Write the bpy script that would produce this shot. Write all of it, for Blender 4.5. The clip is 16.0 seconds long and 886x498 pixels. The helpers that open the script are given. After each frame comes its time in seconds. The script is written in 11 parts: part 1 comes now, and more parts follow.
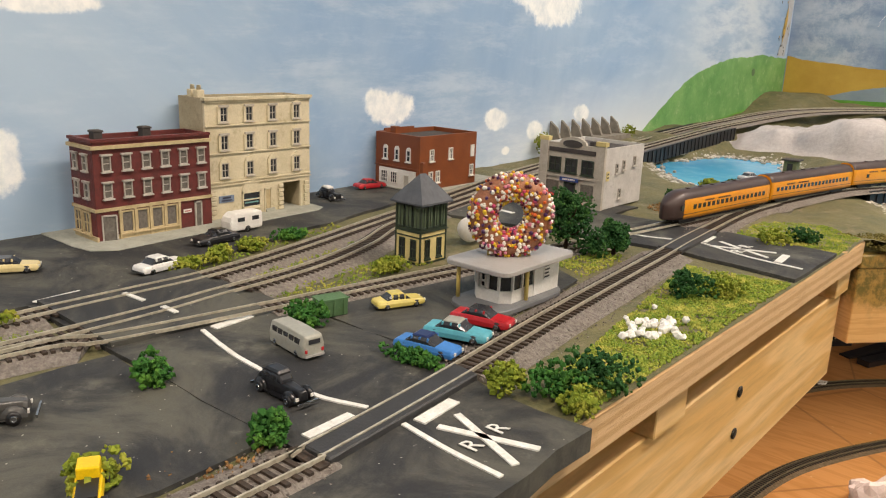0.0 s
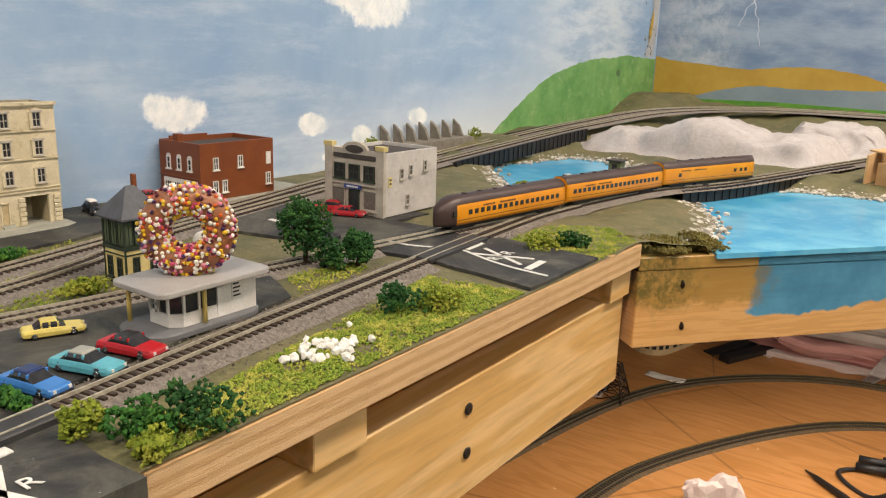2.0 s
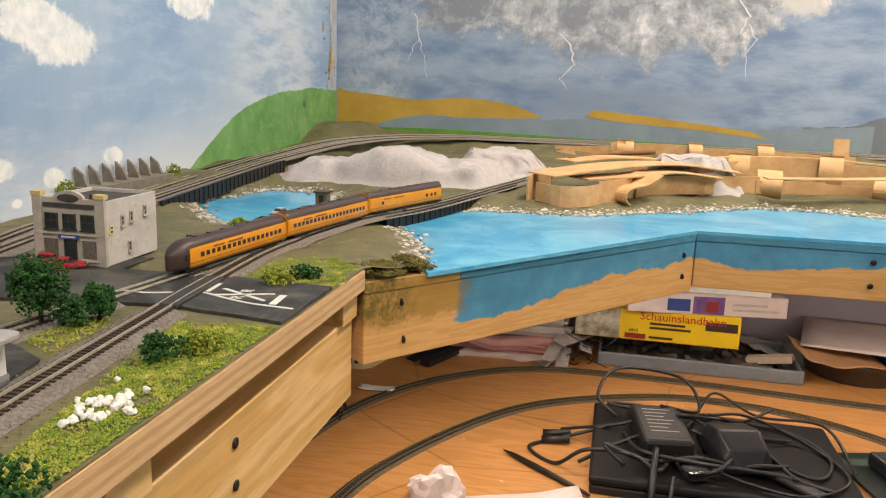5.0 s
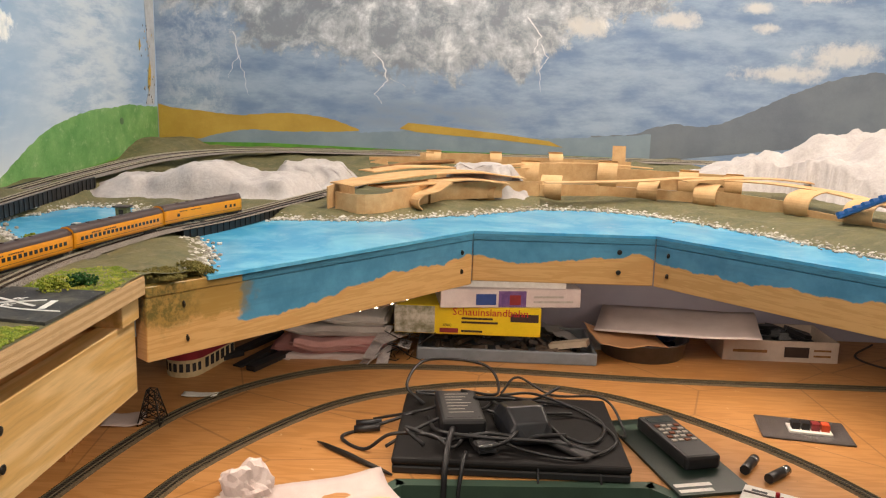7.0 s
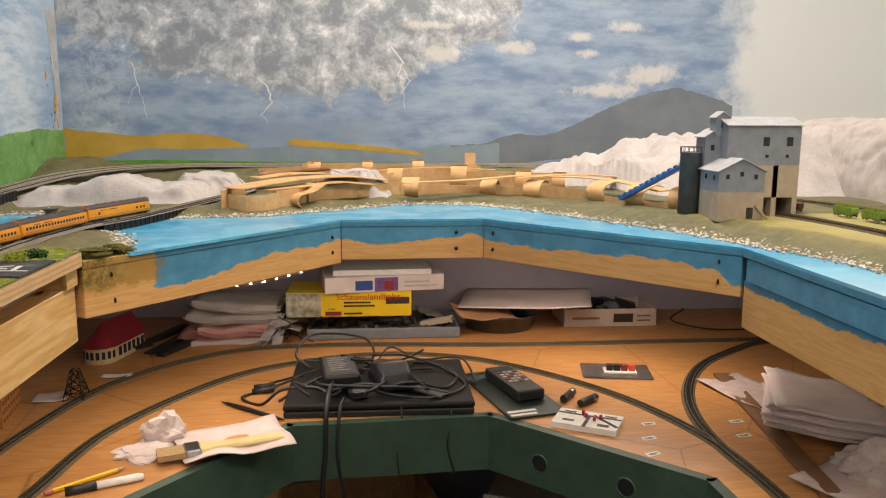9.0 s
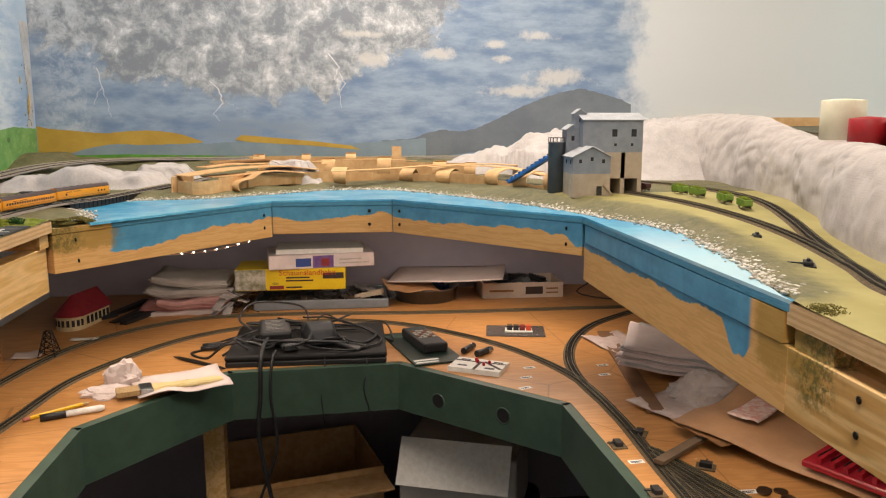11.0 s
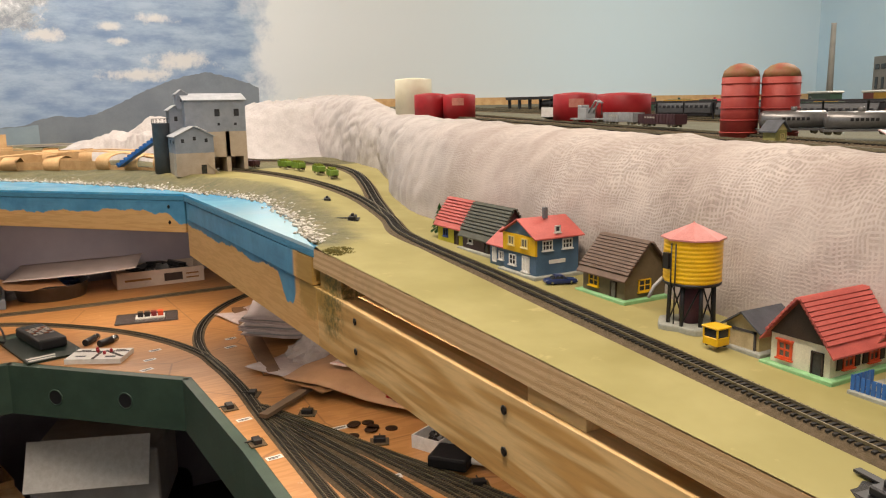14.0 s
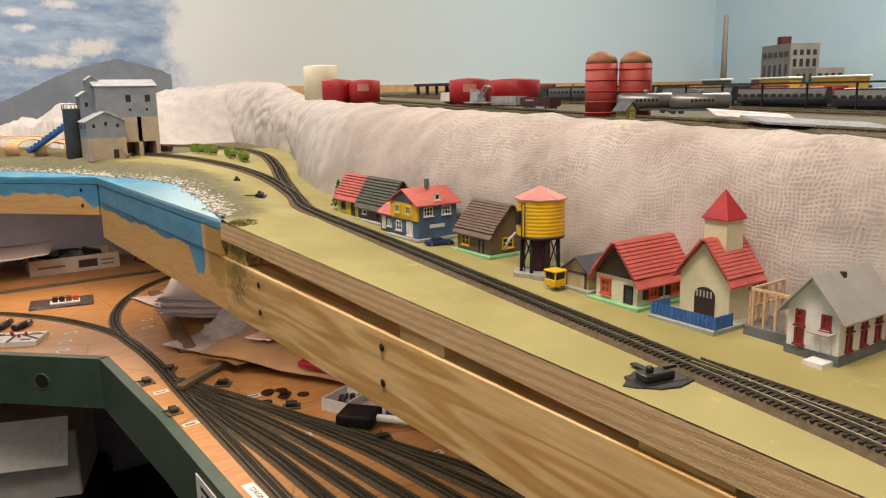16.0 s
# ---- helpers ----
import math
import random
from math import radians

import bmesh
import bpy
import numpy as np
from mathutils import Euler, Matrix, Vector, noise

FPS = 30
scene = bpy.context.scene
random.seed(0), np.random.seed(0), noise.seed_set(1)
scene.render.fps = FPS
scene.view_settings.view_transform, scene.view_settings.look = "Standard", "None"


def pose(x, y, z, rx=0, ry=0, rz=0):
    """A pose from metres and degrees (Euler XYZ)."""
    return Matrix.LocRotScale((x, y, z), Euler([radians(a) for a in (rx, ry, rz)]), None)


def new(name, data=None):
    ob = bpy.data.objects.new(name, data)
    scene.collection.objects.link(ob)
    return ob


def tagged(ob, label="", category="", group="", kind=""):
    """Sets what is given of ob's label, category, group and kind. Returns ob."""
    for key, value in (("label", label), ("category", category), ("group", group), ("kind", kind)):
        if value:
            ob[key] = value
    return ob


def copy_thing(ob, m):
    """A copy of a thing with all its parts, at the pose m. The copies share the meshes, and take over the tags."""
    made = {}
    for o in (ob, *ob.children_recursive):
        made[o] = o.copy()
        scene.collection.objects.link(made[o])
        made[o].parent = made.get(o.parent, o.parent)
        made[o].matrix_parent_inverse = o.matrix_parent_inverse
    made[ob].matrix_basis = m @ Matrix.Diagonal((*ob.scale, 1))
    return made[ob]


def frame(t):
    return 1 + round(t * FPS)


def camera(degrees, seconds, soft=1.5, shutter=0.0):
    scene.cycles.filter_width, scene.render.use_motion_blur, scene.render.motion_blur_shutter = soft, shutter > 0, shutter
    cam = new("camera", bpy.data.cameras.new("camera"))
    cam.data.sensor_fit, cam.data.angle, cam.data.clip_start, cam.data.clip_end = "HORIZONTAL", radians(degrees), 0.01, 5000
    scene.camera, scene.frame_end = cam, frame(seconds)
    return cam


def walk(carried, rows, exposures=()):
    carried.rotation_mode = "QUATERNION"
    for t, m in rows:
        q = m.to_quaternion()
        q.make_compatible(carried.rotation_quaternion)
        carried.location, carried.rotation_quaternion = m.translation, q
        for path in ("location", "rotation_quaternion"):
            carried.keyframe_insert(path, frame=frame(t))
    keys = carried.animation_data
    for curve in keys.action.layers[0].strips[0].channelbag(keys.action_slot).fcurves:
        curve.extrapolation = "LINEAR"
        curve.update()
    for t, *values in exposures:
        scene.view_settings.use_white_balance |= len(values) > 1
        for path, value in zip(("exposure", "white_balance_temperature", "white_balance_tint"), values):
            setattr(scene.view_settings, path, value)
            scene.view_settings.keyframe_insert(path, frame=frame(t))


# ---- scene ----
cam = camera(58.7, 16.0, 1.15)
METRES, EYE, TILT, LEAN, TURN = 1.4, 0.14, 0.0, -1.03, 40.1
ROWS = [
    (0.0, 0.0, 0.0, 0.0, 0.32, -14.71, -1.2),
    (0.5, 0.0162, 0.0093, -0.0006, -0.22, -14.68, -0.91),
    (1.0, 0.0381, 0.0167, -0.0008, -0.96, -14.66, -0.73),
    (1.5, 0.0702, 0.0202, 0.0007, -2.55, -14.5, -0.63),
    (2.0, 0.0916, 0.02, -0.0007, -4.41, -14.32, -0.7),
    (2.5, 0.0884, 0.0162, 0.0048, -8.76, -14.05, -0.58),
    (3.0, 0.0686, 0.004, 0.0069, -14.75, -13.89, -0.4),
    (3.5, 0.0581, -0.0016, 0.0075, -19.4, -13.53, -0.54),
    (4.0, 0.0576, -0.0019, 0.0109, -22.45, -13.0, -0.74),
    (6.5, 0.0668, -0.0262, 0.0141, -35.36, -11.91, -1.1),
    (7.0, 0.0773, -0.094, 0.0216, -37.7, -11.53, -0.79),
    (7.5, 0.0834, -0.1724, 0.0154, -39.19, -11.1, -0.38),
    (8.0, 0.0704, -0.2326, 0.0212, -40.48, -10.6, 0.0),
    (8.5, 0.0385, -0.2592, 0.022, -42.34, -10.34, 0.28),
    (9.0, -0.0229, -0.2825, 0.0213, -44.94, -10.19, 0.46),
    (11.5, -0.0979, -0.5054, 0.0184, -47.56, -10.21, 0.88),
    (12.0, -0.1029, -0.4981, 0.02, -54.73, -10.25, 1.72),
    (12.5, -0.114, -0.5089, 0.0115, -63.51, -10.85, 1.48),
    (13.0, -0.1164, -0.5135, 0.0045, -68.1, -11.28, 1.08),
    (13.5, -0.106, -0.5551, 0.0086, -68.61, -11.12, 1.18),
    (14.0, -0.0874, -0.6115, 0.0051, -69.2, -11.4, 1.29),
    (14.5, -0.0891, -0.652, -0.0018, -70.81, -11.99, 1.28),
    (15.0, -0.1081, -0.646, 0.0014, -72.79, -12.3, 1.22),
    (15.5, -0.1329, -0.6285, -0.0043, -74.28, -12.49, 1.21),
    (16.0, -0.1422, -0.6574, 0.0016, -74.66, -12.32, 1.24),
]
walk(cam, [(t, pose(0, 0, EYE, TILT, LEAN, TURN) @ pose(METRES * x, METRES * y, METRES * z, 90 + pitch, roll, yaw)) for t, x, y, z, yaw, pitch, roll in ROWS],
     [(0.0, 0.0), (3.0, 0.02), (4.0, 0.0), (6.5, -0.10), (9.0, -0.16), (11.5, -0.14), (16.0, -0.14)])

# ---- light ----
world = bpy.data.worlds.new("room_world")
scene.world = world
world.use_nodes = True
world.node_tree.nodes["Background"].inputs[0].default_value = (0.9, 0.93, 1.0, 1)
world.node_tree.nodes["Background"].inputs[1].default_value = 0.2
scene.view_settings.exposure = 0.0


def area_lamp(x, y, z, sx, sy, power, colour):
    data = bpy.data.lights.new("ceiling_lamp_light", "AREA")
    data.shape, data.size, data.size_y, data.energy, data.color = "RECTANGLE", sx, sy, power, colour
    ob = new("ceiling_lamp_light", data)
    ob.matrix_world = pose(x, y, z)
    return ob


area_lamp(0.55, 1.12, 1.36, 0.16, 1.1, 33.0, (1.0, 0.835, 0.70))
area_lamp(0.35, -0.75, 1.36, 0.16, 1.1, 33.0, (1.0, 0.835, 0.70))
area_lamp(2.6, 0.2, 1.36, 1.1, 0.3, 42.0, (1.0, 0.90, 0.77))
# light strips under the upper deck
for x, y, yaw, size, power in ((-0.06, 1.00, 50, 0.40, 1.0), (0.29, 1.30, 0, 0.44, 0.8), (0.72, 1.18, -48, 0.44, 1.5), (0.84, 0.25, 90, 0.60, 0.9), (0.84, -0.45, 90, 0.6, 0.5), (-0.24, 0.45, 90, 0.6, 0.9)):
    lamp = area_lamp(x, y, -0.108, size, 0.012, power * 1.15, (1.0, 0.82, 0.68))
    lamp.name, lamp.matrix_world = "led_strip_light", pose(x, y, -0.108, 0, 0, yaw)


# ---- materials ----
def lin(c):
    return tuple((v / 12.92 if v <= 0.04045 else ((v + 0.055) / 1.055) ** 2.4) for v in c)


def hexc(h):
    return lin(tuple(int(h[i:i + 2], 16) / 255 for i in (0, 2, 4)))


class Nodes:
    """A small wrapper that wires node trees."""

    def __init__(self, name):
        self.mat = bpy.data.materials.new(name)
        self.mat.use_nodes = True
        self.tree = self.mat.node_tree
        self.bsdf = self.tree.nodes["Principled BSDF"]
        self.coord = self.tree.nodes.new("ShaderNodeTexCoord").outputs["Object"]

    def node(self, kind, ins=(), **props):
        n = self.tree.nodes.new(kind)
        for k, v in props.items():
            setattr(n, k, v)
        for key, val in dict(ins).items():
            self.put(n.inputs[key], val)
        return n

    def put(self, socket, val):
        if hasattr(val, "is_output"):
            self.tree.links.new(val, socket)
        else:
            if hasattr(socket.default_value, "__len__") and hasattr(val, "__len__") and len(val) == 3 and len(socket.default_value) == 4:
                val = (*val, 1)
            socket.default_value = val

    def noise(self, scale, detail=4.0, rough=0.6, vec=None, distort=0.0):
        return self.node("ShaderNodeTexNoise", {"Vector": vec or self.coord, "Scale": scale, "Detail": detail, "Roughness": rough, "Distortion": distort}).outputs["Fac"]

    def math(self, op, a, b=0.0, clamp=False):
        n = self.node("ShaderNodeMath", operation=op, use_clamp=clamp)
        self.put(n.inputs[0], a)
        self.put(n.inputs[1], b)
        return n.outputs[0]

    def ramp(self, fac, lo, hi, smooth=True):
        n = self.node("ShaderNodeMapRange", {"Value": fac, "From Min": lo, "From Max": hi}, clamp=True)
        n.interpolation_type = "SMOOTHSTEP" if smooth else "LINEAR"
        return n.outputs[0]

    def mix(self, fac, a, b, blend="MIX"):
        n = self.node("ShaderNodeMix", data_type="RGBA", blend_type=blend)
        self.put(n.inputs[0], fac)
        self.put(n.inputs[6], a)
        self.put(n.inputs[7], b)
        return n.outputs[2]

    def bump(self, height, strength, dist=0.001):
        n = self.node("ShaderNodeBump", {"Height": height, "Strength": strength, "Distance": dist})
        self.put(self.bsdf.inputs["Normal"], n.outputs[0])

    def out(self, colour, rough=0.6, metal=0.0, spec=None):
        self.put(self.bsdf.inputs["Base Color"], colour)
        self.put(self.bsdf.inputs["Roughness"], rough)
        self.put(self.bsdf.inputs["Metallic"], metal)
        if spec is not None:
            self.put(self.bsdf.inputs["Specular IOR Level"], spec)
        return self.mat


def surf(name, c1, c2=None, scale=60.0, rough=0.6, metal=0.0, bump=0.25, dist=0.0006, fine=900.0, grime=None, spec=None, vary=0.0):
    """A surface with a broad and a fine variation and some relief."""
    n = Nodes(name)
    a = hexc(c1)
    b = hexc(c2) if c2 else tuple(v * 0.78 for v in a)
    broad = n.ramp(n.noise(scale, 5, 0.65), 0.3, 0.7)
    col = n.mix(broad, a, b)
    f = n.noise(fine, 3, 0.7)
    col = n.mix(n.ramp(f, 0.25, 0.8), col, n.mix(0.82, (0, 0, 0), col))
    if grime:
        col = n.mix(n.math("MULTIPLY", n.ramp(n.noise(scale * 2.7, 6, 0.75), 0.52, 0.72), 0.55), col, hexc(grime))
    if vary:
        rnd = n.node("ShaderNodeObjectInfo").outputs["Random"]
        col = n.mix(n.math("MULTIPLY", rnd, vary), col, n.mix(0.45, (0, 0, 0), col))
    if bump:
        n.bump(n.math("ADD", f, n.math("MULTIPLY", broad, 0.5)), bump, dist)
    return n.out(col, rough, metal, spec)


def wood(name, c1, c2, axis="y", ring=9.0, rough=0.55, stain=False):
    n = Nodes(name)
    s = {"x": (1.2, 14, 14), "y": (14, 1.2, 14), "z": (14, 14, 1.2)}[axis]
    vec = n.node("ShaderNodeMapping", {"Vector": n.coord, "Scale": s}).outputs[0]
    warp = n.noise(1.2, 3, 0.5, vec)
    band = n.math("SINE", n.math("MULTIPLY", warp, ring * 6.28))
    col = n.mix(n.ramp(band, -0.6, 1.0), hexc(c1), hexc(c2))
    vec2 = n.node("ShaderNodeMapping", {"Vector": n.coord, "Scale": tuple(v * 14 for v in s)}).outputs[0]
    fine = n.noise(1.0, 4, 0.7, vec2)
    col = n.mix(n.ramp(fine, 0.35, 0.75), col, n.mix(0.78, (0, 0, 0), col))
    col = n.mix(n.math("MULTIPLY", n.ramp(n.noise(7.0, 3), 0.5, 0.75), 0.3), col, hexc(c2))
    if stain:
        col = stained(n, n.node("ShaderNodeSeparateXYZ", {"Vector": n.coord}), col)
    n.bump(fine, 0.25, 0.0008)
    return n.out(col, rough)


def plain(name, c, rough=0.5, metal=0.0, spec=None):
    return surf(name, c, None, 120, rough, metal, 0.08, 0.0003, 1500, None, spec)


def glow(name, c, strength):
    n = Nodes(name)
    n.put(n.bsdf.inputs["Emission Color"], hexc(c))
    n.put(n.bsdf.inputs["Emission Strength"], strength)
    return n.out(hexc(c), 0.5)


def glassy(name, c, alpha=0.4, rough=0.08):
    n = Nodes(name)
    n.put(n.bsdf.inputs["Alpha"], alpha)
    return n.out(hexc(c), rough)


def clouds(n, u, w, spots, warp, far=1.12, near=0.8):
    """The nearest of several soft ellipses, in the wall's own metres, with ragged edges."""
    best = None
    du = n.math("MULTIPLY", n.math("SUBTRACT", warp, 0.5), 1.3)
    for cu, cw, ru, rw in spots:
        a = n.math("DIVIDE", n.math("SUBTRACT", u, cu), ru)
        b = n.math("DIVIDE", n.math("SUBTRACT", w, cw), rw)
        d = n.math("SQRT", n.math("ADD", n.math("MULTIPLY", a, a), n.math("MULTIPLY", b, b)))
        best = d if best is None else n.math("MINIMUM", best, d)
    return n.ramp(n.math("ADD", best, du), far, near)


def sky_west():
    n = Nodes("painted_sky_with_small_clouds")
    sep = n.node("ShaderNodeSeparateXYZ", {"Vector": n.coord})
    u, w = sep.outputs["Y"], sep.outputs["Z"]
    broad = n.ramp(n.noise(3.2, 6, 0.6, distort=0.6), 0.3, 0.7)
    col = n.mix(broad, hexc("7f9fc4"), hexc("a9bfd4"))
    stretch = n.node("ShaderNodeMapping", {"Vector": n.coord, "Scale": (1, 2.0, 9.0)}).outputs[0]
    brush = n.noise(5.0, 7, 0.7, stretch)
    col = n.mix(n.math("MULTIPLY", n.ramp(brush, 0.45, 0.75), 0.5), col, hexc("c3d2df"))
    low = n.math("MULTIPLY", n.ramp(w, 0.12, 0.0), n.ramp(n.math("ADD", u, n.math("MULTIPLY", brush, 0.5)), 0.75, 1.15))
    col = n.mix(n.math("MULTIPLY", low, 0.8), col, hexc("dfe6ea"))
    haze = n.math("MULTIPLY", n.ramp(n.math("ABSOLUTE", n.math("SUBTRACT", u, 1.42)), 0.28, 0.05), n.ramp(brush, 0.35, 0.6))
    col = n.mix(n.math("MULTIPLY", haze, 0.6), col, hexc("d5dfe6"))
    fine = n.noise(60, 5, 0.7)
    spots = [(0.815, 0.190, 0.062, 0.028), (0.775, 0.205, 0.05, 0.025), (0.543, 0.077, 0.032, 0.017), (0.525, 0.083, 0.02, 0.014),
             (0.713, 0.059, 0.022, 0.012), (0.793, 0.042, 0.018, 0.011), (0.901, 0.058, 0.022, 0.011), (0.735, 0.023, 0.008, 0.005),
             (0.190, 0.058, 0.016, 0.022), (0.222, 0.156, 0.045, 0.008), (0.46, 0.26, 0.05, 0.02), (1.10, 0.26, 0.07, 0.025)]
    white = n.mix(n.ramp(fine, 0.3, 0.8), hexc("f3f5f4"), hexc("cbd6de"))
    col = n.mix(clouds(n, u, w, spots, n.noise(45, 5, 0.65)), col, white)
    n.bump(n.math("ADD", brush, n.math("MULTIPLY", fine, 0.4)), 0.2, 0.001)
    return n.out(col, 0.55)


def sky_north():
    n = Nodes("painted_storm_sky")
    sep = n.node("ShaderNodeSeparateXYZ", {"Vector": n.coord})
    u, w = sep.outputs["X"], sep.outputs["Z"]
    stretch = n.node("ShaderNodeMapping", {"Vector": n.coord, "Scale": (2.0, 1, 6.0)}).outputs[0]
    brush = n.noise(4.0, 7, 0.65, stretch)
    col = n.mix(n.ramp(brush, 0.3, 0.7), hexc("7089ab"), hexc("9fb2c6"))
    # towering storm cloud: crisp heaps of white over grey
    body = n.noise(5.0, 9, 0.68, distort=0.4)
    puff = n.noise(24.0, 9, 0.74, distort=0.25)
    heap = n.noise(11.0, 8, 0.70, distort=0.6)
    side = n.math("ABSOLUTE", n.math("SUBTRACT", n.math("ADD", u, n.math("MULTIPLY", n.math("SUBTRACT", heap, 0.5), 0.35)), 0.02))
    reach = n.ramp(n.math("ADD", n.math("SUBTRACT", w, n.math("MULTIPLY", side, 0.24)), n.math("MULTIPLY", n.math("SUBTRACT", body, 0.5), 0.30)), 0.155, 0.290)
    reach = n.math("MULTIPLY", reach, n.ramp(side, 0.70, 0.46))
    mass = n.ramp(n.math("ADD", n.math("ADD", n.math("MULTIPLY", body, 0.5), n.math("MULTIPLY", puff, 0.5)), n.math("MULTIPLY", reach, 0.45)), 0.62, 0.80)
    mass = n.math("MULTIPLY", mass, n.ramp(reach, 0.05, 0.4))
    tone = n.math("ADD", n.math("MULTIPLY", puff, 0.5), n.math("MULTIPLY", heap, 0.5))
    grey = n.mix(n.ramp(tone, 0.43, 0.56), hexc("858c94"), hexc("b9bec2"))
    grey = n.mix(n.ramp(tone, 0.53, 0.63), grey, hexc("eceeee"))
    col = n.mix(n.math("MULTIPLY", mass, 0.92), col, grey)
    spots = [(0.585, 0.345, 0.055, 0.02), (0.40, 0.33, 0.06, 0.025), (0.78, 0.335, 0.035, 0.013), (0.75, 0.375, 0.04, 0.012), (0.82, 0.24, 0.10, 0.02), (0.36, 0.40, 0.07, 0.012), (0.88, 0.40, 0.06, 0.016), (0.95, 0.28, 0.09, 0.03)]
    fluffy = clouds(n, u, w, spots, n.math("ADD", n.math("MULTIPLY", n.math("SUBTRACT", n.noise(22, 7, 0.75), 0.5), 2.2), 0.55), 1.25, 0.35)
    col = n.mix(n.math("MULTIPLY", fluffy, 0.8), col, hexc("d6d5cf"))
    dark = n.math("MULTIPLY", n.ramp(n.math("ABSOLUTE", n.math("SUBTRACT", u, 0.05)), 0.3, 0.05), n.ramp(n.math("ABSOLUTE", n.math("SUBTRACT", w, 0.13)), 0.05, 0.01))
    col = n.mix(n.math("MULTIPLY", n.math("MULTIPLY", dark, n.ramp(brush, 0.4, 0.6)), 0.5), col, hexc("6e7c8e"))
    haze = n.math("MULTIPLY", n.ramp(n.math("ABSOLUTE", n.math("SUBTRACT", u, -0.45)), 0.12, 0.02), n.ramp(puff, 0.4, 0.65))
    col = n.mix(n.math("MULTIPLY", haze, 0.6), col, hexc("cdd5da"))
    # bare primer beyond the painted part
    edge = n.ramp(n.math("ADD", u, n.math("MULTIPLY", n.math("SUBTRACT", n.noise(9, 6, 0.7), 0.5), 0.28)), 1.12, 1.23)
    bare = n.mix(n.ramp(u, 1.5, 2.7), hexc("d3d8da"), hexc("cfe1ec"))
    col = n.mix(edge, col, bare)
    n.bump(n.math("ADD", brush, n.math("MULTIPLY", puff, 0.4)), 0.15, 0.001)
    return n.out(col, 0.55)


def asphalt():
    n = Nodes("weathered_asphalt")
    a = n.ramp(n.noise(16, 7, 0.72, distort=0.9), 0.40, 0.66)
    col = n.mix(a, hexc("27282a"), hexc("58574e"))
    dust = n.ramp(n.noise(32, 7, 0.75), 0.55, 0.75)
    col = n.mix(n.math("MULTIPLY", dust, 0.6), col, hexc("7f7d70"))
    fine = n.noise(1600, 3, 0.8)
    col = n.mix(n.ramp(fine, 0.3, 0.75), col, n.mix(0.75, (0, 0, 0), col))
    col = n.mix(n.ramp(n.noise(420, 2, 0.5), 0.73, 0.76), col, hexc("a8a69a"))
    n.bump(fine, 0.3, 0.0004)
    return n.out(col, 0.7)


def ply_edge(name, blue=False):
    n = Nodes(name)
    sep = n.node("ShaderNodeSeparateXYZ", {"Vector": n.coord})
    z = n.math("ADD", sep.outputs["Z"], n.math("MULTIPLY", n.noise(14, 4), 0.003))
    lay = n.math("SINE", n.math("MULTIPLY", z, 2 * math.pi / 0.0062))
    streak = n.noise(1.0, 5, 0.7, n.node("ShaderNodeMapping", {"Vector": n.coord, "Scale": (60, 60, 900)}).outputs[0])
    col = n.mix(n.ramp(lay, -0.5, 0.8), hexc("d2b184"), hexc("c09c6c"))
    col = n.mix(n.math("MULTIPLY", n.ramp(streak, 0.5, 0.75), 0.55), col, hexc("8f6c42"))
    col = n.mix(n.math("MULTIPLY", n.ramp(n.noise(35, 6, 0.7), 0.5, 0.7), 0.35), col, hexc("a98a60"))
    if blue:
        col = n.mix(n.ramp(streak, 0.35, 0.8), hexc("4f93b3"), hexc("2f6480"))
    n.bump(streak, 0.5, 0.0008)
    return n.out(col, 0.7)


def deck_ply():
    """Varnished plywood: long drawn grain, scratches, dark spots and pencil lines."""
    n = Nodes("orange_brown_plywood_deck")
    vec = n.node("ShaderNodeMapping", {"Vector": n.coord, "Rotation": (0, 0, 0.5), "Scale": (1.6, 11, 1)}).outputs[0]
    warp = n.noise(1.5, 4, 0.55, vec)
    band = n.math("SINE", n.math("MULTIPLY", warp, 62))
    col = n.mix(n.ramp(band, -0.7, 1.0), hexc("b98650"), hexc("ad7a43"))
    fine = n.noise(1.0, 4, 0.7, n.node("ShaderNodeMapping", {"Vector": n.coord, "Rotation": (0, 0, 0.5), "Scale": (22, 320, 1)}).outputs[0])
    col = n.mix(n.math("MULTIPLY", n.ramp(fine, 0.45, 0.75), 0.28), col, hexc("8a5c30"))
    col = n.mix(n.math("MULTIPLY", n.ramp(n.noise(5, 5, 0.6), 0.45, 0.7), 0.5), col, hexc("9c6a38"))
    col = n.mix(n.math("MULTIPLY", n.ramp(n.noise(90, 5, 0.75), 0.66, 0.72), 0.7), col, hexc("4a3320"))
    col = n.mix(n.math("MULTIPLY", n.ramp(n.noise(55, 3, 0.6), 0.70, 0.74), 0.6), col, hexc("d9c3a4"))
    line = n.node("ShaderNodeTexVoronoi", {"Vector": n.coord, "Scale": 3.2}, feature="DISTANCE_TO_EDGE").outputs["Distance"]
    col = n.mix(n.math("MULTIPLY", n.ramp(line, 0.006, 0.003), 0.5), col, hexc("6b4526"))
    n.bump(fine, 0.15, 0.0005)
    return n.out(col, 0.42)


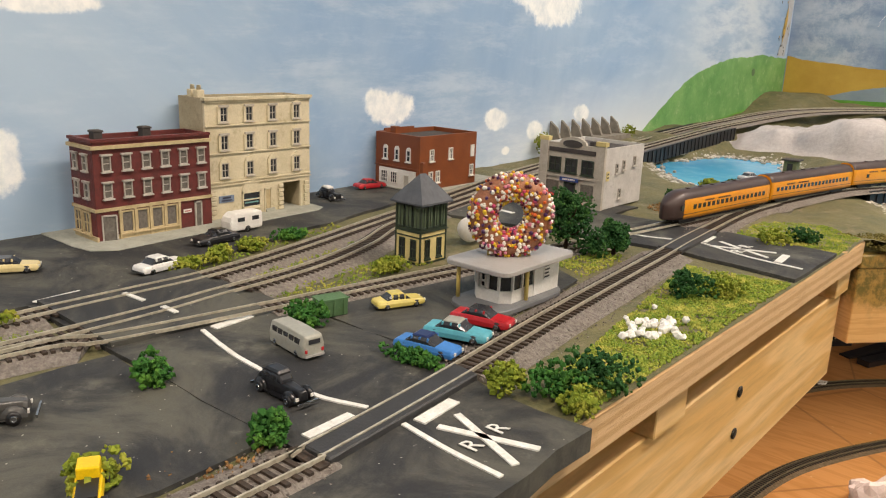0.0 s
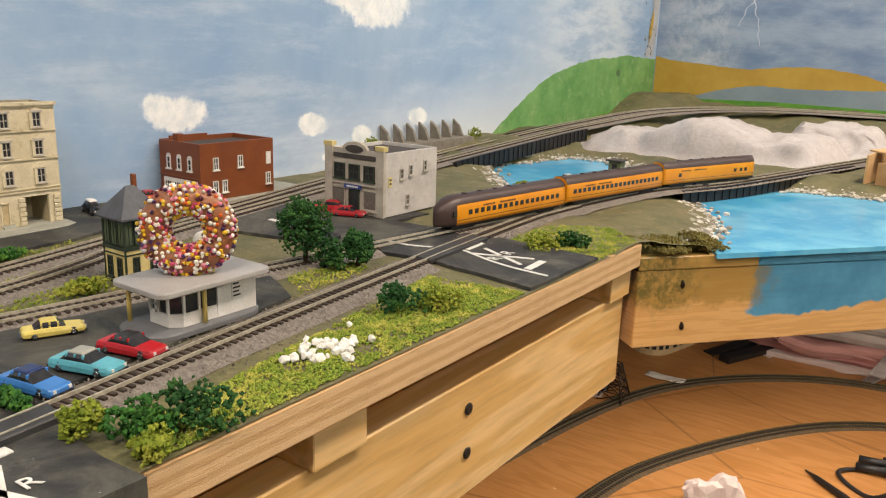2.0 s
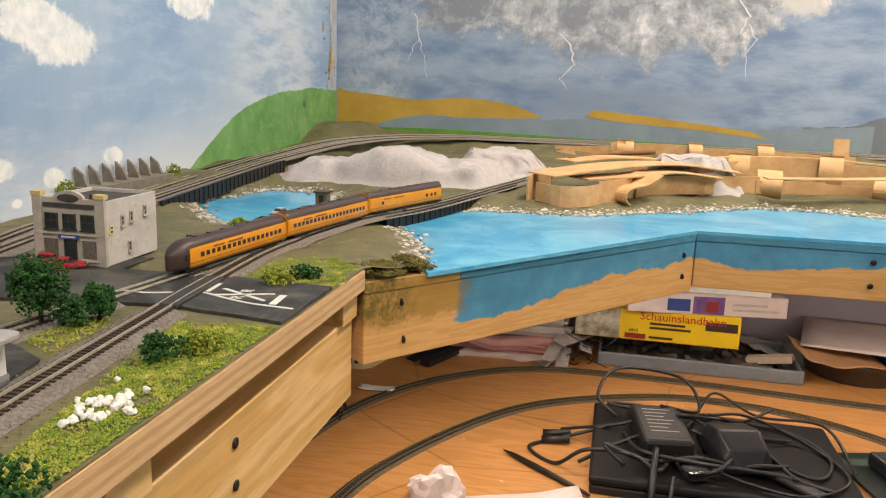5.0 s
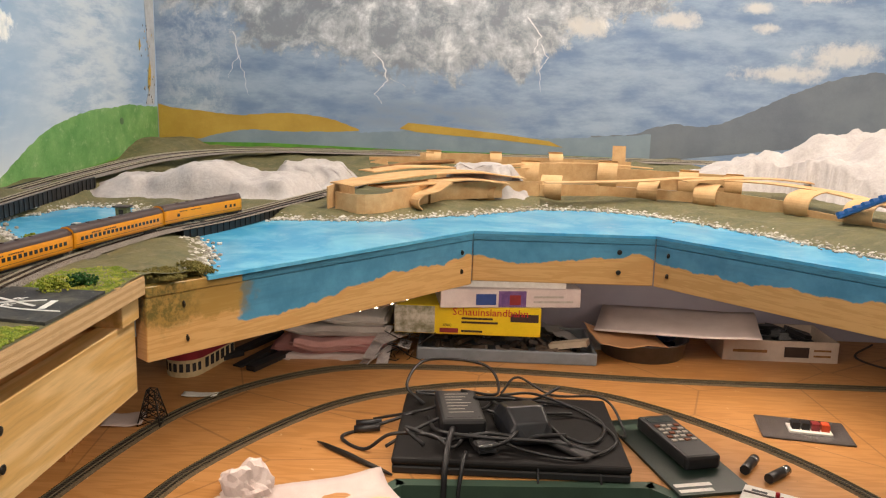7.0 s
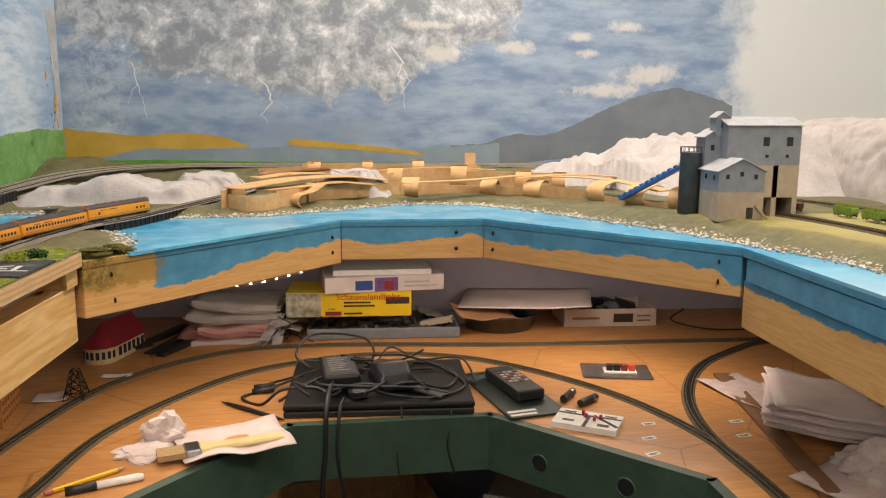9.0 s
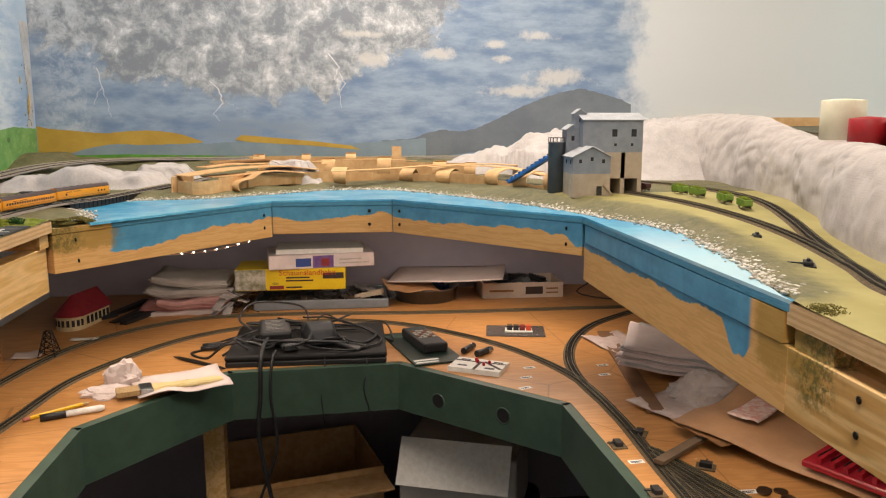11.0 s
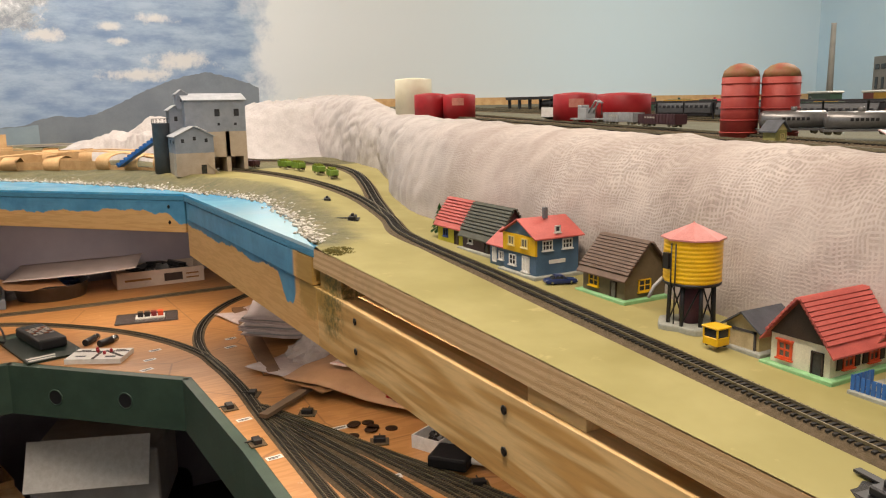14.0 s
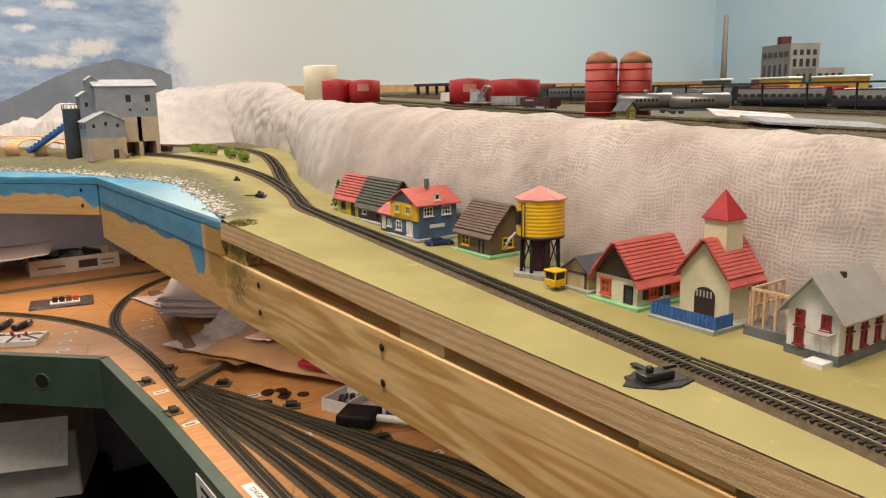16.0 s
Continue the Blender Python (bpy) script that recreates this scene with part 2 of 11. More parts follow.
def water():
    n = Nodes("glossy_painted_water")
    a = n.noise(9, 5, 0.6, distort=1.0)
    col = n.mix(n.ramp(a, 0.35, 0.7), hexc("3f9fcf"), hexc("6fbfe0"))
    col = n.mix(n.math("MULTIPLY", n.ramp(n.noise(40, 6, 0.7), 0.5, 0.75), 0.35), col, hexc("8fcfe6"))
    # the blue goes over to a pale chalky tone towards the shelf end
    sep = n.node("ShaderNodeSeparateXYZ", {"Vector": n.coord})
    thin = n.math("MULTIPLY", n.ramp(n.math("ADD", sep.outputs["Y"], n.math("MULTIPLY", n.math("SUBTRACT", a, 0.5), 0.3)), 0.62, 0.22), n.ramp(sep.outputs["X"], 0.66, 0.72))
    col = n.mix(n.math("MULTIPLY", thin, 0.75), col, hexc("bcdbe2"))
    n.bump(n.noise(120, 3, 0.6), 0.1, 0.0005)
    return n.out(col, 0.2)


def stained(n, sep, col):
    """Thin ochre wash and mossy spray where the river boards meet the town and the shelf."""
    x, y, z = sep.outputs["X"], sep.outputs["Y"], sep.outputs["Z"]
    rough = n.math("MULTIPLY", n.math("SUBTRACT", n.noise(26, 5, 0.65), 0.5), 0.06)
    west = n.math("MULTIPLY", n.ramp(n.math("ADD", x, rough), -0.050, -0.060), n.ramp(n.math("ADD", z, rough), -0.050, -0.040))
    east = n.math("MULTIPLY", n.ramp(x, 0.70, 0.71), n.math("MULTIPLY", n.ramp(n.math("ABSOLUTE", n.math("SUBTRACT", n.math("ADD", y, n.math("MULTIPLY", rough, 0.6)), 0.060)), 0.062, 0.050), n.ramp(n.math("ADD", z, rough), -0.085, -0.070)))
    col = n.mix(n.math("MULTIPLY", n.math("MAXIMUM", west, east), 0.6), col, hexc("8f7426"))
    spray = n.math("MULTIPLY", n.ramp(n.noise(140, 5, 0.75), 0.38, 0.60), 0.85)
    west = n.math("MULTIPLY", n.ramp(n.math("ADD", x, rough), -0.088, -0.108), n.ramp(n.math("ADD", z, rough), -0.058, -0.030))
    east = n.math("MULTIPLY", n.ramp(x, 0.70, 0.71), n.math("MULTIPLY", n.ramp(n.math("ABSOLUTE", n.math("SUBTRACT", n.math("ADD", y, rough), 0.012)), 0.042, 0.018), n.ramp(n.math("ADD", z, rough), -0.105, -0.075)))
    return n.mix(n.math("MULTIPLY", n.math("MAXIMUM", west, east), spray), col, hexc("5d5a2c"))


def dripped(c_wood1, c_wood2):
    """Pine fascia with blue paint brushed over its upper part, the lower edge of the paint uneven."""
    n = Nodes("pine_with_blue_paint")
    sep = n.node("ShaderNodeSeparateXYZ", {"Vector": n.coord})
    flat = n.node("ShaderNodeCombineXYZ", {"X": sep.outputs["X"], "Y": sep.outputs["Y"], "Z": n.math("MULTIPLY", sep.outputs["Z"], 14.0)}).outputs[0]
    grain = n.noise(6, 5, 0.6, flat)
    col = n.mix(n.ramp(n.math("SINE", n.math("MULTIPLY", grain, 40)), -0.8, 1.0), hexc(c_wood1), hexc(c_wood2))
    plan = n.node("ShaderNodeCombineXYZ", {"X": sep.outputs["X"], "Y": sep.outputs["Y"]}).outputs[0]
    ragged = n.math("ADD", n.math("MULTIPLY", n.noise(7, 5, 0.6, plan), 0.055), n.math("MULTIPLY", n.noise(60, 3, 0.6, plan), 0.008))
    deep = n.math("ADD", n.math("MULTIPLY", n.ramp(sep.outputs["X"], 0.70, 0.72), n.math("ADD", 0.016, n.math("MULTIPLY", n.ramp(n.math("ABSOLUTE", n.math("SUBTRACT", sep.outputs["Y"], 0.150)), 0.045, 0.005), 0.030))), n.math("MULTIPLY", n.ramp(sep.outputs["X"], 0.10, -0.07), 0.014))
    edge = n.ramp(n.math("SUBTRACT", sep.outputs["Z"], n.math("SUBTRACT", ragged, n.math("ADD", 0.071, deep))), -0.0012, 0.0012)
    along = n.math("ADD", sep.outputs["X"], n.math("MULTIPLY", n.math("SUBTRACT", n.noise(30, 4, 0.6), 0.5), 0.03))
    only = n.math("MULTIPLY", n.ramp(along, -0.066, -0.061), n.ramp(n.math("ADD", sep.outputs["Y"], n.math("MULTIPLY", n.math("GREATER_THAN", 0.5, along), 1.0)), 0.124, 0.134))
    tone = n.mix(n.ramp(n.noise(25, 5, 0.7), 0.3, 0.7), hexc("5a9cbd"), hexc("4686a8"))
    tone = n.mix(n.math("MULTIPLY", n.ramp(grain, 0.5, 0.7), 0.35), tone, hexc("3a708f"))
    col = n.mix(n.math("MULTIPLY", edge, only), col, tone)
    col = stained(n, sep, col)
    n.bump(grain, 0.15, 0.0008)
    return n.out(col, 0.45)


def ground_mix():
    """Painted scenery ground: olive paint on the bare shelf, rough earth on the shores."""
    n = Nodes("painted_ground")
    att = n.node("ShaderNodeAttribute", attribute_name="zone").outputs["Fac"]
    a = n.mix(n.ramp(n.noise(7, 5, 0.6), 0.3, 0.7), hexc("a39a64"), hexc("8e864e"))
    a = n.mix(n.ramp(n.noise(30, 6, 0.7), 0.60, 0.72), a, hexc("ab9d68"))
    fine = n.noise(500, 4, 0.75)
    b = n.mix(n.ramp(n.noise(22, 6, 0.7), 0.35, 0.65), hexc("75704a"), hexc("5e5e3e"))
    b = n.mix(n.ramp(n.noise(70, 5, 0.7), 0.5, 0.7), b, hexc("857a5c"))
    b = n.mix(n.ramp(fine, 0.3, 0.75), b, n.mix(0.6, (0, 0, 0), b))
    col = n.mix(n.ramp(n.math("ADD", att, n.math("MULTIPLY", n.math("SUBTRACT", n.noise(40, 4), 0.5), 0.7)), 0.15, 0.95), a, b)
    h = n.math("MULTIPLY", n.math("ADD", fine, n.math("MULTIPLY", n.noise(90, 4), 1.5)), att)
    n.bump(h, 0.6, 0.0012)
    return n.out(col, 0.7)


def gauze():
    """Plaster cloth: uneven threads both ways, worn thin in patches, whiter where the plaster lies thick."""
    n = Nodes("plaster_cloth")
    sep = n.node("ShaderNodeSeparateXYZ", {"Vector": n.coord})
    warped = n.node("ShaderNodeVectorMath", {0: n.coord, 1: n.node("ShaderNodeVectorMath", {0: n.node("ShaderNodeTexNoise", {"Vector": n.coord, "Scale": 16.0, "Detail": 3.0}).outputs["Color"], 1: (0.03, 0.03, 0.03)}, operation="MULTIPLY").outputs[0]}, operation="ADD").outputs[0]
    bent = n.node("ShaderNodeSeparateXYZ", {"Vector": warped})
    frayed = n.math("MULTIPLY", n.noise(220, 3, 0.7), 3.4)
    across = n.math("SINE", n.math("ADD", n.math("MULTIPLY", bent.outputs["Z"], 2050), frayed))
    upright = n.math("SINE", n.math("ADD", n.math("MULTIPLY", bent.outputs["Y"], 1850), frayed))
    weave = n.math("MAXIMUM", n.math("MULTIPLY", n.ramp(across, -0.6, 0.7), n.ramp(n.noise(120, 3), 0.25, 0.6)), n.math("MULTIPLY", n.ramp(upright, -0.6, 0.7), n.ramp(n.noise(140, 3, 0.5, warped), 0.25, 0.6)))
    thick = n.ramp(n.math("ADD", sep.outputs["Y"], n.math("MULTIPLY", n.noise(9, 4), 0.4)), 0.15, 0.62)
    base = n.mix(n.ramp(n.noise(12, 6, 0.65), 0.3, 0.7), hexc("c2b8b0"), hexc("a79a92"))
    base = n.mix(thick, base, n.mix(n.ramp(n.noise(30, 6, 0.7), 0.35, 0.7), hexc("bbb5b1"), hexc("a49d99")))
    thin = n.math("MULTIPLY", n.ramp(n.noise(7, 5, 0.65), 0.36, 0.60), n.math("SUBTRACT", 1.0, n.math("MULTIPLY", thick, 0.8)))
    gaps = n.math("MULTIPLY", thin, n.math("SUBTRACT", 1.0, weave))
    col = n.mix(n.math("MULTIPLY", gaps, 0.52), base, hexc("75685f"))
    n.bump(n.math("ADD", weave, n.math("MULTIPLY", n.noise(70, 6, 0.7), 2.5)), 0.25, 0.0007)
    return n.out(col, 0.92)


M = {
    "sky_w": sky_west(), "sky_n": sky_north(), "asphalt": asphalt(), "ply": ply_edge("plywood_edge"), "ply_blue": ply_edge("blue_painted_plywood_edge", True),
    "water": water(), "pine_blue": dripped("dcae70", "d2a162"), "ground": ground_mix(), "gauze": gauze(),
    "pine": wood("pine_board", "e6c084", "d8ac68"), "pine_r": wood("pine_board_with_knots", "e6c083", "c99a58", "y", 11, stain=True),
    "deck": deck_ply(),
    "green_paint": surf("dark_green_paint", "3c5244", "33473b", 25, 0.5, 0, 0.2),
    "room_wall": surf("lilac_grey_wall_paint", "b3adb8", "a29ca9", 4, 0.7), "room_paint": surf("pale_room_paint", "c9ccc9", "b9bfbf", 3, 0.7),
    "floor": surf("dark_concrete_floor", "4a4642", "35312e", 8, 0.8), "ceiling": surf("white_ceiling_paint", "dcdad4", "cfccc5", 5, 0.8),
    "rail": surf("tarnished_nickel_silver_rail", "cfc8b4", "aaa391", 300, 0.35, 0.35), "rail_dark": surf("dull_steel_rail", "8d8468", "6d654f", 300, 0.4, 0.5),
    "tie": surf("dark_brown_plastic_sleeper", "4a3c30", "332a22", 400, 0.7, vary=0.5), "tie_black": surf("black_plastic_sleeper", "2e2a25", "221f1b", 400, 0.7, vary=0.4),
    "ballast": surf("pinkish_grey_ballast", "9c948a", "787069", 420, 0.9, 0, 1.0, 0.0012, 1300, "5c524d"), "cork": surf("brown_cork_roadbed", "6b5b45", "54472f", 200, 0.9, 0, 0.8, 0.001, 1300),
    "stripe": surf("white_road_paint", "e9e9e3", "d2d2cb", 200, 0.6, grime="9a9a90"), "rubber": surf("black_crossing_plate", "2d2d2e", "38393a", 60, 0.6),
    "brick": surf("dark_red_brick_plastic", "6b2b27", "552420", 150, 0.6, 0, 0.5, 0.0004, 1600, "40201d"), "tan": surf("tan_painted_trim", "c6b48d", "ab9a72", 120, 0.6),
    "cream": surf("weathered_cream_plaster", "d8cdb0", "c4b99a", 45, 0.65, 0, 0.3, 0.0004, 900, "8f8462"), "cream_dk": surf("darker_cream_wall_with_grime", "b5a88a", "9c9074", 45, 0.7, grime="6f6650"),
    "pane": surf("dark_window_pane", "2b2c30", "3a3c40", 200, 0.15, 0, 0.02), "pane_grey": surf("curtained_window_pane", "7b766f", "5f5a54", 300, 0.25, 0, 0.02),
    "pane_green": surf("dull_green_window_pane", "4d5a48", "5f6a55", 200, 0.2, 0, 0.02), "sash": surf("pale_grey_window_frame", "b9b4ab", "a09b92", 200, 0.6), "white": surf("white_plastic", "e8e6e0", "d8d5cd", 90, 0.5, 0, 0.1), "concrete": surf("pale_concrete_pavement", "a8a99d", "93958a", 60, 0.8, grime="7b7d72"),
    "rust": surf("plain_rust_red_plastic", "80451f", "723b1a", 40, 0.5, 0, 0.1), "roof_tar": surf("dark_flat_roof", "4a4543", "3c3836", 80, 0.85), "slate": surf("slate_grey_roof", "55585e", "45484d", 90, 0.65),
    "yellow_wall": surf("pale_yellow_siding", "d9c98c", "c7b678", 70, 0.6), "dk_green": surf("dark_green_trim", "2d3a2c", "243023", 120, 0.5), "grey_wall": surf("light_grey_block_wall", "cac7c2", "b6b3ae", 60, 0.7, grime="86847f"),
    "tan_wall": surf("sandstone_front", "bdb6a9", "a8a194", 90, 0.7), "blue_sign": plain("blue_sign_board", "2f4a8c"), "grey_flat": surf("smooth_grey_plastic", "a7a5a2", "9a9895", 40, 0.45, 0, 0.05),
    "grey_dk": surf("mid_grey_plastic", "6f7173", "626466", 60, 0.6), "post_yellow": plain("pale_yellow_post", "d9c06a"),
    "icing": surf("brown_glazed_donut", "a06a4a", "8a5638", 70, 0.35, 0, 0.6, 0.0008, 700),
    "train_yellow": surf("armour_yellow_train_paint", "e59a1a", "d88c14", 40, 0.35, 0, 0.03), "train_brown": surf("dark_brown_train_roof", "43322e", "382a27", 60, 0.45, 0, 0.05), "train_black": surf("black_underframe", "232124", "1a181a", 200, 0.6),
    "mine_grey": surf("blue_grey_corrugated_siding", "8f959e", "7f858e", 50, 0.6), "mine_tan": surf("tan_concrete_base", "b8a894", "a89782", 40, 0.75), "mine_roof": surf("light_grey_roof", "b4b7bb", "9ea2a7", 60, 0.55),
    "card": surf("corrugated_cardboard", "dcb683", "c99d68", 40, 0.75, 0, 0.2), "card_in": surf("dark_cardboard_edge", "94693d", "7c5630", 60, 0.85),
    "fluff": surf("white_plaster_batting", "c4bfbc", "b3adaa", 25, 0.95, 0, 0.3, 0.002, 260), "rock": surf("grey_and_white_shore_stones", "b4aea2", "8e8878", 220, 0.85, 0, 0.5, 0.0006, 900, vary=0.6),
    "white_rock": surf("white_gravel", "efeee9", "d8d6cf", 200, 0.8), "black": plain("black_plastic", "1f1f21", 0.45), "black_matt": surf("matt_black_vinyl", "1a1818", "141212", 60, 0.6, 0, 0.3, spec=0.25),
    "chrome": surf("bright_metal", "b9bbbe", "9a9ca0", 200, 0.25, 1.0, 0.02), "screw": surf("black_screw_head", "3b3733", "2a2724", 500, 0.4, 0.6),
}


def leafmat(name, c1, c2, c3):
    n = Nodes(name)
    isl = n.node("ShaderNodeNewGeometry").outputs["Random Per Island"]
    col = n.mix(n.ramp(isl, 0.0, 1.0, False), hexc(c1), hexc(c2))
    col = n.mix(n.ramp(n.noise(90, 3), 0.45, 0.7), col, hexc(c3))
    return n.out(col, 0.85, 0, 0.2)


M["leaf"] = leafmat("dark_green_foam_foliage", "38662a", "234c1e", "56802f")
M["leaf_dk"] = leafmat("deep_green_foam_foliage", "2b5229", "1e3f1e", "436a30")
M["leaf_ol"] = leafmat("olive_yellow_foam_foliage", "7d8a2c", "5d6d22", "98993c")
M["turf"] = leafmat("mixed_yellow_green_turf", "8f9a3c", "5f7a2c", "b0aa54")
M["straw"] = leafmat("brown_turf", "8a6a44", "6d5236", "a07c50")


# ---- mesh helpers ----
def box(bm, x0, x1, y0, y1, z0, z1, m=None, mi=0):
    vs = [bm.verts.new((x, y, z)) for z in (z0, z1) for y in (y0, y1) for x in (x0, x1)]
    if m is not None:
        for v in vs:
            v.co = m @ v.co
    for q in ((0, 2, 3, 1), (4, 5, 7, 6), (0, 1, 5, 4), (2, 6, 7, 3), (0, 4, 6, 2), (1, 3, 7, 5)):
        bm.faces.new([vs[i] for i in q]).material_index = mi
    return vs


def prism(bm, pts, z0, z1, m=None, mi=0):
    """A straight prism over a polygon, given counter-clockwise."""
    lo = [bm.verts.new((p[0], p[1], z0)) for p in pts]
    hi = [bm.verts.new((p[0], p[1], z1)) for p in pts]
    if m is not None:
        for v in lo + hi:
            v.co = m @ v.co
    k = len(pts)
    fs = [bm.faces.new(lo[::-1]), bm.faces.new(hi)]
    fs += [bm.faces.new((lo[i], lo[(i + 1) % k], hi[(i + 1) % k], hi[i])) for i in range(k)]
    for f in fs:
        f.material_index = mi


def lathe(bm, prof, seg=24, m=None, smooth=True, caps=True):
    rings = []
    for r, z in prof:
        ring = []
        for i in range(seg):
            a = 2 * math.pi * i / seg
            v = Vector((r * math.cos(a), r * math.sin(a), z))
            ring.append(bm.verts.new(m @ v if m is not None else v))
        rings.append(ring)
    for a, b in zip(rings, rings[1:]):
        for i in range(seg):
            bm.faces.new((a[i], a[(i + 1) % seg], b[(i + 1) % seg], b[i])).smooth = smooth
    if caps:
        bm.faces.new(rings[0][::-1])
        bm.faces.new(rings[-1])


def tube(bm, pts, r, seg=8, closed=False, smooth=True):
    """A round rod along points; r may be a function of 0..1."""
    pts = [Vector(p) for p in pts]
    k, rings, side = len(pts), [], None
    for i, p in enumerate(pts):
        d = (pts[min(i + 1, k - 1)] - pts[max(i - 1, 0)]).normalized()
        if side is None:
            side = d.orthogonal().normalized()
        side = (side - d * side.dot(d)).normalized()
        up = d.cross(side)
        rr = r(i / max(1, k - 1)) if callable(r) else r
        rings.append([bm.verts.new(p + (side * math.cos(2 * math.pi * j / seg) + up * math.sin(2 * math.pi * j / seg)) * rr) for j in range(seg)])
    for a, b in zip(rings, rings[1:]):
        for j in range(seg):
            bm.faces.new((a[j], a[(j + 1) % seg], b[(j + 1) % seg], b[j])).smooth = smooth
    bm.faces.new(rings[0][::-1])
    bm.faces.new(rings[-1])


def spline(pts, step=0.01):
    """Points along a smooth line through pts, about step apart."""
    P = [Vector((*p, 0.0)) if len(p) == 2 else Vector(p) for p in pts]
    P = [2 * P[0] - P[1]] + P + [2 * P[-1] - P[-2]]
    out = []
    for i in range(1, len(P) - 2):
        a, b, c, d = P[i - 1:i + 3]
        n = max(1, int((c - b).length / step + 0.5))
        for j in range(n):
            t = j / n
            out.append(0.5 * ((2 * b) + (c - a) * t + (2 * a - 5 * b + 4 * c - d) * t * t + (3 * b - a - 3 * c + d) * t ** 3))
    out.append(P[-2])
    return out


def even(line, gap):
    """Places and directions every gap metres along a line."""
    out, left = [], 0.0
    for a, b in zip(line, line[1:]):
        seg = (b - a).length
        if seg < 1e-9:
            continue
        d = (b - a) / seg
        while left < seg:
            out.append((a + d * left, d))
            left += gap
        left -= seg
    return out


def ribbon(bm, line, prof, smooth=False):
    """Sweeps an open or closed cross-section (sideways, up) along a line; the section stays upright."""
    rings = []
    for i, p in enumerate(line):
        d = line[min(i + 1, len(line) - 1)] - line[max(i - 1, 0)]
        d.z = 0
        d.normalize()
        side = Vector((d.y, -d.x, 0))
        rings.append([bm.verts.new(p + side * s + Vector((0, 0, h))) for s, h in prof])
    k = len(prof)
    for a, b in zip(rings, rings[1:]):
        for j in range(k):
            bm.faces.new((a[j], a[(j + 1) % k], b[(j + 1) % k], b[j])).smooth = smooth
    bm.faces.new(rings[0])
    bm.faces.new(rings[-1][::-1])


def mesh(name, bm, material):
    me = bpy.data.meshes.new(name)
    bmesh.ops.recalc_face_normals(bm, faces=bm.faces[:])
    bm.to_mesh(me)
    bm.free()
    for m in (material if isinstance(material, (list, tuple)) else [material]):
        me.materials.append(m)
    return me


def part(name, bm, material, parent=None, label=""):
    ob = new(name, mesh(name, bm, material))
    if parent is not None:
        ob.parent = parent
    if label:
        tagged(ob, label)
    return ob


def thing(name, label, category, m=None, group="", kind=""):
    ob = new(name)
    ob.empty_display_size = 0.01
    if m is not None:
        ob.matrix_basis = m
    return tagged(ob, label, category, group, kind)


def solo(name, bm, material, label, category, m=None, group="", kind=""):
    ob = part(name, bm, material)
    if m is not None:
        ob.matrix_basis = m
    return tagged(ob, label, category, group, kind)


def B(*boxes, m=None):
    bm = bmesh.new()
    for b in boxes:
        box(bm, *b, m=m)
    return bm


def soft(ob, width, seg=2):
    mod = ob.modifiers.new("bevel", "BEVEL")
    mod.width, mod.segments, mod.limit_method = width, seg, "ANGLE"
    return ob


def writing(name, text, size, material, m, parent=None):
    """Flat raised letters turned into a mesh."""
    cu = bpy.data.curves.new(name, "FONT")
    cu.body, cu.size, cu.extrude, cu.align_x, cu.align_y = text, size, 0.00015, "CENTER", "CENTER"
    cu.resolution_u = 2
    tmp = new(name, cu)
    me = bpy.data.meshes.new_from_object(tmp.evaluated_get(bpy.context.evaluated_depsgraph_get()))
    bpy.data.objects.remove(tmp)
    me.materials.clear()
    me.materials.append(material)
    ob = new(name, me)
    ob.matrix_basis = m
    if parent is not None:
        ob.parent = parent
    return ob


rng = random.Random(7)
G = 0.009      # the town's street level
LOW = -0.345   # the lower deck


def shelf_z(y):
    return -0.005 + 0.024 * min(0.0, y)


def yard_z(x, y):
    return 0.100 + 0.018 * (y + 0.44)


# ---- the room ----
def west_wall():
    """The backdrop wall stands a little out of square with the town."""
    b = bmesh.new()
    prism(b, [(-0.60, -2.2), (-0.4853, -2.2), (-0.5403, 1.74), (-0.60, 1.74)], -1.05, 1.4)
    return b


tagged(part("wall_west", west_wall(), M["sky_w"]), "backdrop wall painted as blue sky with small white clouds", "wall", kind="structure")
tagged(part("wall_north", B((-0.54, 3.83, 1.72, 1.74, -0.16, 1.4)), M["sky_n"]), "backdrop wall painted with storm clouds over hills", "wall", kind="structure")
tagged(part("wall_north_lower", B((-0.54, 3.83, 1.72, 1.74, -1.05, -0.16)), M["room_wall"]), "unpainted lilac-grey wall under the layout", "wall", kind="structure")
tagged(part("wall_east", B((3.83, 3.85, -2.2, 1.74, -1.05, 1.4)), surf("pale_blue_wall_paint", "bcd8ea", "c8dfec", 3, 0.6)), "pale blue painted backdrop wall", "wall", kind="structure")
tagged(part("wall_south", B((-0.56, 3.85, -2.22, -2.2, -1.05, 1.4)), M["room_paint"]), "plain pale room wall", "wall", kind="structure")
tagged(part("floor", B((-0.56, 3.85, -2.22, 1.74, -1.1, -1.05)), M["floor"]), "dark bare floor below the layout", "floor", kind="structure")
tagged(part("ceiling", B((-0.56, 3.85, -2.22, 1.74, 1.4, 1.45)), M["ceiling"]), "white ceiling over the layout", "ceiling", kind="structure")

# ---- plan of the layout's edge ----
EDGE = [(-0.128, -0.8), (-0.128, 0.655), (0.17, 1.02), (0.416, 1.025), (0.727, 0.697), (0.738, 0.06), (0.738, -1.3)]
OUTLINE = [(-0.54, -0.8)] + EDGE + [(3.8, -1.3), (3.8, 1.715), (-0.54, 1.715)]


def inside(x, y, poly):
    hit, j = False, len(poly) - 1
    for i in range(len(poly)):
        (xi, yi), (xj, yj) = poly[i], poly[j]
        if (yi > y) != (yj > y) and x < (xj - xi) * (y - yi) / (yj - yi) + xi:
            hit = not hit
        j = i
    return hit


